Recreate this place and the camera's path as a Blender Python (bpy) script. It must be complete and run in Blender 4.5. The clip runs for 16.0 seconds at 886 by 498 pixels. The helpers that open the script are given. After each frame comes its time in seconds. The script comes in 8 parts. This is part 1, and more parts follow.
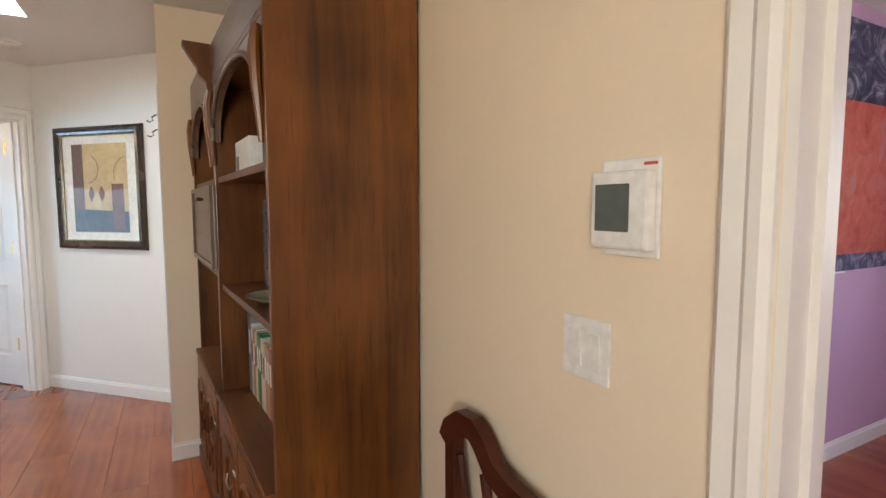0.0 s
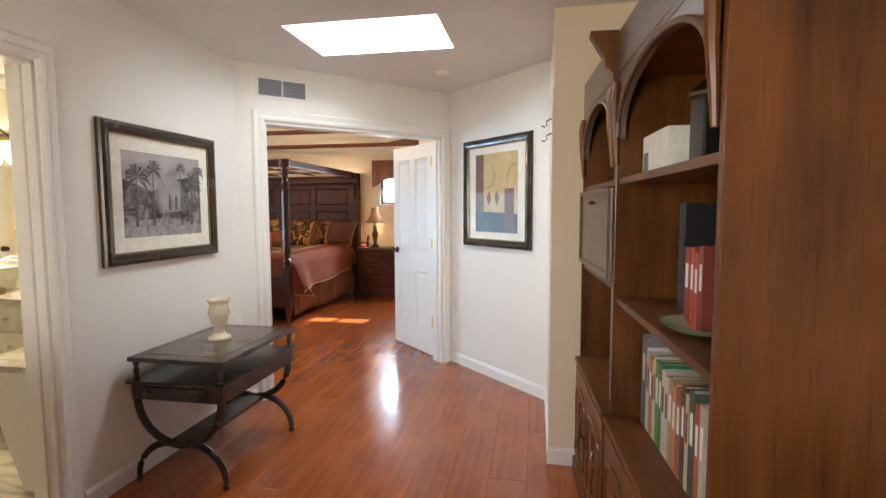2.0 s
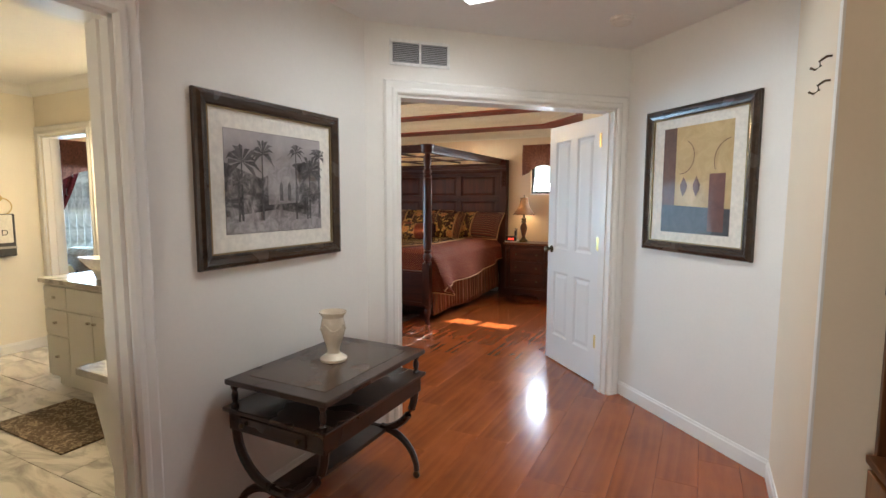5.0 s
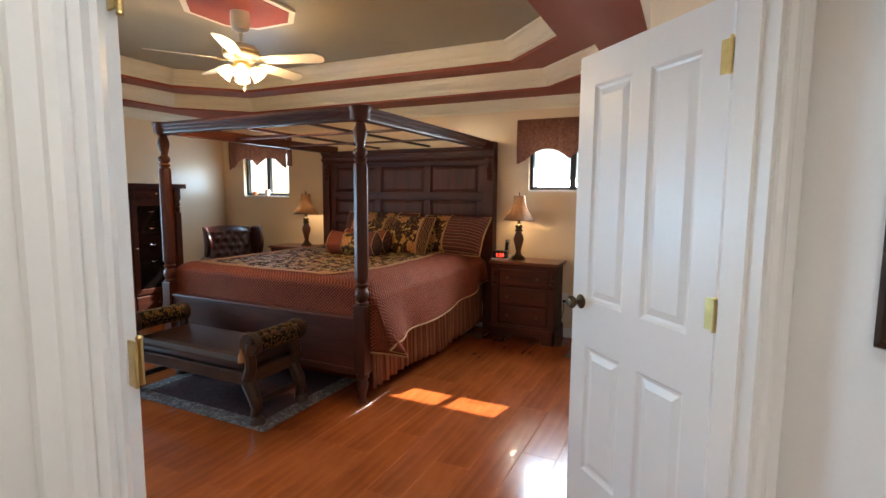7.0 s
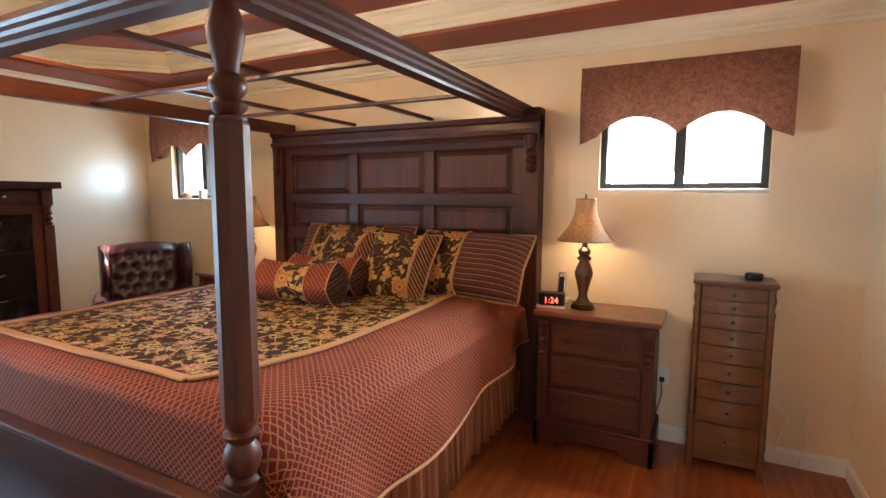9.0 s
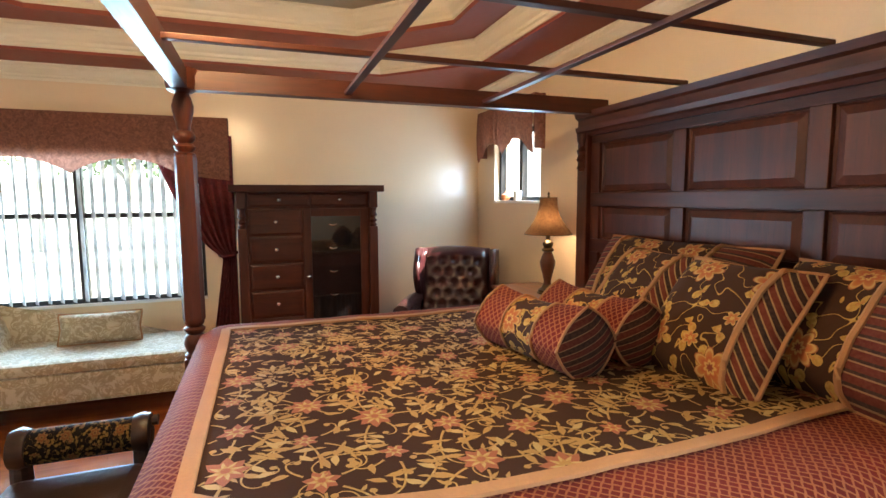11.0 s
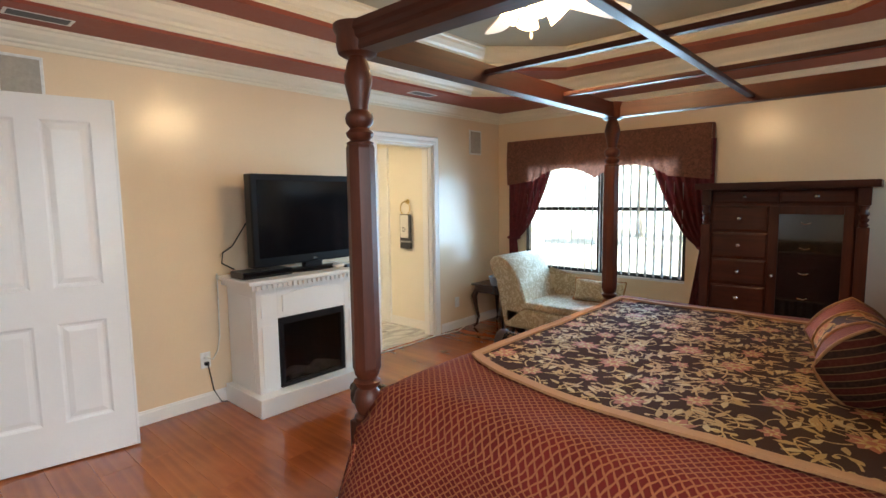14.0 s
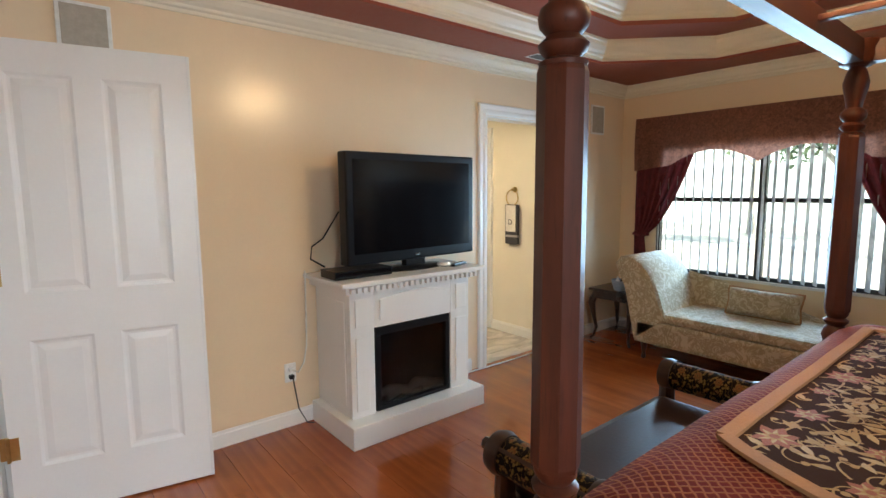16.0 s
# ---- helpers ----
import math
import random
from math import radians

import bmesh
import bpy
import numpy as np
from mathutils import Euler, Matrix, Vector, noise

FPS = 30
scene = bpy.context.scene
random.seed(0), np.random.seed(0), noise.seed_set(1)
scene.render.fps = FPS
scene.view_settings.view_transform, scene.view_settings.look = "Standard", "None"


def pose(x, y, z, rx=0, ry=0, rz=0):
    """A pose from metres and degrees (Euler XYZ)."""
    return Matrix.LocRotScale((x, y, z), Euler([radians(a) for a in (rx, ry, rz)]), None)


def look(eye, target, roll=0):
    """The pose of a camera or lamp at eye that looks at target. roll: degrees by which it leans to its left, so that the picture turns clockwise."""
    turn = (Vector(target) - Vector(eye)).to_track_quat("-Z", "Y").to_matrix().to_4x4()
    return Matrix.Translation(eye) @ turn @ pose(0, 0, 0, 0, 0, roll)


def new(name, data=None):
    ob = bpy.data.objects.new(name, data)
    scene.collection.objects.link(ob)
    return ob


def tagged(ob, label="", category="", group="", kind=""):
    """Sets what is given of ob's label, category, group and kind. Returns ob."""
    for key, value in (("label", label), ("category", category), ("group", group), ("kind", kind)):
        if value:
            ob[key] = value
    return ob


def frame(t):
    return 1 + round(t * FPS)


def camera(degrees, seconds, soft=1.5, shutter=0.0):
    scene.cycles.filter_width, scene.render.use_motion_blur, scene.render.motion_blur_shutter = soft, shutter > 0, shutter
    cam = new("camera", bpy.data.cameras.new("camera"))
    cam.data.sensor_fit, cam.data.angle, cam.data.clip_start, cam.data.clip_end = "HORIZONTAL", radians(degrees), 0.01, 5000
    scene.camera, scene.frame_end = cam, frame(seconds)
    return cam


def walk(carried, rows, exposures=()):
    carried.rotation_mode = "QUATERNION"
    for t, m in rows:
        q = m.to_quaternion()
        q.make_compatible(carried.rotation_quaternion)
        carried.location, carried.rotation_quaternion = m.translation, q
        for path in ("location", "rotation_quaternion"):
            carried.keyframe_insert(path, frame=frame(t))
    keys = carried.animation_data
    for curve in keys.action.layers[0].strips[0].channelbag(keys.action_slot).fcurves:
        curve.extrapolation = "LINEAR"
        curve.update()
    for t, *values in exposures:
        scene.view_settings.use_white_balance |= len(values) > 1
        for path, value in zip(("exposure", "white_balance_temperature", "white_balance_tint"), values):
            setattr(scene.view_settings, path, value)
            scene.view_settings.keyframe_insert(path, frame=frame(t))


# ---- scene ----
cam = camera(82.5, 16.0)
PATH = [
    (0, (0.261, -0.28, 1.404), (1.202, 1.477, 1.238), -0.1),
    (0.5, (0.176, -0.126, 1.409), (0.736, 1.786, 1.24), -0.0),
    (1, (0.136, -0.028, 1.396), (0.297, 1.959, 1.237), -0.2),
    (1.5, (0.14, 0.017, 1.416), (0.004, 2.006, 1.255), -0.1),
    (2, (0.142, 0.039, 1.417), (-0.223, 1.999, 1.258), -0.2),
    (2.5, (0.138, 0.063, 1.419), (-0.402, 1.982, 1.258), -0.1),
    (3, (0.135, 0.086, 1.417), (-0.566, 1.953, 1.255), -0.1),
    (3.5, (0.144, 0.101, 1.418), (-0.691, 1.911, 1.254), -0.1),
    (6, (-0.507, 1.786, 1.449), (-1.413, 3.556, 1.235), 0.1),
    (6.5, (-0.693, 2.383, 1.458), (-1.575, 4.165, 1.239), 0.2),
    (7, (-0.902, 2.949, 1.453), (-1.768, 4.739, 1.237), 0.4),
    (7.5, (-1.095, 3.485, 1.466), (-1.944, 5.283, 1.251), 0.2),
    (8, (-1.302, 3.983, 1.464), (-2.109, 5.801, 1.25), 0.3),
    (10.5, (-2.303, 5.850, 1.454), (-3.902, 7.033, 1.247), -0.1),
    (11, (-2.244, 6.076, 1.442), (-4.118, 6.743, 1.241), -0.3),
    (11.5, (-2.111, 6.327, 1.453), (-4.1, 6.418, 1.259), -0.6),
    (12, (-1.942, 6.642, 1.451), (-3.88, 6.182, 1.272), -0.4),
    (12.5, (-1.831, 6.841, 1.483), (-3.646, 6.022, 1.293), -0.7),
    (13, (-1.768, 6.972, 1.478), (-3.453, 5.912, 1.286), -0.5),
    (13.5, (-1.783, 7.067, 1.468), (-3.354, 5.845, 1.272), -0.7),
    (14, (-1.794, 7.092, 1.467), (-3.268, 5.757, 1.262), -0.8),
    (14.5, (-1.846, 7.127, 1.46), (-3.207, 5.676, 1.252), -0.6),
    (15, (-1.853, 7.054, 1.448), (-3.156, 5.551, 1.241), -0.7),
    (15.5, (-1.984, 6.828, 1.459), (-3.229, 5.28, 1.226), -0.2),
    (16, (-2.103, 6.348, 1.422), (-3.359, 4.809, 1.19), -0.4),
]
EXPOSURES = [(0.0, 2.75), (0.8, 3.0), (2.0, 2.88), (3.5, 2.6), (6.0, 2.45), (7.0, 2.45), (8.0, 2.75), (10.5, 3.35), (11.5, 3.05), (12.5, 2.65), (14.0, 2.43), (16.0, 2.32)]
walk(cam, [(t, look(eye, target, roll)) for t, eye, target, roll in PATH], EXPOSURES)

# ---- world and sun ----
SUN_FROM = Vector((0.24, 1.26, 1.0)).normalized()
world = bpy.data.worlds.new("sky")
scene.world = world
world.use_nodes = True
wn = world.node_tree
sky = wn.nodes.new("ShaderNodeTexSky")
sky.sky_type = "NISHITA"
sky.sun_disc = False
sky.sun_elevation = math.asin(SUN_FROM.z)
sky.sun_rotation = math.atan2(SUN_FROM.x, SUN_FROM.y)
wn.links.new(sky.outputs[0], wn.nodes["Background"].inputs[0])
wn.nodes["Background"].inputs[1].default_value = 0.15
sun_data = bpy.data.lights.new("sun", "SUN")
sun_data.energy, sun_data.angle, sun_data.color = 5.0, radians(0.5), (1.0, 0.93, 0.82)
sun = new("sun", sun_data)
sun.matrix_world = look(SUN_FROM * 20, (0, 0, 0))


def area_light(name, eye, target, w, h, watts, color):
    d = bpy.data.lights.new(name, "AREA")
    d.shape, d.size, d.size_y, d.energy, d.color = "RECTANGLE", w, h, watts * 0.35, color
    ob = new(name, d)
    ob.matrix_world = look(eye, target)
    return ob


def point_light(name, at, watts, color, radius=0.05):
    d = bpy.data.lights.new(name, "POINT")
    d.energy, d.color, d.shadow_soft_size = watts * 0.35, color, radius
    ob = new(name, d)
    ob.location = at
    return ob


DAY, WARM = (0.66, 0.84, 1.0), (1.0, 0.70, 0.38)
area_light("skylight_light", (-0.85, 3.07, 2.70), (-0.85, 3.07, 0), 0.84, 0.52, 9.0, (0.86, 0.94, 1.0))
area_light("west_window_light", (-6.74, 4.74, 1.22), (0, 4.74, 1.15), 1.6, 1.1, 27, (0.44, 0.72, 1.0)).data.spread = radians(120)
area_light("north_window_light", (-1.96, 8.10, 1.66), (-2.5, 4.6, 0.1), 0.8, 0.3, 11, (0.80, 0.91, 1.0)).data.spread = radians(90)
area_light("northwest_window_light", (-6.02, 8.10, 1.60), (-6.02, 0, 0.6), 0.7, 0.3, 4.0, (0.40, 0.68, 1.0))
# Fill from an unseen, made-up opening, added to brighten the hall's east side.
area_light("south_fill_light", (-0.89, -1.56, 1.5), (0.3, 3, 1.3), 0.85, 1.15, 15, (1.0, 0.88, 0.72))
# Added fill for the purple room; no lamp or window is known there.
area_light("purple_room_fill", (4.25, -0.6, 1.45), (0, 0.2, 1.2), 1.3, 1.0, 5, (0.9, 0.95, 1.0))

# ---- materials ----
def nodes_of(name):
    m = bpy.data.materials.new(name)
    m.use_nodes = True
    t = m.node_tree
    return m, t, t.nodes["Principled BSDF"]


def node(t, kind, **props):
    n = t.nodes.new(kind)
    for k, v in props.items():
        if k == "operation":
            n.operation = v
        elif k == "blend":
            n.data_type, n.blend_type = "RGBA", v
        elif k == "feature":
            n.feature = v
        elif k == "dims":
            n.voronoi_dimensions = v
    return n


def ramp(t, fac, stops):
    n = t.nodes.new("ShaderNodeValToRGB")
    while len(n.color_ramp.elements) < len(stops):
        n.color_ramp.elements.new(0.5)
    for e, (p, c) in zip(n.color_ramp.elements, stops):
        e.position, e.color = p, (*c, 1) if len(c) == 3 else c
    t.links.new(fac, n.inputs[0])
    return n.outputs[0]


def math_node(t, op, a, b=0.0, c=0.0):
    n = t.nodes.new("ShaderNodeMath")
    n.operation = op
    for i, v in enumerate((a, b, c)):
        if isinstance(v, (int, float)):
            n.inputs[i].default_value = v
        else:
            t.links.new(v, n.inputs[i])
    return n.outputs[0]


def mix_color(t, fac, a, b, blend="MIX"):
    n = t.nodes.new("ShaderNodeMix")
    n.data_type, n.blend_type = "RGBA", blend
    for i, v in ((0, fac), (6, a), (7, b)):
        if isinstance(v, (int, float)):
            n.inputs[i].default_value = v
        elif isinstance(v, tuple):
            n.inputs[i].default_value = (*v, 1)
        else:
            t.links.new(v, n.inputs[i])
    return n.outputs[2]


def coords(t, scale=(1, 1, 1), kind="Object", spin=0.0):
    c = t.nodes.new("ShaderNodeTexCoord")
    m = t.nodes.new("ShaderNodeMapping")
    m.inputs["Scale"].default_value = scale
    m.inputs["Rotation"].default_value = (0, 0, spin)
    t.links.new(c.outputs[kind], m.inputs[0])
    return m.outputs[0]


def noise_tex(t, vec, scale, detail=4.0, rough=0.55, distort=0.0):
    n = t.nodes.new("ShaderNodeTexNoise")
    n.inputs["Scale"].default_value, n.inputs["Detail"].default_value = scale, detail
    n.inputs["Roughness"].default_value, n.inputs["Distortion"].default_value = rough, distort
    t.links.new(vec, n.inputs["Vector"])
    return n.outputs["Fac"]


def bump(t, p, height, strength, distance=0.002):
    b = t.nodes.new("ShaderNodeBump")
    b.inputs["Strength"].default_value, b.inputs["Distance"].default_value = strength, distance
    t.links.new(height, b.inputs["Height"])
    t.links.new(b.outputs[0], p.inputs["Normal"])


def scaled(c, k):
    return tuple(min(1.0, v * k) for v in c)


def paint(name, color, rough=0.6, grain=90.0, relief=0.15, vary=0.05, coat=0.0, metal=0.0):
    """Painted or plain surface: faint blotches at two scales and a fine relief."""
    m, t, p = nodes_of(name)
    v = coords(t)
    big = noise_tex(t, v, 2.3, 3)
    small = noise_tex(t, v, grain, 4)
    c = ramp(t, big, ((0.3, scaled(color, 1 - vary)), (0.7, scaled(color, 1 + vary))))
    c = mix_color(t, 0.35, c, ramp(t, small, ((0.3, scaled(color, 1 - vary * 1.5)), (0.7, scaled(color, 1 + vary)))))
    t.links.new(c, p.inputs["Base Color"])
    t.links.new(math_node(t, "MULTIPLY_ADD", small, 0.2, rough - 0.1), p.inputs["Roughness"])
    p.inputs["Metallic"].default_value = metal
    p.inputs["Coat Weight"].default_value = coat
    bump(t, p, small, relief)
    return m


def wood(name, dark, light, axis="Z", rough=0.35, coat=0.25, scale=1.0, vary=0.0, pores=0.45):
    """Stained wood with streaks along one axis, pores and slow cloudy changes."""
    m, t, p = nodes_of(name)
    s = {"X": (1.2, 16, 16), "Y": (16, 1.2, 16), "Z": (16, 16, 1.2)}[axis]
    v = coords(t, tuple(k * scale for k in s))
    streak = noise_tex(t, v, 1.0, 6, 0.6, 0.8)
    pore = noise_tex(t, v, 7.0, 3, 0.7)
    cloud = noise_tex(t, coords(t), 3.0, 3)
    f = math_node(t, "ADD", math_node(t, "MULTIPLY", streak, 0.65), math_node(t, "MULTIPLY", cloud, 0.35))
    c = ramp(t, f, ((0.32, dark), (0.52, tuple((a + b) / 2 for a, b in zip(dark, light))), (0.7, light)))
    c = mix_color(t, math_node(t, "MULTIPLY", ramp(t, pore, ((0.3, (1, 1, 1)), (0.45, (0, 0, 0)))), pores), c, scaled(dark, 0.5))
    if vary:
        info = t.nodes.new("ShaderNodeObjectInfo")
        k = math_node(t, "MULTIPLY_ADD", info.outputs["Random"], vary, 1 - vary / 2)
        hsv = t.nodes.new("ShaderNodeHueSaturation")
        t.links.new(k, hsv.inputs["Value"])
        t.links.new(c, hsv.inputs["Color"])
        c = hsv.outputs[0]
    t.links.new(c, p.inputs["Base Color"])
    t.links.new(math_node(t, "MULTIPLY_ADD", cloud, 0.25, rough - 0.12), p.inputs["Roughness"])
    p.inputs["Coat Weight"].default_value = coat
    p.inputs["Coat Roughness"].default_value = 0.18
    p.inputs["Specular IOR Level"].default_value = 0.35
    bump(t, p, pore, 0.27 * pores, 0.001)
    return m


def glowing(name, color, strength):
    m, t, p = nodes_of(name)
    p.inputs["Base Color"].default_value = (*color, 1)
    p.inputs["Emission Color"].default_value = (*color, 1)
    p.inputs["Emission Strength"].default_value = strength * 0.4
    return m


def plain(name, color, rough=0.4, metal=0.0, coat=0.0, transmission=0.0):
    m, t, p = nodes_of(name)
    v = coords(t)
    n = noise_tex(t, v, 40, 3)
    t.links.new(ramp(t, n, ((0.3, scaled(color, 0.9)), (0.7, scaled(color, 1.08)))), p.inputs["Base Color"])
    t.links.new(math_node(t, "MULTIPLY_ADD", n, 0.1, max(0.0, rough - 0.05)), p.inputs["Roughness"])
    p.inputs["Metallic"].default_value, p.inputs["Coat Weight"].default_value = metal, coat
    p.inputs["Transmission Weight"].default_value = transmission
    return m


M = {}
M["wall_hall"] = paint("hall_wall_paint", (0.80, 0.77, 0.72), 0.55, 60, 0.12, 0.025)
M["wall_bed"] = paint("bedroom_wall_paint", (0.82, 0.64, 0.43), 0.45, 60, 0.05, 0.025, 0.85)
M["wall_bed"].node_tree.nodes["Principled BSDF"].inputs["Coat Roughness"].default_value = 0.21
M["wall_bath"] = paint("bath_wall_paint", (0.82, 0.76, 0.64), 0.5, 60, 0.1, 0.02)
# Hall paint with the warm light on the east side mixed into its colour.
M["wall_warm_tint"] = paint("warm_light_wall_tint", (0.82, 0.70, 0.54), 0.55, 60, 0.12, 0.025)
M["wall_purple"] = paint("purple_wall_paint", (0.55, 0.36, 0.52), 0.55, 60, 0.12, 0.03)
M["ceil"] = paint("ceiling_paint", (0.80, 0.79, 0.77), 0.7, 45, 0.6, 0.03)
M["taupe"] = paint("tray_top_paint", (0.33, 0.28, 0.19), 0.35, 30, 0.25, 0.06)
M["terracotta"] = paint("terracotta_paint", (0.29, 0.060, 0.032), 0.55, 30, 0.35, 0.08)
M["trim"] = paint("white_trim_paint", (0.82, 0.80, 0.76), 0.35, 70, 0.06, 0.02)
M["cream"] = paint("cream_moulding_paint", (0.82, 0.74, 0.58), 0.35, 70, 0.06, 0.02)
M["door"] = paint("door_paint", (0.82, 0.81, 0.79), 0.35, 70, 0.08, 0.02)
M["floor"] = wood("floor_wood", (0.215, 0.047, 0.011), (0.46, 0.118, 0.028), "Y", 0.20, 0.4, 0.5, 0.14, 0.10)
M["floor"].node_tree.nodes["Principled BSDF"].inputs["Coat Roughness"].default_value = 0.07
M["cherry"] = wood("cherry_wood", (0.038, 0.0085, 0.004), (0.110, 0.025, 0.010), "Z", 0.46, 0.05)
M["cherry_x"] = wood("cherry_wood_x", (0.038, 0.0085, 0.004), (0.110, 0.025, 0.010), "X", 0.46, 0.05)
M["cherry_y"] = wood("cherry_wood_y", (0.038, 0.0085, 0.004), (0.110, 0.025, 0.010), "Y", 0.46, 0.05)
M["walnut"] = wood("bookcase_wood", (0.040, 0.011, 0.003), (0.25, 0.088, 0.018), "Z", 0.38, 0.25, 0.6)
M["walnut_y"] = wood("bookcase_wood_y", (0.060, 0.018, 0.004), (0.190, 0.064, 0.014), "Y", 0.45, 0.1, 0.6)
M["walnut_g"] = wood("bookcase_wood_greyed", (0.12, 0.075, 0.05), (0.22, 0.15, 0.105), "Y", 0.35, 0.2)
M["mahogany"] = wood("mahogany_dark", (0.018, 0.008, 0.006), (0.050, 0.022, 0.013), "X", 0.28, 0.4)
M["brass"] = plain("brass", (0.62, 0.45, 0.18), 0.3, 1.0)
M["steel"] = plain("brushed_steel", (0.62, 0.60, 0.57), 0.25, 1.0)
M["bronze"] = plain("dark_bronze", (0.12, 0.085, 0.05), 0.4, 1.0)
M["black"] = plain("black_plastic", (0.010, 0.010, 0.011), 0.3, 0, 0.0)
M["black"].node_tree.nodes["Principled BSDF"].inputs["Specular IOR Level"].default_value = 0.22
M["white"] = plain("white_plastic", (0.80, 0.80, 0.78), 0.35)
M["sheet"] = plain("white_cotton", (0.75, 0.72, 0.66), 0.8)

# ---- mesh helpers ----
def box(bm, x0, x1, y0, y1, z0, z1, bevel=0.0):
    """Adds an axis-aligned block to bm."""
    vs = [bm.verts.new((x, y, z)) for z in (z0, z1) for x, y in ((x0, y0), (x1, y0), (x1, y1), (x0, y1))]
    fs = [bm.faces.new([vs[i] for i in f]) for f in ((3, 2, 1, 0), (4, 5, 6, 7), (0, 1, 5, 4), (1, 2, 6, 5), (2, 3, 7, 6), (3, 0, 4, 7))]
    if bevel:
        bmesh.ops.bevel(bm, geom=list({e for f in fs for e in f.edges}), offset=bevel, segments=2, affect="EDGES", profile=0.6)
    return bm


def blk(x0, x1, y0, y1, z0, z1, bevel=0.0):
    return box(bmesh.new(), min(x0, x1), max(x0, x1), min(y0, y1), max(y0, y1), min(z0, z1), max(z0, z1), bevel)


def prism(bm, poly, z0, z1):
    """Adds an upright prism over a plan outline, given counter-clockwise."""
    a = [bm.verts.new((x, y, z0)) for x, y in poly]
    b = [bm.verts.new((x, y, z1)) for x, y in poly]
    n = len(poly)
    bm.faces.new(a[::-1]), bm.faces.new(b)
    for i in range(n):
        bm.faces.new((a[i], a[(i + 1) % n], b[(i + 1) % n], b[i]))
    return bm


def lathe(profile, segs=24, bm=None, at=(0, 0, 0)):
    """A turned body from (radius, height) pairs, from bottom to top."""
    bm = bm or bmesh.new()
    rings = []
    for r, z in profile:
        rings.append([bm.verts.new((at[0] + r * math.cos(2 * math.pi * i / segs), at[1] + r * math.sin(2 * math.pi * i / segs), at[2] + z)) for i in range(segs)])
    for a, b in zip(rings, rings[1:]):
        for i in range(segs):
            bm.faces.new((a[i], a[(i + 1) % segs], b[(i + 1) % segs], b[i]))
    bm.faces.new(rings[0][::-1]), bm.faces.new(rings[-1])
    return bm


def sweep(path, section, closed=False, bm=None, up=(0, 0, 1)):
    """Carries a section (across, up) along a path of points; mitred at the corners."""
    bm = bm or bmesh.new()
    pts = [Vector(p) for p in path]
    n = len(pts)
    rings = []
    for i, p in enumerate(pts):
        a = pts[i] - pts[i - 1] if (i or closed) else pts[1] - pts[0]
        b = pts[(i + 1) % n] - pts[i] if (i < n - 1 or closed) else pts[-1] - pts[-2]
        a.normalize(), b.normalize()
        tan = (a + b).normalized() if (a + b).length > 1e-4 else a
        side = tan.cross(Vector(up)).normalized()
        top = side.cross(tan).normalized()
        k = 1.0 / max(0.35, a.dot(tan)) if up == (0, 0, 1) else 1.0
        rings.append([bm.verts.new(p + side * (s * k) + top * h) for s, h in section])
    m = len(section)
    for i in range(n if closed else n - 1):
        r, q = rings[i], rings[(i + 1) % n]
        for j in range(m):
            bm.faces.new((r[j], r[(j + 1) % m], q[(j + 1) % m], q[j]))
    if not closed:
        bm.faces.new(rings[0][::-1]), bm.faces.new(rings[-1])
    return bm


def circle_section(r, n=8):
    return [(r * math.cos(2 * math.pi * i / n), r * math.sin(2 * math.pi * i / n)) for i in range(n)]


def tube(path, r, n=8, bm=None):
    """A round bar along any path."""
    pts = [Vector(p) for p in path]
    bm = bm or bmesh.new()
    rings = []
    for i, p in enumerate(pts):
        d = (pts[min(i + 1, len(pts) - 1)] - pts[max(i - 1, 0)]).normalized()
        ref = Vector((0, 0, 1)) if abs(d.z) < 0.9 else Vector((1, 0, 0))
        s = d.cross(ref).normalized()
        u = s.cross(d)
        rr = r[i] if isinstance(r, (list, tuple)) else r
        rings.append([bm.verts.new(p + s * (rr * math.cos(2 * math.pi * k / n)) + u * (rr * math.sin(2 * math.pi * k / n))) for k in range(n)])
    for a, b in zip(rings, rings[1:]):
        for k in range(n):
            bm.faces.new((a[k], a[(k + 1) % n], b[(k + 1) % n], b[k]))
    bm.faces.new(rings[0][::-1]), bm.faces.new(rings[-1])
    return bm


def moved(bm, m):
    bmesh.ops.transform(bm, matrix=m, verts=bm.verts)
    return bm


def prism_xz(outline, y0, y1):
    """A slab with an outline in x and z, from y0 to y1."""
    b = bmesh.new()
    near = [b.verts.new((x, y0, z)) for x, z in outline]
    far = [b.verts.new((x, y1, z)) for x, z in outline]
    b.faces.new(near), b.faces.new(far[::-1])
    for i in range(len(near)):
        j = (i + 1) % len(near)
        b.faces.new((near[j], near[i], far[i], far[j]))
    bmesh.ops.recalc_face_normals(b, faces=b.faces)
    return b


def prism_side(prof, ya, yb, xb):
    """A body with an x-z profile closed back to xb, from ya to yb."""
    bm = bmesh.new()
    pts = [(xb, prof[0][1])] + prof + [(xb, prof[-1][1])]
    a = [bm.verts.new((x, ya, z)) for x, z in pts]
    b = [bm.verts.new((x, yb, z)) for x, z in pts]
    bm.faces.new(a), bm.faces.new(b[::-1])
    for i in range(len(pts)):
        j = (i + 1) % len(pts)
        bm.faces.new((a[j], a[i], b[i], b[j]))
    return bm


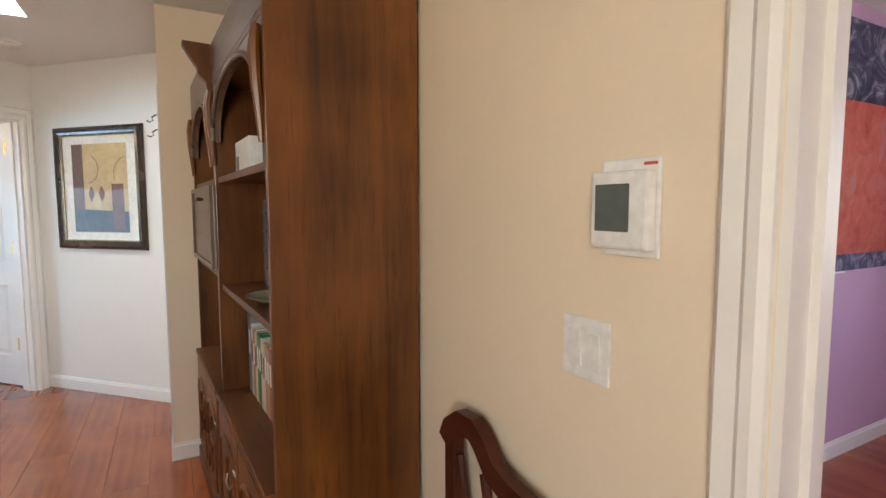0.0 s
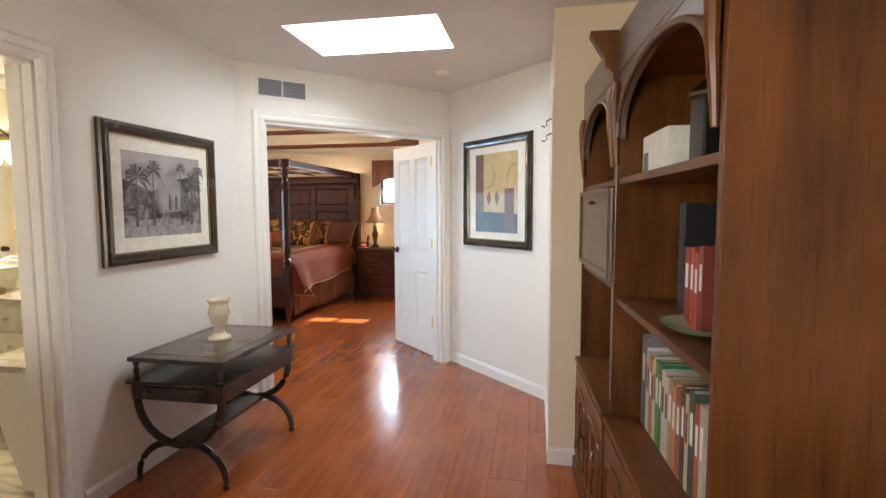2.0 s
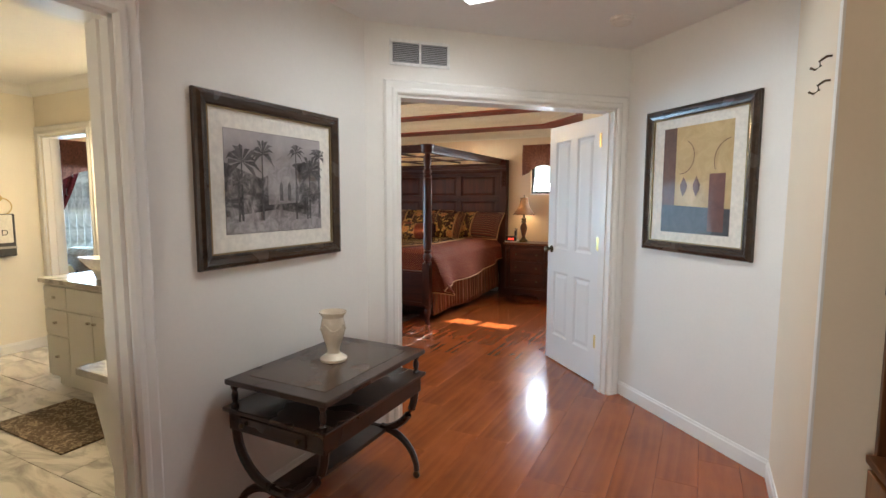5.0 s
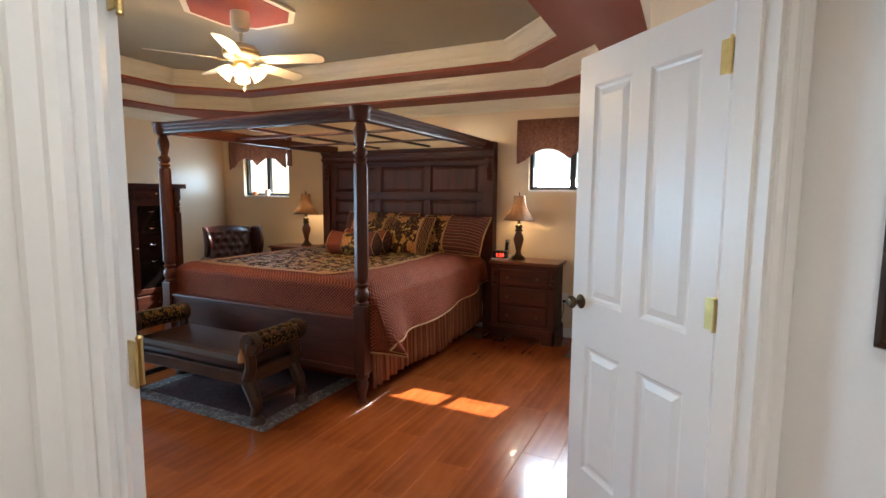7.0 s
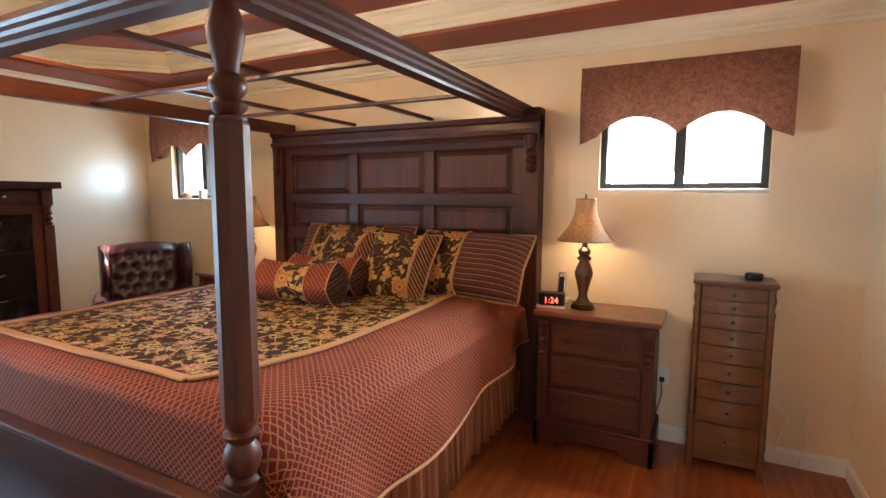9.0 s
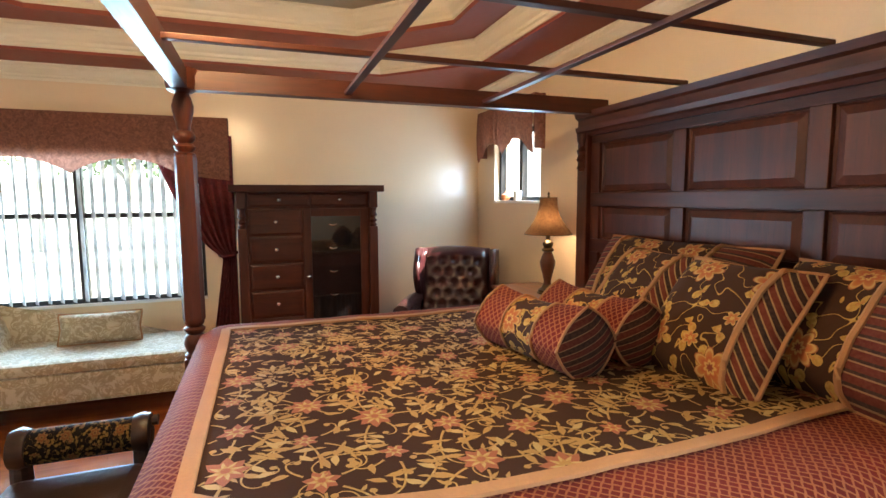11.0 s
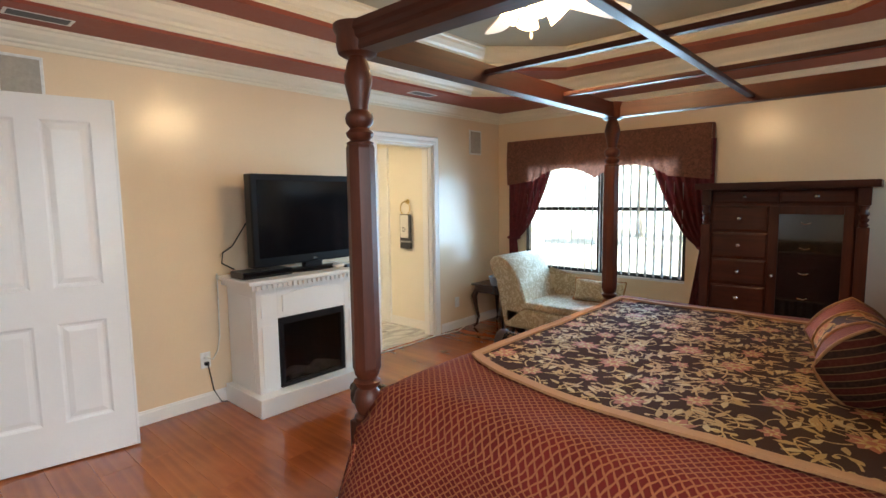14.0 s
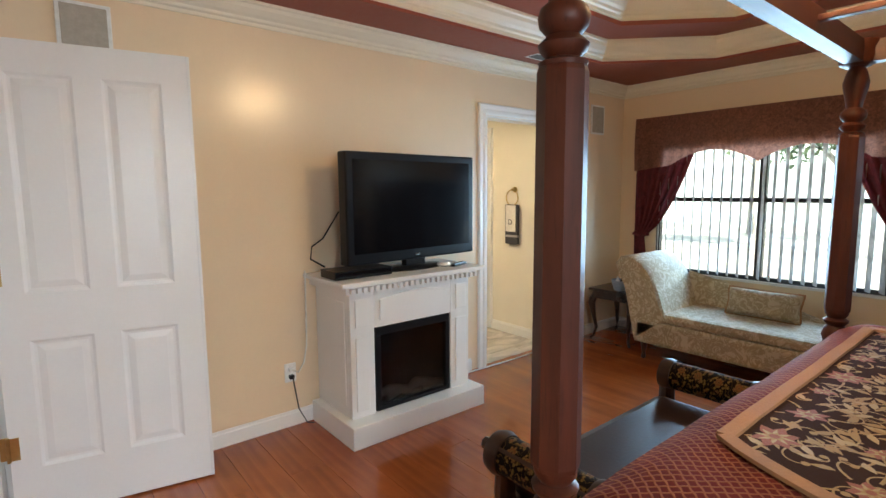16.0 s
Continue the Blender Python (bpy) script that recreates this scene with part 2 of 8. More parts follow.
def mesh_of(name, bm, material, smooth=False):
    bmesh.ops.recalc_face_normals(bm, faces=bm.faces)
    if smooth:
        for f in bm.faces:
            f.smooth = True
        for e in bm.edges:
            if len(e.link_faces) == 2 and e.calc_face_angle(0) > 0.6:
                e.smooth = False
    me = bpy.data.meshes.new(name)
    bm.to_mesh(me)
    bm.free()
    me.materials.append(material)
    return me


def part(name, bm, material, parent, label="", smooth=False):
    ob = new(name, mesh_of(name, bm, material, smooth))
    ob.parent = parent
    if label:
        ob["label"] = label
    return ob


def thing(name, label, category, at=(0, 0, 0), turn=0.0, group=""):
    ob = new(name)
    ob.empty_display_size = 0.1
    ob.matrix_basis = pose(*at, 0, 0, turn)
    return tagged(ob, label, category, group)


def solid(name, bm, material, label, category, at=None, turn=0.0, smooth=False, group=""):
    ob = new(name, mesh_of(name, bm, material, smooth))
    if at:
        ob.matrix_basis = pose(*at, 0, 0, turn)
    return tagged(ob, label, category, group)


def setting(name, bm, material, label, category="", smooth=False):
    ob = new(name, mesh_of(name, bm, material, smooth))
    return tagged(ob, label, category or name.split("_")[0], kind="structure")


def wall_run(bm, a, b, thick, z0, z1, holes=()):
    """A wall from plan point a to b; its room face lies on a-b, its body to the right. Holes: (s0, s1, bottom, top)."""
    a, b = Vector(a), Vector(b)
    d = (b - a).normalized()
    n = Vector((d.y, -d.x))
    length = (b - a).length

    def piece(s0, s1, lo, hi):
        if s1 - s0 > 1e-4 and hi - lo > 1e-4:
            p = [a + d * s0, a + d * s0 + n * thick, a + d * s1 + n * thick, a + d * s1]
            prism(bm, [(q.x, q.y) for q in p], lo, hi)

    s = 0.0
    for s0, s1, lo, hi in sorted(holes):
        piece(s, s0, z0, z1)
        piece(s0, s1, z0, lo)
        piece(s0, s1, hi, z1)
        s = s1
    piece(s, length, z0, z1)
    return bm


# ---- the plan ----
HALL_Z, BED_Z = 2.455, 2.42
EASTW = 0.92                                   # east hall wall
A, B = (-1.94, 3.30), (-0.63, 4.61)            # hall ends of the double-door wall
SOUTH, NORTH, WEST, EAST = 3.48, 8.06, -6.80, -1.08   # bedroom faces
DIAG = math.sqrt(0.5)
T = 0.13

# hall
bm = wall_run(bmesh.new(), (-1.94, 3.30), (-1.94, -1.5), T, 0, HALL_Z, ((3.30 - 1.86, 3.30 - 1.10, 0, 2.04),))
setting("wall_hall_west", moved(bm, pose(0, 0, 0)), M["wall_hall"], "off-white painted hall wall with a bathroom doorway")
bm = wall_run(bmesh.new(), B, A, T, 0, 2.75, ((1.853 - 1.745, 1.853 - 0.20, 0, 2.045),))
setting("wall_double_door", bm, M["wall_hall"], "off-white angled wall with the bedroom's double doorway")
bm = wall_run(bmesh.new(), (0.32, 3.66), B, T, 0, 2.75)
setting("wall_hall_picture", bm, M["wall_hall"], "off-white angled wall with a framed picture")
bm = prism(bmesh.new(), [(0.223, 2.815), (EASTW, 2.815), (EASTW, 4.2), (0.223, 4.2)], 0, HALL_Z)
setting("wall_stub", bm, M["wall_warm_tint"], "end of a short wall beside the bookcase, tinted cream for warm light")
bm = wall_run(bmesh.new(), (EASTW, -1.5), (EASTW, 2.95), 0.09, 0, HALL_Z, ((0.62, 1.57, 0, 2.04),))
setting("wall_hall_east", bm, M["wall_warm_tint"], "hall wall behind the bookcase with a doorway, tinted cream for warm light")
# Unseen wall; its opening is made up to go with the south fill.
bm = wall_run(bmesh.new(), (-1.94, -1.5), (EASTW, -1.5), T, 0, HALL_Z, ((0.6, 1.5, 0.9, 2.1),))
setting("wall_hall_south", bm, M["wall_hall"], "off-white hall wall that closes the hall")
# purple room
bm = wall_run(bmesh.new(), (1.01, 1.10), (4.2, 1.10), -T, 0, HALL_Z)
# This far side is unseen; the opening is made up for the room's fill.
wall_run(bm, (4.2, 1.10), (4.2, -2.2), -T, 0, HALL_Z, ((1.0, 2.4, 0.9, 2.0),))
wall_run(bm, (4.2, -2.2), (1.01, -2.2), -T, 0, HALL_Z)
setting("wall_purple_room", bm, M["wall_purple"], "mauve purple painted walls of the next room")
bm = blk(0.98, 4.2, -2.2, 1.10, HALL_Z, HALL_Z + 0.1)
setting("ceiling_purple_room", bm, M["ceil"], "white ceiling of the purple room")
# hall ceiling with the skylight's opening
SK = (-1.30, -0.40, 2.78, 3.36)
bm = bmesh.new()
hall_outline = ((-1.94, SK[0], -1.5, 4.7), (SK[1], EASTW, -1.5, 4.7), (SK[0], SK[1], -1.5, SK[2]), (SK[0], SK[1], SK[3], 4.7))
for x0, x1, y0, y1 in hall_outline:
    box(bm, x0, x1, y0, y1, HALL_Z, HALL_Z + 0.04)
for x0, x1, y0, y1 in ((SK[0] - 0.02, SK[0], SK[2], SK[3]), (SK[1], SK[1] + 0.02, SK[2], SK[3]), (SK[0] - 0.02, SK[1] + 0.02, SK[2] - 0.02, SK[2]), (SK[0] - 0.02, SK[1] + 0.02, SK[3], SK[3] + 0.02)):
    box(bm, x0, x1, y0, y1, HALL_Z + 0.04, HALL_Z + 0.38)
setting("ceiling_hall", bm, M["ceil"], "white textured hall ceiling with a skylight opening")
# Daylight behind the milky pane is put into it as emission.
M["diffuser"] = glowing("skylight_pane_glow", (0.93, 0.97, 1.0), 1.3)
setting("window_skylight", blk(SK[0] + 0.002, SK[1] - 0.002, SK[2] + 0.002, SK[3] - 0.002, HALL_Z + 0.30, HALL_Z + 0.32), M["diffuser"], "milky skylight pane, glowing in place of daylight", "skylight")

# bedroom
SE = (SOUTH - 5.24 - T / DIAG, SOUTH)          # where the double-door wall meets the south wall
bm = wall_run(bmesh.new(), (WEST, SOUTH), SE, T, 0, 2.75, ((-WEST - 5.63, -WEST - 4.88, 0, 1.99),))
setting("wall_bedroom_south", bm, M["wall_bed"], "warm beige bedroom wall with the bathroom doorway")
WW = (3.86, 5.62, 0.64, 1.86)                  # west window: y0, y1, z0, z1
bm = wall_run(bmesh.new(), (WEST, NORTH), (WEST, SOUTH), T, 0, 2.75, ((NORTH - WW[1], NORTH - WW[0], WW[2], WW[3]),))
setting("wall_bedroom_west", bm, M["wall_bed"], "warm beige bedroom wall with the large window")
NW1, NW2 = (-2.40, -1.52, 1.50, 2.02), (-6.42, -5.62, 1.415, 2.0)
bm = wall_run(bmesh.new(), (EAST, NORTH), (WEST, NORTH), T, 0, 2.75, ((EAST - NW1[1], EAST - NW1[0], NW1[2], NW1[3]), (EAST - NW2[1], EAST - NW2[0], NW2[2], NW2[3])))
setting("wall_bedroom_north", bm, M["wall_bed"], "warm beige bedroom wall behind the bed with two high windows")
bm = wall_run(bmesh.new(), (EAST, 5.24), (EAST, NORTH), T, 0, 2.75)
wall_run(bm, (-0.68, 4.82), (EAST, 5.24), T, 0, 2.75)
setting("wall_bedroom_east", bm, M["wall_bed"], "warm beige bedroom wall behind the open door leaf")


def octagon(inset, cut):
    x0, x1, y0, y1 = WEST + inset, EAST - inset, SOUTH + inset, NORTH - inset
    return [(x0 + cut, y0), (x1 - cut, y0), (x1, y0 + cut), (x1, y1 - cut), (x1 - cut, y1), (x0 + cut, y1), (x0, y1 - cut), (x0, y0 + cut)]


def ring(bm, outer, inner, z0, z1):
    """A flat octagonal ring slab."""
    n = len(outer)
    for i in range(n):
        j = (i + 1) % n
        prism(bm, [outer[i], outer[j], inner[j], inner[i]], z0, z1)
    return bm


O1, O2 = octagon(0.42, 0.62), octagon(0.74, 0.55)
STEP1, STEP2 = BED_Z + 0.17, BED_Z + 0.36
X0, X1, Y0, Y1 = WEST - 0.05, EAST + 0.6, SOUTH - 0.05, NORTH + 0.05
outer = [(O1[0][0], Y0), (-2.03, Y0), (-0.60, 4.79), (X1, O1[3][1]), (O1[4][0], Y1), (O1[5][0], Y1), (X0, O1[6][1]), (X0, O1[7][1])]
bm = ring(bmesh.new(), outer, O1, BED_Z, BED_Z + 0.03)
for px, py in ((X0, Y0), (X1, Y1), (X0, Y1)):
    i = {(X0, Y0): (7, 0), (X1, Y1): (3, 4), (X0, Y1): (5, 6)}[(px, py)]
    prism(bm, [outer[i[0]], (px, py), outer[i[1]]], BED_Z, BED_Z + 0.03)
ring(bm, octagon(0.40, 0.62), O2, STEP1, STEP1 + 0.03)
setting("ceiling_bedroom_band", bm, M["terracotta"], "terracotta painted bands of the bedroom's stepped ceiling", "ceiling")
setting("ceiling_bedroom", prism(bmesh.new(), octagon(0.70, 0.55), STEP2, STEP2 + 0.03), M["taupe"], "taupe painted top of the bedroom's stepped ceiling", "ceiling")
bm = ring(bmesh.new(), octagon(0.40, 0.62), O1, BED_Z + 0.03, STEP1)
ring(bm, octagon(0.72, 0.55), O2, STEP1 + 0.03, STEP2)
setting("ceiling_bedroom_risers", bm, M["cream"], "cream risers of the stepped ceiling", "ceiling")


def crown(outline, z_top, drop, reach, name, closed=True):
    """A stepped cove moulding that hangs below z_top along an outline, projecting inwards."""
    s = [(0, 0), (reach, 0), (reach, -0.12 * drop), (0.86 * reach, -0.18 * drop), (0.8 * reach, -0.34 * drop), (0.55 * reach, -0.56 * drop), (0.34 * reach, -0.66 * drop), (0.3 * reach, -0.78 * drop), (0.14 * reach, -0.84 * drop), (0.14 * reach, -drop), (0, -drop)]
    return setting(name, sweep([(x, y, z_top) for x, y in outline], [(-a, b) for a, b in s], closed), M["cream"], "cream stepped crown moulding", "moulding")


crown(O1, STEP1 - 0.001, 0.15, 0.075, "trim_tray_lower")
crown(O2, STEP2 - 0.001, 0.15, 0.085, "trim_tray_upper")
SEB = (SE[0], SOUTH)
bed_outline = [(WEST, SOUTH), SEB, (-0.77, 4.655), (-0.72, 4.86), (EAST, 5.24), (EAST, NORTH), (WEST, NORTH)]
crown(bed_outline, BED_Z - 0.001, 0.11, 0.09, "trim_crown_bedroom")

# bathroom
BW, BN = -5.72, SOUTH - T
bm = wall_run(bmesh.new(), (BW, -0.6), (BW, BN), -0.1, 0, 2.45)
wall_run(bm, (BW, -0.6), (-2.07, -0.6), 0.1, 0, 2.45)
setting("wall_bath", bm, M["wall_bath"], "cream painted bathroom walls")
bm = wall_run(bmesh.new(), (-2.072, BN - 0.004), (BW, BN - 0.004), 0.003, 0, 2.45, ((-2.072 + 4.88, -2.072 + 5.63, 0, 1.99),))
wall_run(bm, (-2.074, -0.6), (-2.074, BN), 0.003, 0, 2.45, ((1.10 + 0.6, 1.86 + 0.6, 0, 2.04),))
setting("wall_bath_lining", bm, M["wall_bath"], "cream painted bathroom side of two walls", "wall")
setting("ceiling_bath", blk(BW, -2.07, -0.6, BN, 2.44, 2.5), M["ceil"], "cream bathroom ceiling")
setting("trim_crown_bath", sweep([(BW, -0.6, 2.44), (BW, BN, 2.44), (-2.07, BN, 2.44)], [(0, 0), (0.08, 0), (0.07, -0.03), (0.02, -0.08), (0, -0.09)]), M["trim"], "white bathroom crown moulding", "moulding")

# floors
setting("floor", blk(-7.0, 4.4, -2.4, 8.1, -0.1, -0.006), M["mahogany"], "dark base under the wooden planks")

# ---- doors, casings and skirting ----
CASING = [(0, 0), (0.085, 0), (0.085, 0.010), (0.072, 0.020), (0.040, 0.016), (0.030, 0.022), (0.012, 0.022), (0.0, 0.012)]


def casing(name, a, b, top, n, wide=1.0):
    """Moulded door casing on one wall face, round an opening from plan point a to b; n points into the room."""
    a, b, n = Vector((*a, 0)), Vector((*b, 0)), Vector((*n, 0))
    d = (b - a).normalized()
    bm = bmesh.new()
    path = [a, a + Vector((0, 0, top)), b + Vector((0, 0, top)), b]
    outs = [-d, (-d + Vector((0, 0, 1))), (d + Vector((0, 0, 1))), d]
    rings = [[bm.verts.new(p + o * (s * wide + 0.004) + n * h) for s, h in CASING] for p, o in zip(path, outs)]
    for r, q in zip(rings, rings[1:]):
        for j in range(len(CASING)):
            bm.faces.new((r[j], r[(j + 1) % len(CASING)], q[(j + 1) % len(CASING)], q[j]))
    bm.faces.new(rings[0][::-1]), bm.faces.new(rings[-1])
    return setting(name, bm, M["trim"], "white moulded door casing", "trim")


def jamb(name, a, b, top, n, depth):
    """Flat lining inside an opening, through the wall's depth, with a door stop."""
    a, b, n = Vector((*a, 0)), Vector((*b, 0)), Vector((*n, 0))
    d = (b - a).normalized()
    bm = bmesh.new()

    def slab(p, q, lo, hi, near, far):
        pl = [p + n * near, q + n * near, q + n * far, p + n * far]
        prism(bm, [(v.x, v.y) for v in pl], lo, hi)

    for p, s in ((a, 1), (b, -1)):
        slab(p - d * 0.001 * s, p + d * 0.014 * s, 0, top, 0.001, -depth - 0.001)
        slab(p + d * 0.014 * s, p + d * 0.026 * s, 0, top - 0.014, -0.045, -0.075)
    slab(a, b, top - 0.014, top + 0.001, 0.001, -depth - 0.001)
    return setting(name, bm, M["trim"], "white door jamb lining", "trim")


def skirting(name, runs, material):
    """Baseboard with a stepped top along plan runs; the room lies to the left of each run."""
    sec = [(0, 0), (0, 0.095), (-0.006, 0.095), (-0.009, 0.082), (-0.013, 0.076), (-0.013, 0.0)]
    bm = bmesh.new()
    for run in runs:
        sweep([(x, y, 0.001) for x, y in run], sec, bm=bm)
    return setting(name, bm, material, "white painted baseboard", "baseboard")


def on_wall(s, off=0.0):
    """A plan point s metres from corner A along the double-door wall."""
    return (A[0] + s * DIAG + off * DIAG, A[1] + s * DIAG - off * DIAG)


N_DOOR = (DIAG, -DIAG)
casing("trim_double_door_hall", on_wall(0.20), on_wall(1.745), 2.045, N_DOOR)
jamb("trim_double_door_jamb", on_wall(0.20), on_wall(1.745), 2.045, N_DOOR, T)
casing("trim_double_door_bedroom", on_wall(0.20, -T), on_wall(1.745, -T), 2.045, (-DIAG, DIAG))
casing("trim_bath_door_hall", (-1.94, 1.10), (-1.94, 1.86), 2.04, (1, 0))
jamb("trim_bath_door_jamb", (-1.94, 1.10), (-1.94, 1.86), 2.04, (1, 0), T)
casing("trim_bath_door_inner", (-2.072, 1.10), (-2.072, 1.86), 2.04, (-1, 0))
casing("trim_bath_door_bedroom", (-5.63, SOUTH), (-4.88, SOUTH), 1.99, (0, 1))
jamb("trim_bath_bedroom_jamb", (-5.63, SOUTH), (-4.88, SOUTH), 1.99, (0, 1), T)
casing("trim_bedroom_door_bath", (-5.63, BN - 0.007), (-4.88, BN - 0.007), 1.99, (0, -1))
casing("trim_purple_door", (EASTW, -0.88), (EASTW, 0.07), 2.04, (-1, 0), 0.85)
jamb("trim_purple_door_jamb", (EASTW, -0.88), (EASTW, 0.07), 2.04, (-1, 0), 0.09)
skirting("baseboard_hall", (((-1.94, 0.99), (-1.94, -1.5)), (A, (-1.94, 1.97)), (on_wall(0.09), A), ((0.223, 3.757), B, on_wall(1.84)), ((EASTW, 2.815), (0.223, 2.815), (0.223, 3.74)), ((EASTW, 0.15), (EASTW, 1.00))), M["trim"])
skirting("baseboard_bedroom", (((-4.72, SOUTH), SE), ((WEST, NORTH), (WEST, SOUTH), (-5.74, SOUTH)), ((-0.70, 4.84), (EAST, 5.24), (EAST, NORTH), (WEST, NORTH))), M["trim"])
skirting("baseboard_bath", (((-2.08, BN - 0.008), (-4.72, BN - 0.008)), ((BW, BN), (BW, -0.6))), M["trim"])
skirting("baseboard_purple", (((4.2, 1.10), (1.01, 1.10)),), M["trim"])


def panel_door(name, w, h, label, at, turn, knob_side=1, hinges=True, knob=True):
    """A moulded four-panel door leaf, hinged at its origin and reaching along x."""
    door = tagged(thing(name, label, "door", at, turn), kind="structure")
    t = 0.035
    bm = bmesh.new()
    st, mid = 0.105, 0.10
    cols = ((st, w / 2 - mid / 2), (w / 2 + mid / 2, w - st))
    rows = ((0.24, 0.80), (1.00, h - 0.13))
    xs = [0, cols[0][0], cols[0][1], cols[1][0], cols[1][1], w]
    zs = [0.01, rows[0][0], rows[0][1], rows[1][0], rows[1][1], h]
    for side in (-1, 1):
        y = side * t / 2
        for i in range(5):
            for j in range(5):
                x0, x1, z0, z1 = xs[i], xs[i + 1], zs[j], zs[j + 1]
                if i in (1, 3) and j in (1, 3):
                    loops = []
                    for inset, deep in ((0, 0), (0.012, 0.009), (0.022, 0.011), (0.05, 0.003)):
                        yy = y - side * deep
                        loops.append([bm.verts.new(c) for c in ((x0 + inset, yy, z0 + inset), (x1 - inset, yy, z0 + inset), (x1 - inset, yy, z1 - inset), (x0 + inset, yy, z1 - inset))])
                    for p, q in zip(loops, loops[1:]):
                        for k in range(4):
                            bm.faces.new((p[k], p[(k + 1) % 4], q[(k + 1) % 4], q[k]))
                    bm.faces.new(loops[-1])
                else:
                    bm.faces.new([bm.verts.new(c) for c in ((x0, y, z0), (x1, y, z0), (x1, y, z1), (x0, y, z1))])
    for x in (0, w):
        bm.faces.new([bm.verts.new(c) for c in ((x, -t / 2, 0.01), (x, t / 2, 0.01), (x, t / 2, h), (x, -t / 2, h))])
    for z in (0.01, h):
        bm.faces.new([bm.verts.new(c) for c in ((0, -t / 2, z), (w, -t / 2, z), (w, t / 2, z), (0, t / 2, z))])
    bmesh.ops.remove_doubles(bm, verts=bm.verts, dist=1e-5)
    part("leaf", bm, M["door"], door)
    if hinges:
        for z in (0.34, 1.09, 1.86):
            b = blk(-0.034, 0.0, -0.004, 0.002, z - 0.05, z + 0.05, 0.001)
            box(b, 0.002, 0.036, knob_side * t / 2 - 0.0015, knob_side * t / 2 + 0.002, z - 0.05, z + 0.05)
            lathe([(0.007, -0.054), (0.008, -0.05), (0.007, -0.046), (0.007, 0.046), (0.008, 0.05), (0.005, 0.056)], 10, b, (-0.002, knob_side * (t / 2 + 0.004), z))
            part("hinge", b, M["brass"], door, "worn brass butt hinge")
    if knob:
        for side in (-1, 1):
            b = lathe([(0.030, 0), (0.032, 0.004), (0.028, 0.008), (0.012, 0.012), (0.011, 0.03), (0.02, 0.036), (0.027, 0.046), (0.027, 0.056), (0.018, 0.066), (0.002, 0.069)], 20)
            moved(b, pose(w - 0.065, side * t / 2, 0.99, -90 * side))
            part("knob", b, M["bronze"], door, "round antique brass knob", True)
    return door


panel_door("door_1", 0.765, 2.035, "white four-panel door leaf standing half open", (-0.80, 4.69, 0), 134.5, 1)
panel_door("door_2", 0.765, 2.035, "white four-panel door leaf folded back beside the wall", (-1.96, 3.60, 0), 169.5, -1, True, False)
astragal = part("astragal", blk(0.765, 0.778, -0.025, 0.012, 0.012, 2.033, 0.002), M["door"], bpy.data.objects["door_2"], "thin white meeting strip")

# ---- hall: wall and ceiling fittings ----
M["register"] = plain("register_dark", (0.06, 0.065, 0.07), 0.5)
M["register_slat"] = plain("register_slat_grey", (0.42, 0.43, 0.45), 0.4)


def vent(name, w, h, at, m, label, slats=10, halves=2, back="register"):
    """A louvred air register that lies in its local x-z plane and faces -y."""
    v = tagged(thing(name, label, "air vent"))
    v.matrix_basis = m
    part("backing", blk(-w / 2, w / 2, -0.002, 0.0, -h / 2, h / 2), M[back], v)
    f = 0.018
    b = blk(-w / 2 - f, w / 2 + f, -0.010, 0, h / 2, h / 2 + f, 0.003)
    for a in ((-w / 2 - f, w / 2 + f, -0.010, 0, -h / 2 - f, -h / 2), (-w / 2 - f, -w / 2, -0.010, 0, -h / 2, h / 2), (w / 2, w / 2 + f, -0.010, 0, -h / 2, h / 2)):
        box(b, *a, 0.003)
    for i in range(1, halves):
        x = -w / 2 + w * i / halves
        box(b, x - 0.006, x + 0.006, -0.010, 0, -h / 2, h / 2)
    part("frame", b, M["white"], v)
    for i in range(slats):
        z = -h / 2 + h * (i + 0.5) / slats
        b = moved(blk(-w / 2, w / 2, -0.0008, 0.0008, -h / slats * 0.45, h / slats * 0.45), pose(0, -0.006, z, -38))
        part("slat", b, M["register_slat"], v)
    return v


def wall_pose(x, y, z, face):
    """A pose on a wall whose room side lies towards the plan angle face (degrees)."""
    return pose(x, y, z, 0, 0, face + 90)


vent("wall_vent", 0.34, 0.115, None, wall_pose(*on_wall(0.335, 0.001), 2.293, -45), "white louvred air vent above the double door", 11)
det = thing("smoke_detector", "round cream smoke detector on the hall ceiling", "smoke detector", (-0.60, 3.92, HALL_Z))
part("base", lathe([(0.065, 0.0), (0.065, -0.012), (0.060, -0.014)][::-1], 28), M["sheet"], det, "", True)
part("cover", lathe([(0.012, -0.040), (0.045, -0.038), (0.056, -0.030), (0.058, -0.015)], 28), M["sheet"], det, "", True)


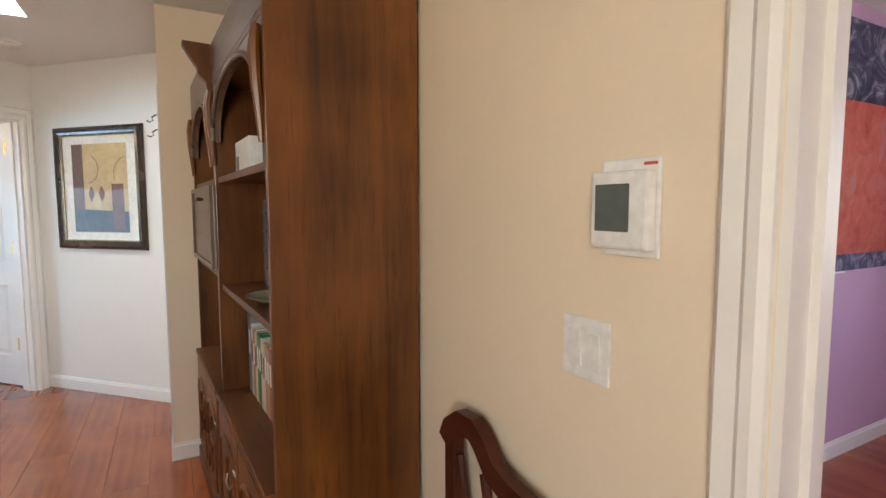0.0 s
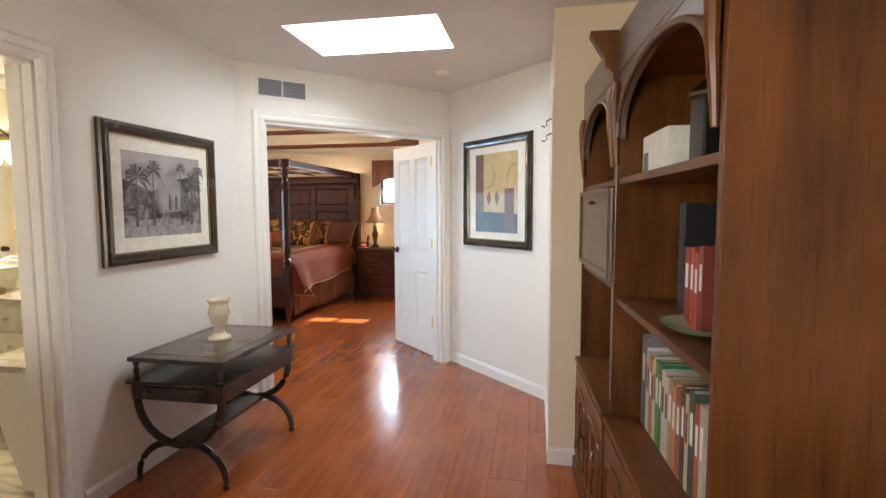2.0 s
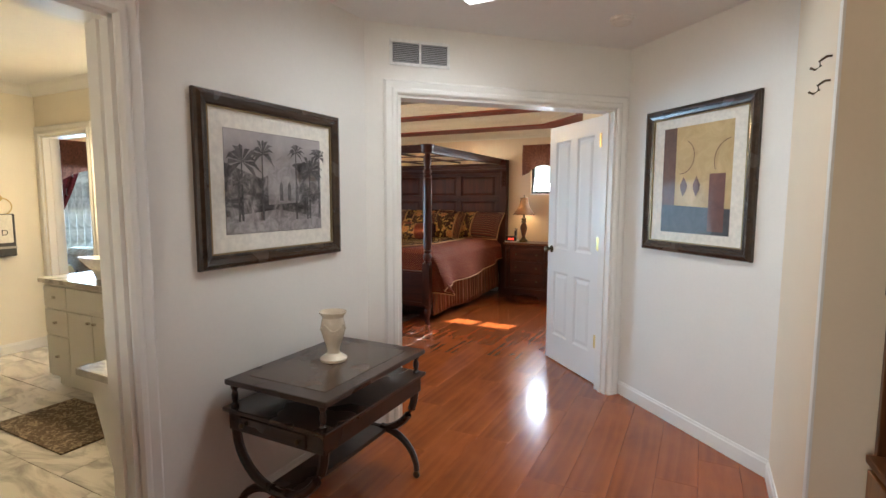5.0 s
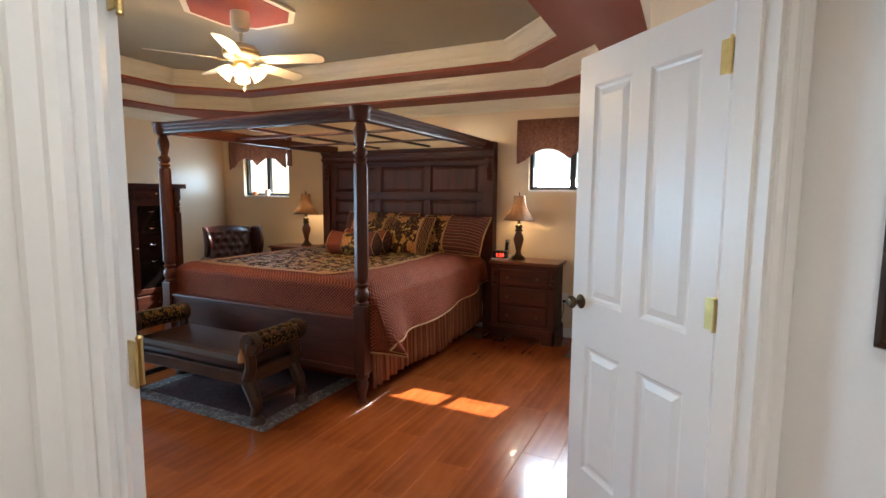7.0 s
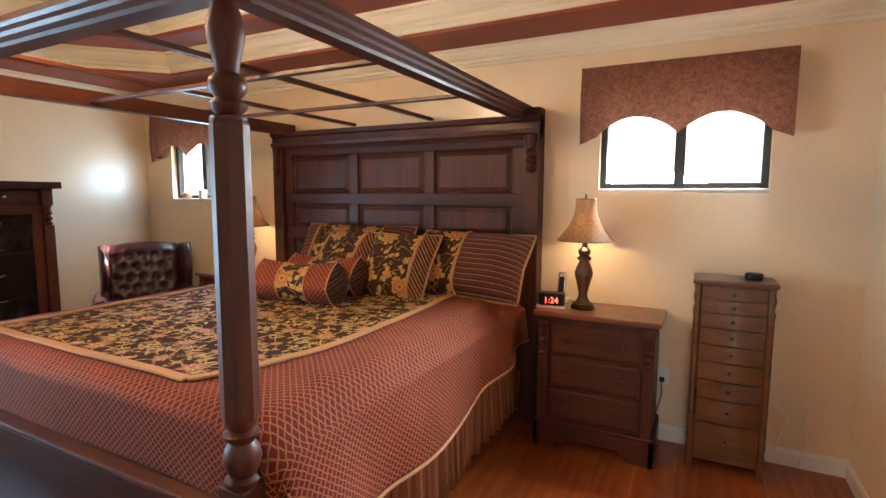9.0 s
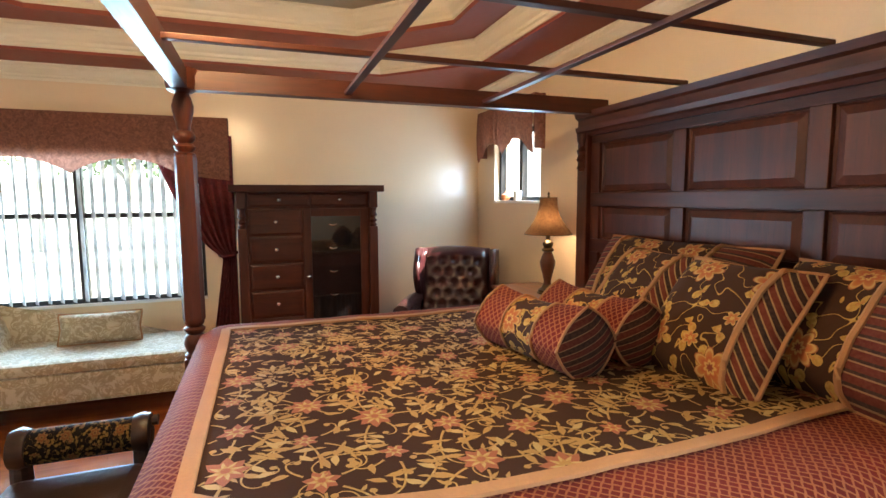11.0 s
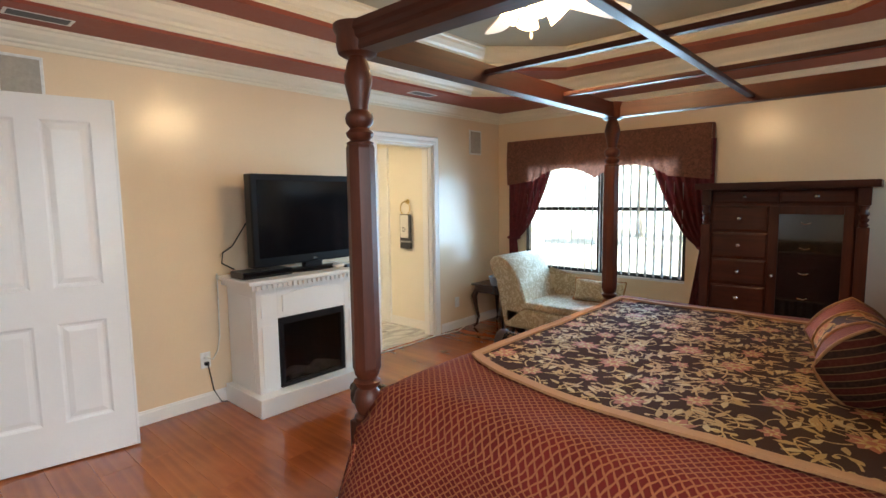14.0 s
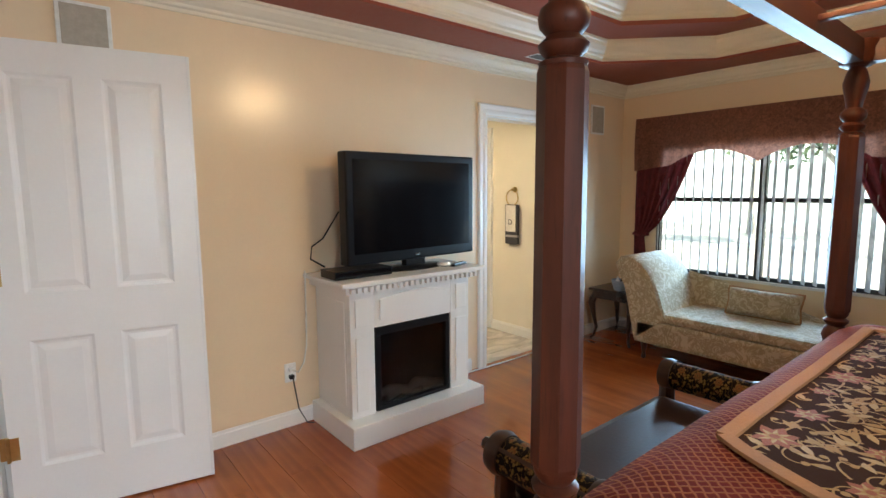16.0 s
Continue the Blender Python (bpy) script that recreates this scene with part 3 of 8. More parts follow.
def framed_picture(name, w, h, fw, mat_w, m, label, frame_mat, lip_mat):
    """A moulded frame with a bevelled mat; returns the thing, with its picture field left free. Faces -y."""
    p = tagged(thing(name, label, "framed picture"))
    p.matrix_basis = m
    sec = [(0, 0), (0, -0.018), (0.006, -0.030), (fw * 0.35, -0.036), (fw * 0.6, -0.028), (fw * 0.85, -0.024), (fw, -0.014), (fw, 0)]
    bm = bmesh.new()
    cs = ((-1, -1), (1, -1), (1, 1), (-1, 1))
    rings = [[bm.verts.new((sx * (w / 2 - s), d, sz * (h / 2 - s))) for s, d in sec] for sx, sz in cs]
    for i in range(4):
        r, q = rings[i], rings[(i + 1) % 4]
        for j in range(len(sec)):
            bm.faces.new((r[j], r[(j + 1) % len(sec)], q[(j + 1) % len(sec)], q[j]))
    part("frame", bm, frame_mat, p)
    k = fw - 0.004
    b = bmesh.new()
    for a in ((-w / 2 + k, w / 2 - k, h / 2 - k - 0.008, h / 2 - k), (-w / 2 + k, w / 2 - k, -h / 2 + k, -h / 2 + k + 0.008), (-w / 2 + k, -w / 2 + k + 0.008, -h / 2 + k, h / 2 - k), (w / 2 - k - 0.008, w / 2 - k, -h / 2 + k, h / 2 - k)):
        box(b, a[0], a[1], -0.017, -0.002, a[2], a[3])
    part("lip", b, lip_mat, p, "thin gilt inner edge")
    part("mat", blk(-w / 2 + fw, w / 2 - fw, -0.008, -0.003, -h / 2 + fw, h / 2 - fw), M["mat_board"], p, "off-white mat board")
    return p


def picture_layers(p, layers):
    """Flat printed shapes: (polygon in x, z; material), each a hair above the last."""
    for i, (poly, material, name) in enumerate(layers):
        b = bmesh.new()
        y = -0.0085 - 0.0006 * i
        f = b.faces.new([b.verts.new((x, y, z)) for x, z in poly])
        r = bmesh.ops.extrude_face_region(b, geom=[f])
        bmesh.ops.translate(b, verts=[v for v in r["geom"] if isinstance(v, bmesh.types.BMVert)], vec=(0, 0.0004, 0))
        part(name, b, material, p)


def printed(name, stops, scale, detail=6, distort=1.0):
    m, t, p = nodes_of(name)
    v = coords(t)
    n = noise_tex(t, v, scale, detail, 0.65, distort)
    t.links.new(ramp(t, n, stops), p.inputs["Base Color"])
    p.inputs["Roughness"].default_value = 0.5
    p.inputs["Specular IOR Level"].default_value = 0.3
    p.inputs["Coat Weight"].default_value, p.inputs["Coat Roughness"].default_value = 0.10, 0.04
    return m


M["mat_board"] = plain("mat_board", (0.78, 0.74, 0.66), 0.7, 0, 0.06)
M["frame_dark"] = wood("frame_dark_wood", (0.022, 0.012, 0.008), (0.06, 0.034, 0.02), "X", 0.25, 0.5)
M["gilt"] = plain("gilt_edge", (0.24, 0.17, 0.08), 0.35, 0.6)
g1 = lambda k: (0.17 * k, 0.155 * k, 0.155 * k)
M["sepia"] = printed("villa_print_garden", ((0.30, g1(0.25)), (0.45, g1(0.6)), (0.56, g1(1.4)), (0.72, g1(2.8))), 14)
M["sepia_sky"] = printed("villa_print_sky", ((0.3, g1(2.0)), (0.7, g1(3.0))), 5)
M["sepia_house"] = printed("villa_print_house", ((0.3, g1(1.5)), (0.65, g1(2.6))), 22)
M["sepia_leaf"] = printed("villa_print_palm", ((0.35, g1(0.35)), (0.65, g1(0.9))), 40)
M["sepia_shade"] = printed("villa_print_shade", ((0.35, g1(0.5)), (0.65, g1(1.2))), 40)
M["sepia_path"] = printed("villa_print_path", ((0.35, g1(1.2)), (0.6, g1(2.4))), (16))
pic = framed_picture("villa_picture", 0.88, 0.73, 0.062, 0.1, wall_pose(-1.939, 2.58, 1.497, 0), "dark wooden frame holding a sepia print of a villa among palms", M["frame_dark"], M["gilt"])
layers = [([(-0.30, -0.225), (0.30, -0.225), (0.30, 0.225), (-0.30, 0.225)], M["sepia"], "print"),
          ([(-0.298, 0.08), (-0.1, 0.02), (0.12, 0.10), (0.298, 0.12), (0.298, 0.223), (-0.298, 0.223)], M["sepia_sky"], "print_sky"),
          ([(-0.06, -0.10), (0.14, -0.09), (0.14, 0.06), (0.08, 0.10), (0.03, 0.13), (-0.02, 0.10), (-0.06, 0.06)], M["sepia_house"], "print_house"),
          ([(-0.298, -0.223), (0.298, -0.223), (0.298, -0.17), (0.0, -0.12), (-0.298, -0.15)], M["sepia_path"], "print_path")]
rng = random.Random(3)
inside = lambda x, z: (max(-0.297, min(0.297, x)), max(-0.222, min(0.222, z)))
for cx, cz, r in ((-0.21, 0.09, 0.12), (-0.10, 0.13, 0.085), (0.20, 0.07, 0.10), (0.26, 0.14, 0.075), (0.09, 0.15, 0.06), (-0.26, 0.0, 0.08), (0.15, -0.06, 0.06)):
    layers.append(([inside(cx - 0.006, -0.17), inside(cx + 0.006, -0.17), inside(cx + 0.003, cz), inside(cx - 0.003, cz)], M["sepia_leaf"], "print_trunk"))
    for k in range(11):
        a = -0.5 + 4.1 * k / 10 + rng.uniform(-0.12, 0.12)
        l, w = r * rng.uniform(0.7, 1.1), r * 0.09
        mid = (cx + 0.6 * l * math.cos(a), cz + 0.6 * l * math.sin(a))
        tip = (cx + l * math.cos(a), cz + l * math.sin(a) - 0.30 * l)
        layers.append(([inside(cx, cz), inside(mid[0] + w * math.sin(a), mid[1] - w * math.cos(a)), inside(*tip), inside(mid[0] - w * math.sin(a), mid[1] + w * math.cos(a))], M["sepia_leaf"] if k % 3 else M["sepia_shade"], "print_frond"))
for cx in (-0.03, 0.02, 0.07, 0.11):
    layers.append(([(cx - 0.010, -0.08), (cx + 0.010, -0.08), (cx + 0.010, -0.01), (cx, 0.008), (cx - 0.010, -0.01)], M["sepia_shade"], "print_arch"))
picture_layers(pic, layers)

M["ab_tan"] = printed("abstract_tan", ((0.3, (0.46, 0.32, 0.14)), (0.7, (0.60, 0.44, 0.22))), 9)
M["ab_brown"] = printed("abstract_brown", ((0.3, (0.10, 0.045, 0.03)), (0.7, (0.17, 0.08, 0.05))), 12)
M["ab_red"] = printed("abstract_red", ((0.3, (0.12, 0.048, 0.035)), (0.7, (0.19, 0.075, 0.05))), 10)
M["ab_dark"] = printed("abstract_dark", ((0.3, (0.045, 0.04, 0.04)), (0.7, (0.09, 0.08, 0.075))), 12)
pic = framed_picture("abstract_picture", 0.83, 0.89, 0.065, 0.1, wall_pose(-0.201 + 0.0, 4.147 + 0.035, 1.544, 225), "dark wooden frame holding a tan and brown abstract print", M["frame_dark"], M["gilt"])
pic.location = (-0.184, 4.162, 1.544)


def disc(cx, cz, r0, r1, a0=0.0, a1=2 * math.pi, n=28, sx=1.0):
    outer_ = [(cx + sx * r1 * math.cos(a0 + (a1 - a0) * i / n), cz + r1 * math.sin(a0 + (a1 - a0) * i / n)) for i in range(n)]
    inner_ = [(cx + sx * r0 * math.cos(a0 + (a1 - a0) * i / n), cz + r0 * math.sin(a0 + (a1 - a0) * i / n)) for i in range(n)]
    return outer_ + inner_[::-1] if r0 else outer_


picture_layers(pic, [([(-0.26, -0.32), (0.26, -0.32), (0.26, 0.32), (-0.26, 0.32)], M["ab_tan"], "print"),
                     ([(-0.26, -0.16), (-0.155, -0.16), (-0.155, 0.32), (-0.26, 0.32)], M["ab_brown"], "print_band"),
                     ([(-0.26, -0.32), (0.26, -0.32), (0.26, -0.17), (-0.26, -0.15)], M["ab_dark"], "print_ground"),
                     ([(0.11, -0.30), (0.22, -0.30), (0.22, 0.03), (0.11, 0.03)], M["ab_red"], "print_block"),
                     ([(-0.085, -0.10), (-0.06, -0.06), (-0.055, -0.03), (-0.085, 0.02), (-0.11, -0.03), (-0.105, -0.06)], M["ab_brown"], "print_leaf"),
                     ([(0.015, -0.10), (0.04, -0.06), (0.045, -0.03), (0.015, 0.02), (-0.01, -0.03), (-0.005, -0.06)], M["ab_brown"], "print_leaf"),
                     (disc(-0.11, 0.14, 0.10, 0.104, -1.6, 1.2), M["ab_brown"], "print_arc"),
                     (disc(0.26, 0.10, 0.118, 0.122, 1.7, 3.6), M["ab_brown"], "print_arc")])

# hooks on the short wall
hooks = thing("coat_hooks", "small dark metal hooks on the wall's edge", "wall hook", (0.221, 2.95, 1.88))
for dz in (0.0, -0.08):
    part("hook", tube([(0.0, 0, dz + 0.03), (-0.015, 0, dz + 0.03), (-0.035, 0, dz + 0.015), (-0.03, 0, dz), (-0.045, 0, dz - 0.012), (-0.06, 0, dz - 0.004)], 0.004), M["bronze"], hooks)
setting("trim_stub_corner", blk(0.215, 0.223, 2.81, 2.855, 0.1, 2.05), M["trim"], "white wooden corner strip", "trim")

# thermostat and switches
th = thing("thermostat", "white wall thermostat with a grey display", "thermostat")
th.matrix_basis = wall_pose(EASTW - 0.002, 0.300, 1.402, 180) @ Matrix.Scale(0.95, 4)
part("back_plate", blk(-0.062, 0.062, -0.006, 0, -0.083, 0.083, 0.003), M["white"], th)
part("housing", blk(-0.066, 0.058, -0.030, -0.006, -0.070, 0.062, 0.006), M["white"], th)
part("display", blk(-0.052, 0.022, -0.033, -0.030, -0.040, 0.040, 0.002), plain("lcd_grey", (0.10, 0.12, 0.11), 0.15), th, "dark grey display")
part("red_mark", blk(0.030, 0.056, -0.0075, -0.006, 0.070, 0.075), plain("red_print", (0.5, 0.08, 0.06), 0.5), th)


def switch_plate(m, gangs, label):
    s = tagged(thing("light_switch", label, "light switch"))
    s.matrix_basis = m
    w = 0.07 + 0.046 * (gangs - 1)
    part("plate", blk(-w / 2, w / 2, -0.006, 0, -0.057, 0.057, 0.003), M["white"], s)
    for g in range(gangs):
        x = (g - (gangs - 1) / 2) * 0.046
        b = moved(blk(x - 0.0165, x + 0.0165, -0.004, 0.0, -0.033, 0.033, 0.001), pose(0, -0.007, 0, 3))
        part("rocker", b, M["white"], s)
    return s


switch_plate(wall_pose(EASTW - 0.002, 0.392, 1.147, 180), 2, "white double rocker light switch on the east hall wall")
switch_plate(wall_pose(3.42, 1.098, 1.10, -90), 2, "white light switch on the purple wall")

# painting in the purple room
M["ab_blue"] = printed("abstract_blue_black", ((0.35, (0.012, 0.014, 0.03)), (0.5, (0.05, 0.06, 0.12)), (0.62, (0.30, 0.28, 0.36)), (0.75, (0.5, 0.42, 0.5))), 5, 8, 2.0)
M["ab_coral"] = printed("abstract_coral", ((0.3, (0.35, 0.05, 0.035)), (0.55, (0.5, 0.12, 0.08)), (0.75, (0.32, 0.22, 0.3))), 5, 7, 1.5)
pt = tagged(thing("abstract_canvas", "large unframed canvas with dark blue and coral strokes", "painting"))
pt.matrix_basis = wall_pose(3.45, 1.098, 1.70, -90)
part("canvas", blk(-0.62, 0.62, -0.03, 0, -0.64, 0.66, 0.003), M["ab_blue"], pt)
part("coral_field", blk(-0.35, 0.60, -0.0315, -0.03, -0.55, 0.25), M["ab_coral"], pt)

# ---- hall: bookcase ----
BX, BB, BY0, BYM, BY1 = 0.475, 0.905, 1.05, 1.985, 2.765
CASE_TURN = pose(BX, BY0, 0) @ pose(0, 0, 0, 0, 0, 3.4) @ pose(-BX, -BY0, 0)   # it stands slightly askew to the wall


def bookcase():
    bc = thing("bookcase", "large brown wooden bookcase with arched bays and a drop-front desk", "bookcase")
    bc.matrix_basis = CASE_TURN
    def P(name, *a, mat="walnut", bevel=0.003, label=""):
        return part(name, blk(*a, bevel), M[mat], bc, label)
    P("side_panel", BX, BB, BY0, BY0 + 0.022, 0.0, 2.04, label="broad brown side panel with worn varnish")
    P("side_panel", BX, BB, BYM - 0.02, BYM + 0.02, 0.0, 1.90)
    P("side_panel", BX, BB, BY1 - 0.022, BY1, 0.0, 1.90)
    P("back_panel", BB - 0.012, BB, BY0 + 0.022, BY1 - 0.022, 0.05, 1.90)
    P("top_panel", BX, BB - 0.012, BY0 + 0.022, BY1 - 0.022, 1.88, 1.90)
    P("plinth", BX - 0.03, BX + 0.02, BY0 - 0.01, BY1 + 0.004, 0.0, 0.085, mat="walnut_y", bevel=0.006)
    for y0, y1, zs in ((BY0 + 0.022, BYM - 0.02, (1.525, 1.09)), (BYM + 0.02, BY1 - 0.022, (1.525, 1.13))):
        for z in zs:
            P("shelf", BX + 0.012, BB - 0.012, y0, y1, z - 0.024, z, mat="walnut_y")
        P("counter", BX - 0.028, BB - 0.012, y0, y1, 0.615, 0.64, mat="walnut_y", bevel=0.006)
        # arch
        bm = bmesh.new()
        n, spring, r = 18, 1.66, (y1 - y0) / 2 - 0.035
        cy = (y0 + y1) / 2
        rise = 0.20
        inner = [(cy + r * math.cos(math.pi * i / n), spring + rise * math.sin(math.pi * i / n) ** 0.8) for i in range(n + 1)]
        top = [(cy + (y1 - y0) / 2 * math.cos(math.pi * i / n), 1.90) for i in range(n + 1)]
        top[0], top[-1] = (y1, 1.90), (y0, 1.90)
        for xa, xb in ((BX + 0.002, BX + 0.022),):
            for i in range(n):
                quad = [inner[i], inner[i + 1], top[i + 1], top[i]]
                f = [bm.verts.new((x, y, z)) for x in (xa, xb) for y, z in quad]
                for a in ((0, 1, 2, 3), (7, 6, 5, 4), (0, 4, 5, 1), (2, 6, 7, 3)):
                    bm.faces.new([f[k] for k in a])
        bmesh.ops.remove_doubles(bm, verts=bm.verts, dist=1e-5)
        part("arch", bm, M["walnut_g"], bc, "arched greyish fretwork rail")
        arch_path = [(BX - 0.006, y, z + 0.006) for y, z in inner]
        part("arch_bead", tube(arch_path, 0.009, 8), M["walnut_g"], bc, "", True)
        for ys in (y0 + 0.018, y1 - 0.018):
            b = tube([(BX - 0.008, ys, 1.86), (BX - 0.014, ys, 1.80), (BX - 0.012, ys, 1.72), (BX - 0.006, ys, 1.64), (BX - 0.002, ys, 1.57)], [0.012, 0.016, 0.014, 0.011, 0.008], 8)
            part("corbel", b, M["walnut"], bc, "", True)
        # lower doors
        wd = (y1 - y0) / 2
        for k in range(2):
            a, b_ = y0 + k * wd + 0.006, y0 + (k + 1) * wd - 0.006
            d = part("cabinet_door", blk(BX - 0.022, BX, a, b_, 0.10, 0.595, 0.004), M["walnut"], bc)
            bm = bmesh.new()
            zc, zt, zb = (a + b_) / 2, 0.53, 0.16
            outline = [(a + 0.05, zb), (b_ - 0.05, zb), (b_ - 0.05, zt - 0.08)] + [((a + b_) / 2 + (wd / 2 - 0.056) * math.cos(math.pi * i / 8), zt - 0.08 + 0.07 * math.sin(math.pi * i / 8)) for i in range(1, 8)] + [(a + 0.05, zt - 0.08)]
            part("raised_field", tube([(BX - 0.022, y, z) for y, z in outline + outline[:1]], 0.010, 6), M["walnut"], d, "", True)
            sc = tube([(BX - 0.026, zc + 0.04 * math.sin(q * 1.3) * (1 - q / 9), 0.2 + 0.032 * q) for q in range(9)], 0.007, 6)
            part("carving", sc, M["walnut"], d, "", True)
            part("pull", tube([(BX - 0.024, zc + (0.5 - k) * wd * 0.7, 0.42), (BX - 0.042, zc + (0.5 - k) * wd * 0.7, 0.40), (BX - 0.042, zc + (0.5 - k) * wd * 0.7, 0.35), (BX - 0.024, zc + (0.5 - k) * wd * 0.7, 0.33)], 0.006), M["bronze"], d, "", True)
    # drop-front desk in the far bay
    df = part("drop_front", blk(BX - 0.006, BX + 0.014, BYM + 0.03, BY1 - 0.03, 1.14, 1.495, 0.004), M["walnut_g"], bc, "drop-front desk flap with a bleached inlay")
    part("flap_frame", sweep([(BX - 0.01, BYM + 0.04, 1.155), (BX - 0.01, BY1 - 0.04, 1.155), (BX - 0.01, BY1 - 0.04, 1.485), (BX - 0.01, BYM + 0.04, 1.485)], [(-0.014, -0.008), (0.014, -0.008), (0.010, 0.010), (-0.010, 0.010)], True, up=(1, 0, 0)), M["walnut_g"], df)
    part("pull", tube([(BX - 0.006, 2.34, 1.44), (BX - 0.026, 2.35, 1.445), (BX - 0.028, 2.41, 1.44), (BX - 0.006, 2.42, 1.44)], 0.006), M["bronze"], df, "", True)
    # cornice
    sec = [(0.0, 0.0), (0.012, 0.0), (0.02, 0.02), (0.035, 0.03), (0.04, 0.055), (0.062, 0.075), (0.066, 0.11), (0.080, 0.12), (0.080, 0.14), (0.0, 0.14)]
    part("cornice", sweep([(BB, BY1, 1.90), (BX, BY1, 1.90), (BX, BY0, 1.90)], [(-a, b) for a, b in sec]), M["walnut_g"], bc, "stepped greyish cornice")
    part("cornice_top", blk(BX + 0.002, BB - 0.002, BY0 + 0.002, BY1 - 0.002, 1.905, 2.03), M["walnut"], bc)
    part("keystone", prism_side([(BX - 0.098, 2.046), (BX - 0.098, 2.03), (BX - 0.07, 1.985), (BX - 0.05, 1.955), (BX - 0.045, 1.925), (BX - 0.02, 1.90), (BX - 0.016, 1.86)], BYM - 0.02, BYM + 0.02, BX), M["walnut"], bc)
    return bc


bookcase()


def book(y, z, thick, tall, deep, color, x=BX + 0.03, lean=0.0, label="", bands=False):
    """A closed book upright on a shelf, with its spine towards the hall."""
    key = "cover_%.2f_%.2f_%.2f" % color
    if key not in M:
        M[key] = plain(key, color, 0.45)
    b = tagged(thing("book", label, "book"), group="books on the bookcase")
    b.matrix_basis = CASE_TURN @ pose(x, y, z, lean)
    q = thick / 2
    c = prism(bmesh.new(), [(0, -q), (deep, -q), (deep, -q + 0.003), (0.004, -q + 0.003), (0.004, q - 0.003), (deep, q - 0.003), (deep, q), (0, q)], 0, tall)
    part("cover", c, M[key], b)
    part("page_block", blk(0.005, deep - 0.004, -thick / 2 + 0.003, thick / 2 - 0.003, 0.003, tall - 0.003), M["sheet"], b)
    if bands:
        for k in range(5):
            part("spine_band", blk(-0.003, 0.001, -thick / 2, thick / 2, tall * (k + 0.6) / 5.4, tall * (k + 0.6) / 5.4 + 0.006), M[key], b)
    else:
        part("spine_label", blk(-0.0012, 0.0, -thick * 0.22, thick * 0.22, tall * 0.50, tall * 0.80), M["white"] if sum(color) < 1.2 else M["ab_red"], b)
    return b


def books():
    y = 1.935
    for th_, h_, c, lb in ((0.062, 0.30, (0.20, 0.20, 0.21), "thick grey binder standing on the bookcase"), (0.008, 0.27, (0.62, 0.64, 0.66), "thin pale book on the bookcase"), (0.022, 0.26, (0.50, 0.47, 0.40), "pale spined cookbook on the bookcase"),
                           (0.030, 0.255, (0.42, 0.15, 0.06), "orange illustrated book on the bookcase"), (0.020, 0.25, (0.55, 0.45, 0.33), "tan spined book on the bookcase"), (0.012, 0.265, (0.60, 0.58, 0.5), "thin cream book on the bookcase"),
                           (0.036, 0.26, (0.16, 0.26, 0.06), "green illustrated book on the bookcase"), (0.026, 0.26, (0.03, 0.18, 0.08), "dark green book on the bookcase"), (0.030, 0.25, (0.58, 0.52, 0.47), "cream paperback on the bookcase"),
                           (0.030, 0.24, (0.60, 0.50, 0.46), "pinkish paperback on the bookcase"), (0.034, 0.25, (0.35, 0.28, 0.16), "spiral patterned book on the bookcase"), (0.03, 0.24, (0.5, 0.2, 0.1), "rust red book on the bookcase"),
                           (0.04, 0.24, (0.3, 0.1, 0.08), "brown red book on the bookcase"), (0.03, 0.26, (0.10, 0.06, 0.04), "dark brown book on the bookcase"), (0.025, 0.25, (0.52, 0.44, 0.30), "straw coloured book on the bookcase"),
                           (0.04, 0.27, (0.06, 0.10, 0.07), "dark green cookbook on the bookcase"), (0.03, 0.25, (0.40, 0.08, 0.05), "red cookbook on the bookcase"), (0.03, 0.26, (0.45, 0.40, 0.33), "grey cream book on the bookcase")):
        book(y - th_ / 2, 0.64, th_, 1.08 * h_, 0.17, c, BX + 0.10, 0, lb)
        y -= th_ + 0.003
    y = 1.58
    for th_, h_, c, bands, lb in ((0.05, 0.34, (0.012, 0.012, 0.014), True, "large black leather book with raised bands"), (0.04, 0.22, (0.25, 0.03, 0.02), False, "dark red book on the middle shelf"), (0.028, 0.22, (0.45, 0.04, 0.03), False, "bright red book on the middle shelf"),
                                  (0.026, 0.21, (0.42, 0.05, 0.03), False, "red book on the middle shelf"), (0.03, 0.23, (0.2, 0.04, 0.03), False, "maroon book on the middle shelf")):
        book(y - th_ / 2, 1.09, th_, h_, 0.17, c, BX + 0.10, 0, lb, bands)
        y -= th_ + 0.003
    book(1.60, 1.09, 0.018, 0.24, 0.12, (0.5, 0.2, 0.12), BX + 0.22, 0, "orange paperback behind a black book")
    for i, c in enumerate(((0.04, 0.09, 0.25), (0.07, 0.14, 0.33))):
        book(2.12 - 0.035 * i, 0.64, 0.03, 0.25, 0.18, c, BX + 0.10, 0, "blue book in the far bay of the bookcase")


books()
bx = thing("white_box", "white cardboard product box with a dark picture on its end", "box")
bx.matrix_basis = CASE_TURN @ pose(BX + 0.06, 1.58, 1.525)
part("carton", blk(0, 0.13, 0, 0.26, 0, 0.125, 0.002), M["white"], bx)
part("printed_end", blk(-0.001, 0.0, 0.195, 0.245, 0.01, 0.07), plain("print_grey", (0.12, 0.12, 0.13), 0.4), bx)
ln = thing("lantern", "small black metal lantern on the upper shelf", "lantern")
ln.matrix_basis = CASE_TURN @ pose(BX + 0.13, 1.42, 1.525)
part("body", blk(-0.05, 0.05, -0.05, 0.05, 0.0, 0.17, 0.006), M["black"], ln)
part("cap", lathe([(0.07, 0.17), (0.072, 0.18), (0.03, 0.215), (0.01, 0.225), (0.012, 0.24), (0.004, 0.25)], 4), M["bronze"], ln)
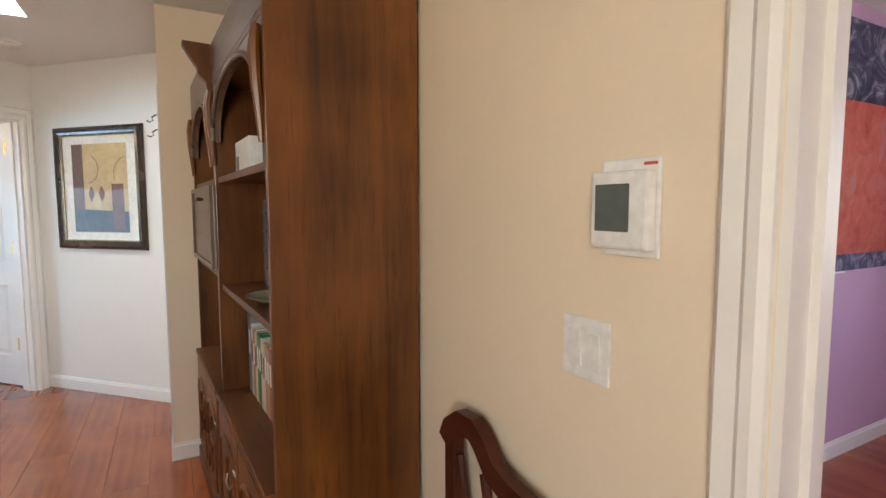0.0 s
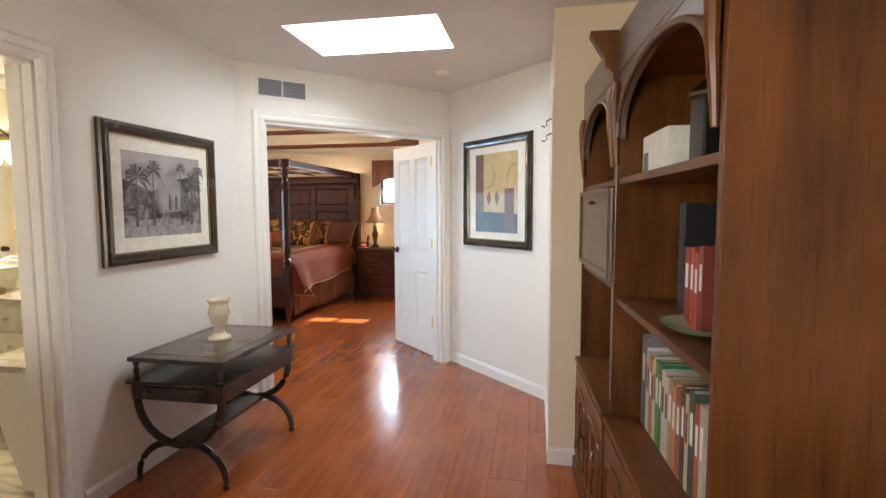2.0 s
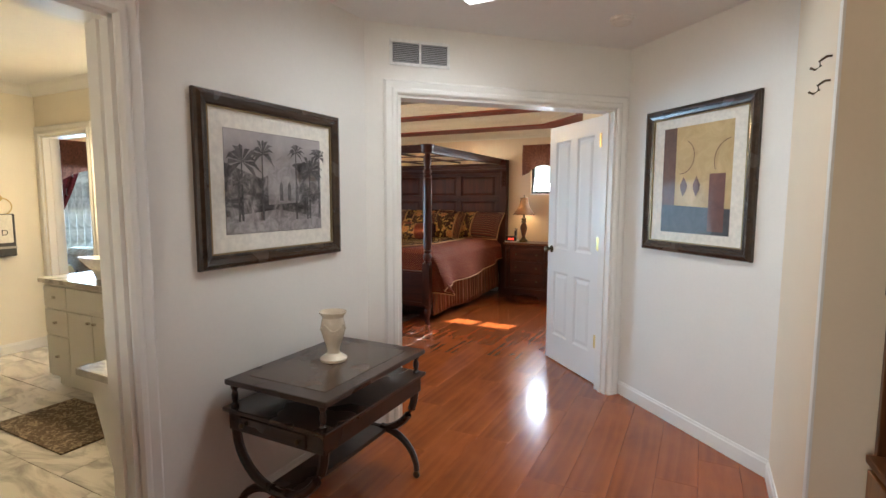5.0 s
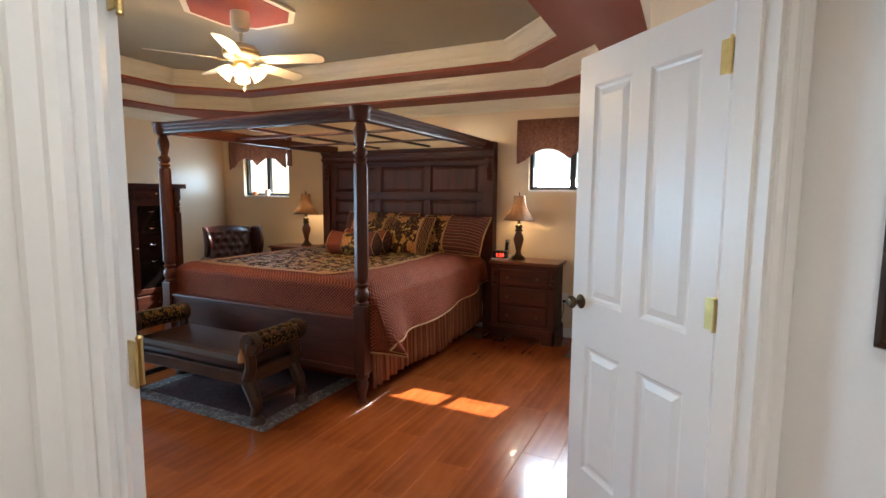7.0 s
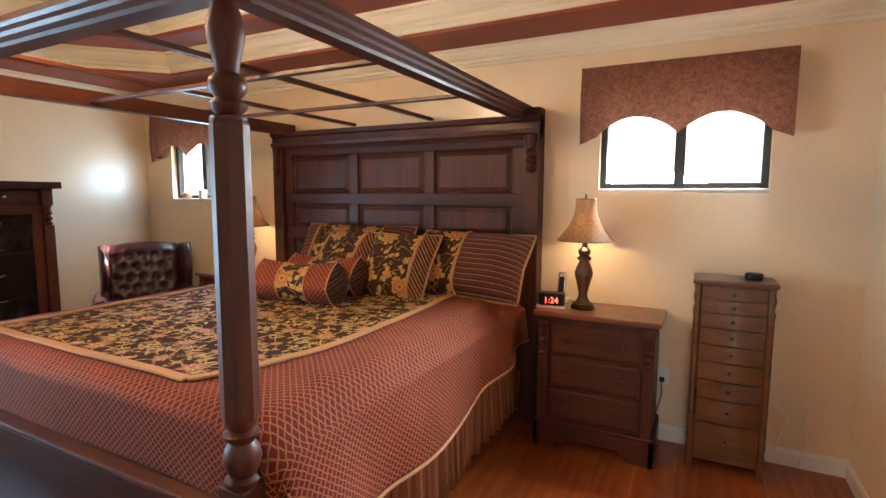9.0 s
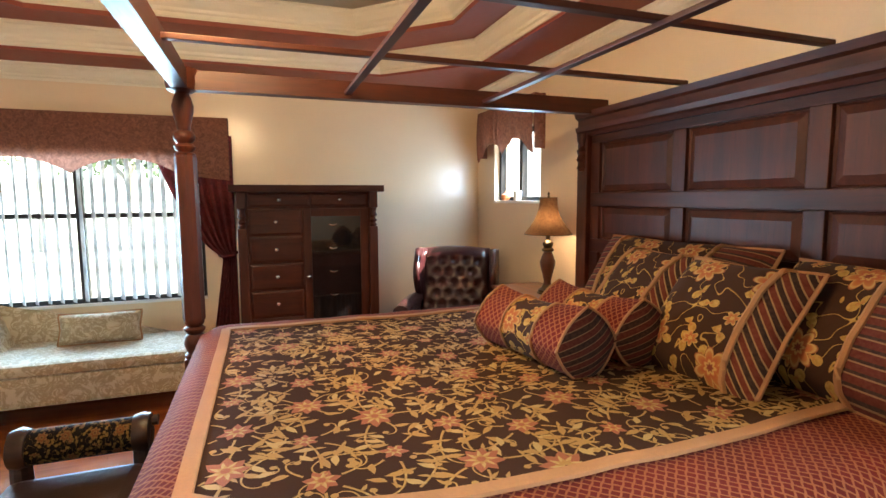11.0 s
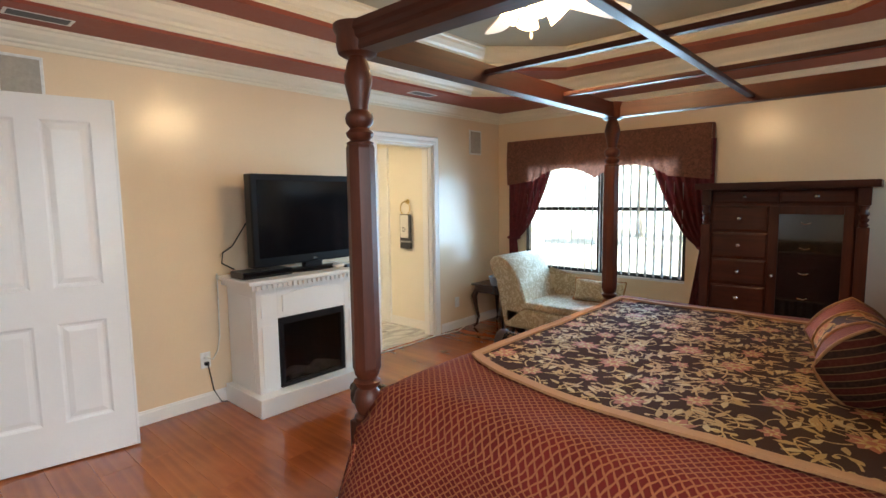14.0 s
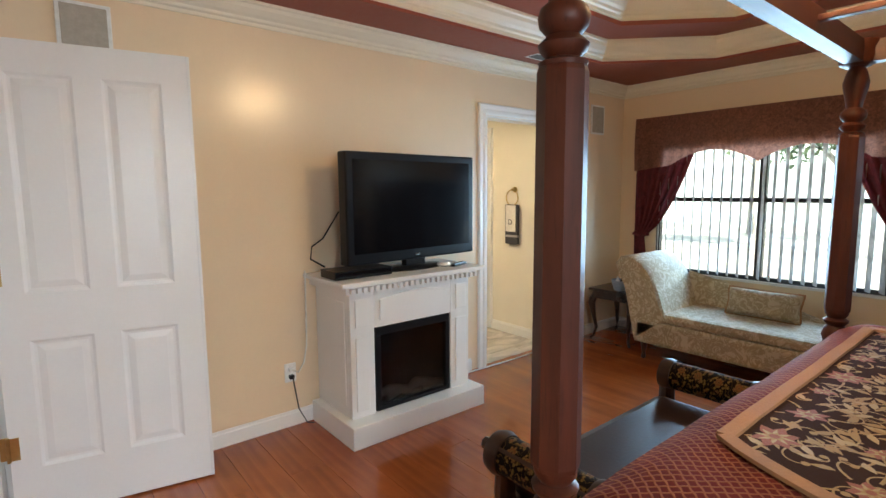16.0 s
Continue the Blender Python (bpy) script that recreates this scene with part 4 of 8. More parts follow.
part("loop", tube([(0, 0.03 * math.cos(a), 0.255 + 0.03 * math.sin(a)) for a in [0.52 * i for i in range(13)]], 0.004, 6), M["bronze"], ln)
gd = solid("glass_dish", lathe([(0.03, 0), (0.045, 0.004), (0.09, 0.016), (0.105, 0.03), (0.10, 0.03), (0.085, 0.019), (0.04, 0.009)], 28), plain("green_glass", (0.25, 0.27, 0.18), 0.1, 0, 0.5), "shallow greenish glass dish on the middle shelf", "dish", (0, 0, 0), 0, True)
gd.matrix_basis = CASE_TURN @ pose(BX + 0.11, 1.42, 1.09)

# ---- hall: side table, vase, desk, settee ----
def arc_bar(cx, z_c, half, rise, y, r, n=14, up=True):
    """A bowed flat bar in the x-z plane at y."""
    pts = []
    for i in range(n + 1):
        a = math.pi * i / n
        pts.append((cx - half * math.cos(a), y, z_c + (rise if up else -rise) * math.sin(a)))
    return tube(pts, r, 8)


def side_table():
    x0, x1, y0, y1 = -1.885, -1.385, 2.23, 2.96
    cx, half = (x0 + x1) / 2, (x1 - x0) / 2
    t = thing("side_table", "dark mahogany two-tier table on curved crossed legs", "side table")
    part("tabletop", blk(x0 - 0.012, x1 + 0.03, y0 - 0.02, y1 + 0.012, 0.648, 0.672, 0.006), M["mahogany"], t)
    part("top_inlay", blk(x0 + 0.05, x1 - 0.04, y0 + 0.06, y1 - 0.06, 0.672, 0.6735), wood("inlay_wood", (0.035, 0.015, 0.009), (0.10, 0.05, 0.026), "Y", 0.25, 0.5), t, "worn reddish inlaid field")
    part("lower_tier", blk(x0 - 0.02, x1 + 0.03, y0 - 0.03, y1 + 0.02, 0.535, 0.553, 0.006), M["mahogany"], t)
    part("drawer_box", blk(x0, x1 + 0.012, y0 - 0.012, y1, 0.455, 0.535, 0.004), M["mahogany"], t)
    d = part("drawer", blk(x0 + 0.07, x1 - 0.07, y0 - 0.022, y0 - 0.012, 0.468, 0.525, 0.004), M["mahogany"], t)
    for x in (x0 + 0.10, x1 - 0.10):
        part("knob", moved(lathe([(0.006, 0), (0.006, 0.008), (0.011, 0.013), (0.010, 0.020), (0.002, 0.023)], 12), pose(x, y0 - 0.022, 0.497, 90)), M["bronze"], d, "", True)
    for x in (x0 + 0.02, x1 - 0.005):
        for y in (y0 + 0.005, y1 - 0.02):
            part("spindle", lathe([(0.016, 0.553), (0.017, 0.563), (0.009, 0.570), (0.013, 0.585), (0.014, 0.605), (0.009, 0.622), (0.016, 0.632), (0.016, 0.648)], 12, None, (x, y, 0)), M["mahogany"], t, "", True)
    part("lower_shelf", blk(cx - 0.075, cx + 0.075, y0 + 0.03, y1 - 0.03, 0.212, 0.232, 0.005), M["mahogany"], t)
    for y in (y0 + 0.015, y1 - 0.025):
        part("leg_arc", arc_bar(cx, 0.455, half - 0.01, 0.235, y, 0.020, 16, False), M["mahogany"], t, "", True)
        for s in (-1, 1):
            pts = [(cx + s * half * (0.15 + 0.85 * math.sin(0.5 * math.pi * k / 9)), y, 0.04 + 0.19 * math.cos(0.5 * math.pi * k / 9)) for k in range(10)]
            part("leg", tube(pts, [0.021 - 0.0008 * k for k in range(10)], 8), M["mahogany"], t, "", True)
            part("caster", moved(lathe([(0.009, -0.007), (0.017, -0.006), (0.018, 0.0), (0.017, 0.006), (0.009, 0.007)], 16), pose(cx + s * half, y, 0.0175, 90)), M["bronze"], t, "small dark caster", True)
    return t


side_table()
vz = thing("vase", "cream ceramic footed vase with raised swags", "vase", (-1.65, 2.62, 0.6735))
M["ceramic"] = paint("cream_ceramic", (0.74, 0.63, 0.47), 0.25, 60, 0.05, 0.04, 0.4)
part("body", lathe([(0.045, 0.0), (0.062, 0.002), (0.063, 0.014), (0.052, 0.022), (0.032, 0.036), (0.028, 0.05), (0.034, 0.075), (0.046, 0.105), (0.055, 0.14), (0.057, 0.165), (0.051, 0.192), (0.048, 0.205), (0.053, 0.216), (0.062, 0.224), (0.064, 0.232), (0.058, 0.233), (0.047, 0.218), (0.043, 0.2), (0.047, 0.165), (0.03, 0.07), (0.003, 0.06)], 36), M["ceramic"], vz, "", True)
for k in range(4):
    a0 = k * math.pi / 2
    part("swag", tube([(0.0565 * math.cos(a0 + q * 0.15), 0.0565 * math.sin(a0 + q * 0.15), 0.178 - 0.03 * math.sin(math.pi * q / 10)) for q in range(11)], 0.004, 6), M["ceramic"], vz, "", True)


def rolltop_desk():
    """Roll-top desk against the west wall; its tambour curves down towards the hall."""
    M["oak"] = wood("desk_oak", (0.040, 0.013, 0.007), (0.115, 0.040, 0.020), "Y", 0.3, 0.35)
    M["oak_z"] = wood("desk_oak_side", (0.040, 0.013, 0.007), (0.115, 0.040, 0.020), "X", 0.3, 0.35)
    d = thing("rolltop_desk", "reddish brown roll-top desk with a closed slatted tambour", "desk")
    d.scale = (1.0, 1.0, 0.935)
    xb, y0, y1 = -1.92, -0.55, 0.87
    prof = []
    for i in range(23):
        a = math.pi / 2 * i / 22
        prof.append((-1.60 + 0.44 * math.sin(a) + 0.02 * math.sin(2 * a), 0.76 + 0.27 * math.cos(a)))
    part("top_board", blk(xb, -1.53, y0 - 0.02, y1 + 0.02, 1.04, 1.065, 0.006), M["oak"], d)
    part("tambour_bed", prism_side(prof, y0 + 0.03, y1 - 0.03, xb), M["oak"], d)
    for i in range(22):
        (xa, za), (xc, zc) = prof[i], prof[i + 1]
        m = Vector(((xa + xc) / 2, 0, (za + zc) / 2))
        ang = math.degrees(math.atan2(za - zc, xc - xa))
        b = tube([(0, y0 + 0.035, 0), (0, y1 - 0.035, 0)], 0.013, 8)
        moved(b, pose(m.x, 0, m.z, 0, ang, 0) @ Matrix.Diagonal((1, 1, 0.62, 1)))
        part("slat", b, M["oak"], d, "", True)
    for ya, yb in ((y0, y0 + 0.032), (y1 - 0.032, y1)):
        part("side_panel", prism_side([(x + 0.022, z + 0.016) for x, z in prof], ya, yb, xb), M["oak_z"], d)
        part("side_rim", sweep([(x + 0.022, (ya + yb) / 2, z + 0.016) for x, z in prof], [(-0.022, -0.008), (0.022, -0.008), (0.022, 0.012), (-0.022, 0.012)], up=(0, 1, 0)), M["oak_z"], d, "", True)
    part("writing_board", blk(xb, -1.07, y0 - 0.02, y1 + 0.02, 0.735, 0.762, 0.008), M["oak"], d)
    part("front_moulding", sweep([(-1.09, y0 - 0.005, 0.735), (-1.09, y1 + 0.005, 0.735), (xb, y1 + 0.005, 0.735)], [(0, 0), (-0.0, -0.02), (-0.02, -0.03), (-0.03, -0.05), (0.02, -0.05), (0.02, 0)]), M["oak"], d)
    for a, b in ((y0, y0 + 0.42), (y1 - 0.42, y1)):
        pd = part("pedestal", blk(xb + 0.01, -1.12, a, b, 0.0, 0.69, 0.006), M["oak_z"], d)
        for k in range(3):
            dr = part("drawer_front", blk(-1.12, -1.105, a + 0.03, b - 0.03, 0.08 + 0.2 * k, 0.26 + 0.2 * k, 0.005), M["oak"], pd)
    part("lock_key", tube([(-1.10, y1 - 0.05, 0.80), (-1.085, y1 - 0.05, 0.80), (-1.085, y1 - 0.05, 0.77), (-1.088, y1 - 0.045, 0.76), (-1.082, y1 - 0.055, 0.755)], 0.004, 6), M["brass"], d, "small brass key in the lock")
    return d


rolltop_desk()


def settee():
    """A small bench against the east hall wall; its scrolled back rises beside the bookcase."""
    s = thing("hall_bench", "dark red wooden bench with a scrolled back", "bench", (0.075, 0.045, 0))
    part("seat", blk(0.42, 0.83, -0.02, 0.86, 0.42, 0.455, 0.01), M["cherry_y"], s)
    for x in (0.45, 0.79):
        for y in (0.02, 0.82):
            part("leg", lathe([(0.018, 0), (0.022, 0.03), (0.016, 0.08), (0.026, 0.2), (0.02, 0.3), (0.026, 0.42)], 12, None, (x, y, 0)), M["cherry"], s, "", True)
    crest = [(0.80, 0.79, 0.80), (0.80, 0.77, 0.84), (0.80, 0.72, 0.875), (0.80, 0.66, 0.88), (0.80, 0.62, 0.855), (0.80, 0.58, 0.815), (0.80, 0.52, 0.797), (0.80, 0.42, 0.787), (0.80, 0.30, 0.78), (0.80, 0.16, 0.79), (0.80, 0.08, 0.82), (0.80, 0.02, 0.87), (0.80, -0.02, 0.88)]
    part("crest_rail", sweep(crest, [(-0.028, -0.016), (0.028, -0.016), (0.028, 0.016), (-0.028, 0.016)], up=(1, 0, 0)), M["cherry_y"], s, "", True)
    for y in (0.765, 0.0):
        part("back_post", blk(0.785, 0.82, y - 0.022, y + 0.022, 0.45, 0.86, 0.005), M["cherry"], s)
    for k in range(6):
        y = 0.12 + 0.115 * k
        part("back_splat", tube([(0.80, y, 0.455), (0.80, y + 0.03, 0.56), (0.80, y + 0.01, 0.66), (0.80, y + 0.04, 0.785)], 0.012, 8), M["cherry"], s, "", True)
    return s


settee()

# ---- fabrics ----
def fabric_base(name, rough=0.85):
    m, t, p = nodes_of(name)
    p.inputs["Roughness"].default_value = rough
    p.inputs["Sheen Weight"].default_value = 0.02
    p.inputs["Specular IOR Level"].default_value = 0.15
    uv = t.nodes.new("ShaderNodeTexCoord")
    return m, t, p, uv.outputs["UV"]


def floral(name, ground, scale=1.0, dim=1.0):
    """Dark cloth with gold leaves, curling vines and rust flowers."""
    m, t, p, uv = fabric_base(name)
    mp = t.nodes.new("ShaderNodeMapping")
    mp.inputs["Scale"].default_value = (scale * 1.25, scale * 1.25, scale * 1.25)
    t.links.new(uv, mp.inputs[0])

    def motif(cells, petals, r0, r1, jitter, seed, spread=1.0):
        v = t.nodes.new("ShaderNodeTexVoronoi")
        v.voronoi_dimensions = "2D"
        v.inputs["Scale"].default_value, v.inputs["Randomness"].default_value = cells, jitter
        shift = t.nodes.new("ShaderNodeVectorMath")
        shift.operation = "ADD"
        shift.inputs[1].default_value = (seed, seed * 1.7, 0)
        t.links.new(mp.outputs[0], shift.inputs[0])
        t.links.new(shift.outputs[0], v.inputs["Vector"])
        sub = t.nodes.new("ShaderNodeVectorMath")
        sub.operation = "SUBTRACT"
        t.links.new(shift.outputs[0], sub.inputs[0])
        t.links.new(v.outputs["Position"], sub.inputs[1])
        sep = t.nodes.new("ShaderNodeSeparateXYZ")
        t.links.new(sub.outputs[0], sep.inputs[0])
        ang = math_node(t, "ARCTAN2", sep.outputs[1], sep.outputs[0])
        tint = t.nodes.new("ShaderNodeSeparateXYZ")
        t.links.new(v.outputs["Color"], tint.inputs[0])
        ang = math_node(t, "ADD", ang, math_node(t, "MULTIPLY", tint.outputs[0], 6.28))
        lobe = math_node(t, "ABSOLUTE", math_node(t, "COSINE", math_node(t, "MULTIPLY", ang, petals / 2)))
        lim = math_node(t, "MULTIPLY_ADD", math_node(t, "POWER", lobe, spread), r1, r0)
        rad = math_node(t, "DIVIDE", v.outputs["Distance"], math_node(t, "MULTIPLY", lim, cells))
        return rad, tint.outputs[1]

    wob = t.nodes.new("ShaderNodeTexNoise")
    wob.inputs["Scale"].default_value, wob.inputs["Detail"].default_value = 9.0, 1.0
    t.links.new(mp.outputs[0], wob.inputs["Vector"])
    vine = math_node(t, "ABSOLUTE", math_node(t, "SUBTRACT", math_node(t, "FRACT", math_node(t, "MULTIPLY", wob.outputs["Fac"], 5.0)), 0.5))
    vine = ramp(t, vine, ((0.022, (1, 1, 1)), (0.04, (0, 0, 0))))
    tone = noise_tex(t, mp.outputs[0], 60, 3)
    gold = ramp(t, tone, ((0.3, (0.30, 0.17, 0.035)), (0.7, (0.52, 0.34, 0.10))))
    rust = ramp(t, tone, ((0.3, (0.30, 0.075, 0.03)), (0.7, (0.45, 0.18, 0.06))))
    c = mix_color(t, vine, ground, gold)
    leaf, pick = motif(13.0, 2, 0.004, 0.036, 0.85, 3.1, 2.2)
    on = math_node(t, "MULTIPLY", math_node(t, "LESS_THAN", leaf, 1.0), math_node(t, "GREATER_THAN", pick, 0.3))
    c = mix_color(t, on, c, gold)
    vein = math_node(t, "MULTIPLY", on, math_node(t, "LESS_THAN", leaf, 0.35))
    c = mix_color(t, math_node(t, "MULTIPLY", vein, 0.5), c, rust)
    small, pick2 = motif(8.0, 6, 0.014, 0.016, 0.8, 7.7)
    on2 = math_node(t, "MULTIPLY", math_node(t, "LESS_THAN", small, 1.0), math_node(t, "GREATER_THAN", pick2, 0.45))
    c = mix_color(t, on2, c, ramp(t, small, ((0.25, (0.5, 0.33, 0.1)), (0.4, (0.38, 0.11, 0.04)), (0.75, (0.42, 0.2, 0.07)), (0.9, (0.5, 0.32, 0.11)))))
    big, pick3 = motif(3.6, 7, 0.038, 0.028, 0.55, 1.3)
    on3 = math_node(t, "LESS_THAN", big, 1.0)
    c = mix_color(t, on3, c, ramp(t, big, ((0.15, (0.20, 0.05, 0.03)), (0.28, (0.55, 0.36, 0.12)), (0.42, (0.36, 0.10, 0.04)), (0.7, (0.40, 0.16, 0.05)), (0.86, (0.5, 0.32, 0.12)), (0.97, (0.25, 0.08, 0.03)))))
    c = mix_color(t, 1.0, c, (dim, dim, dim), "MULTIPLY")
    t.links.new(c, p.inputs["Base Color"])
    bump(t, p, noise_tex(t, mp.outputs[0], 320, 2), 0.3, 0.001)
    return m


def lattice(name, ground, line, scale, width):
    """Cloth with a woven net of curved diamonds."""
    m, t, p, uv = fabric_base(name)
    sep = t.nodes.new("ShaderNodeSeparateXYZ")
    t.links.new(uv, sep.inputs[0])
    u = math_node(t, "MULTIPLY", sep.outputs[0], scale)
    v = math_node(t, "MULTIPLY", sep.outputs[1], scale)
    sw = math_node(t, "MULTIPLY", math_node(t, "SINE", math_node(t, "MULTIPLY", v, 6.2832)), 0.06)
    a = math_node(t, "ADD", math_node(t, "ADD", u, v), sw)
    b = math_node(t, "ADD", math_node(t, "SUBTRACT", u, v), sw)
    lines = None
    for w in (a, b):
        d = math_node(t, "ABSOLUTE", math_node(t, "SUBTRACT", math_node(t, "FRACT", w), 0.5))
        k = ramp(t, d, ((width, (1, 1, 1)), (width * 1.9, (0, 0, 0))))
        lines = k if lines is None else mix_color(t, 1.0, lines, k, "LIGHTEN")
    slow = noise_tex(t, uv, 7, 3)
    g = ramp(t, slow, ((0.3, scaled(ground, 0.8)), (0.7, scaled(ground, 1.2))))
    c = mix_color(t, math_node(t, "MULTIPLY", lines, 0.85), g, line)
    t.links.new(c, p.inputs["Base Color"])
    bump(t, p, lines, 0.5, 0.002)
    return m


def stripes(name, colors, scale, axis=0, spin=0.0):
    """Striped cloth; colours as (width, colour)."""
    m, t, p, uv = fabric_base(name)
    mp = t.nodes.new("ShaderNodeMapping")
    mp.inputs["Rotation"].default_value = (0, 0, spin)
    t.links.new(uv, mp.inputs[0])
    sep = t.nodes.new("ShaderNodeSeparateXYZ")
    t.links.new(mp.outputs[0], sep.inputs[0])
    f = math_node(t, "FRACT", math_node(t, "MULTIPLY", sep.outputs[axis], scale))
    n = t.nodes.new("ShaderNodeValToRGB")
    n.color_ramp.interpolation = "CONSTANT"
    while len(n.color_ramp.elements) < len(colors):
        n.color_ramp.elements.new(0.5)
    at = 0.0
    for e, (w, c) in zip(n.color_ramp.elements, colors):
        e.position, e.color = at, (*c, 1)
        at += w
    t.links.new(f, n.inputs[0])
    slow = noise_tex(t, uv, 90, 3)
    c = mix_color(t, 0.3, n.outputs[0], ramp(t, slow, ((0.3, (0.04, 0.015, 0.01)), (0.7, (0.17, 0.08, 0.05)))))
    t.links.new(c, p.inputs["Base Color"])
    bump(t, p, slow, 0.3, 0.001)
    return m


M["floral"] = floral("floral_brown_cloth", (0.044, 0.018, 0.010), 0.85)
M["floral_ground"] = paint("brown_twill", (0.046, 0.020, 0.012), 0.9, 260, 0.35, 0.12)
M["floral_ground"].node_tree.nodes["Principled BSDF"].inputs["Specular IOR Level"].default_value = 0.12
M["thread_gold"] = paint("gold_thread", (0.36, 0.205, 0.048), 0.6, 300, 0.5, 0.22)
M["thread_rust"] = paint("rust_thread", (0.30, 0.085, 0.032), 0.65, 300, 0.5, 0.22)
M["thread_straw"] = paint("straw_thread", (0.44, 0.30, 0.11), 0.6, 300, 0.5, 0.2)
M["net"] = lattice("terracotta_net_cloth", (0.125, 0.0125, 0.009), (0.30, 0.105, 0.042), 36.0, 0.08)
M["skirt"] = stripes("skirt_stripes", ((0.25, (0.30, 0.085, 0.04)), (0.15, (0.13, 0.055, 0.03)), (0.3, (0.36, 0.14, 0.065)), (0.3, (0.22, 0.08, 0.04))), 22)
M["sham"] = stripes("sham_stripes", ((0.6, (0.13, 0.022, 0.018)), (0.14, (0.33, 0.2, 0.1)), (0.26, (0.03, 0.02, 0.02))), 30, 1)
M["sham_d"] = stripes("cushion_diagonal_stripes", ((0.4, (0.17, 0.028, 0.018)), (0.12, (0.42, 0.27, 0.12)), (0.36, (0.018, 0.014, 0.014)), (0.12, (0.42, 0.27, 0.12))), 26, 1, 0.9)
M["trimcloth"] = paint("gold_braid", (0.40, 0.20, 0.085), 0.8, 120, 0.6, 0.15)


def grid_mesh(name, fn, nu, nv, material, thick=0.0, closed_u=False):
    """A sheet from fn(u, v) -> (point, uv), u and v from 0 to 1."""
    bm = bmesh.new()
    lay = bm.loops.layers.uv.new("UVMap")
    vs, uvs = [], []
    for j in range(nv + 1):
        for i in range(nu + 1):
            p, q = fn(i / nu, j / nv)
            vs.append(bm.verts.new(p)), uvs.append(q)
    for j in range(nv):
        for i in range(nu):
            k = (j * (nu + 1) + i, j * (nu + 1) + i + 1, (j + 1) * (nu + 1) + i + 1, (j + 1) * (nu + 1) + i)
            f = bm.faces.new([vs[a] for a in k])
            f.smooth = True
            for l, a in zip(f.loops, k):
                l[lay].uv = uvs[a]
    me = bpy.data.meshes.new(name)
    bm.to_mesh(me)
    bm.free()
    me.materials.append(material)
    return me


def sheet(name, fn, nu, nv, material, parent, label="", thick=0.004):
    ob = new(name, grid_mesh(name, fn, nu, nv, material))
    ob.parent = parent
    if label:
        ob["label"] = label
    if thick:
        s = ob.modifiers.new("thickness", "SOLIDIFY")
        s.thickness, s.offset = thick, -1
    return ob


# ---- the bed ----
PX0, PX1, PY0, HBY = -4.83, -2.87, 5.755, 7.97     # foot posts, headboard face
BED_TOP = 0.84


def post_profile(top):
    lower = [(0.020, 0.0), (0.026, 0.004), (0.027, 0.03), (0.020, 0.05), (0.024, 0.075), (0.037, 0.12), (0.040, 0.15), (0.030, 0.175), (0.044, 0.19), (0.047, 0.205), (0.047, 0.22)]
    mid = [(0.046, 0.70), (0.047, 0.715), (0.034, 0.725), (0.043, 0.745), (0.050, 0.77), (0.043, 0.80), (0.031, 0.815), (0.044, 0.83), (0.047, 0.84), (0.032, 0.85), (0.042, 0.865), (0.044, 0.88)]
    upper = [(0.043, 1.55), (0.045, 1.56), (0.030, 1.57), (0.042, 1.585), (0.046, 1.60), (0.030, 1.62), (0.044, 1.64), (0.047, 1.66), (0.042, 1.68), (0.028, 1.695), (0.030, 1.72), (0.044, 1.80), (0.046, 1.83), (0.036, 1.88), (0.028, 1.905), (0.042, 1.92), (0.045, 1.935), (0.034, 1.95), (0.038, 1.975), (0.038, top)]
    return lower, mid, [(r, 1.64 + (z - 1.55) * (top - 1.64) / (top - 1.55)) for r, z in upper]


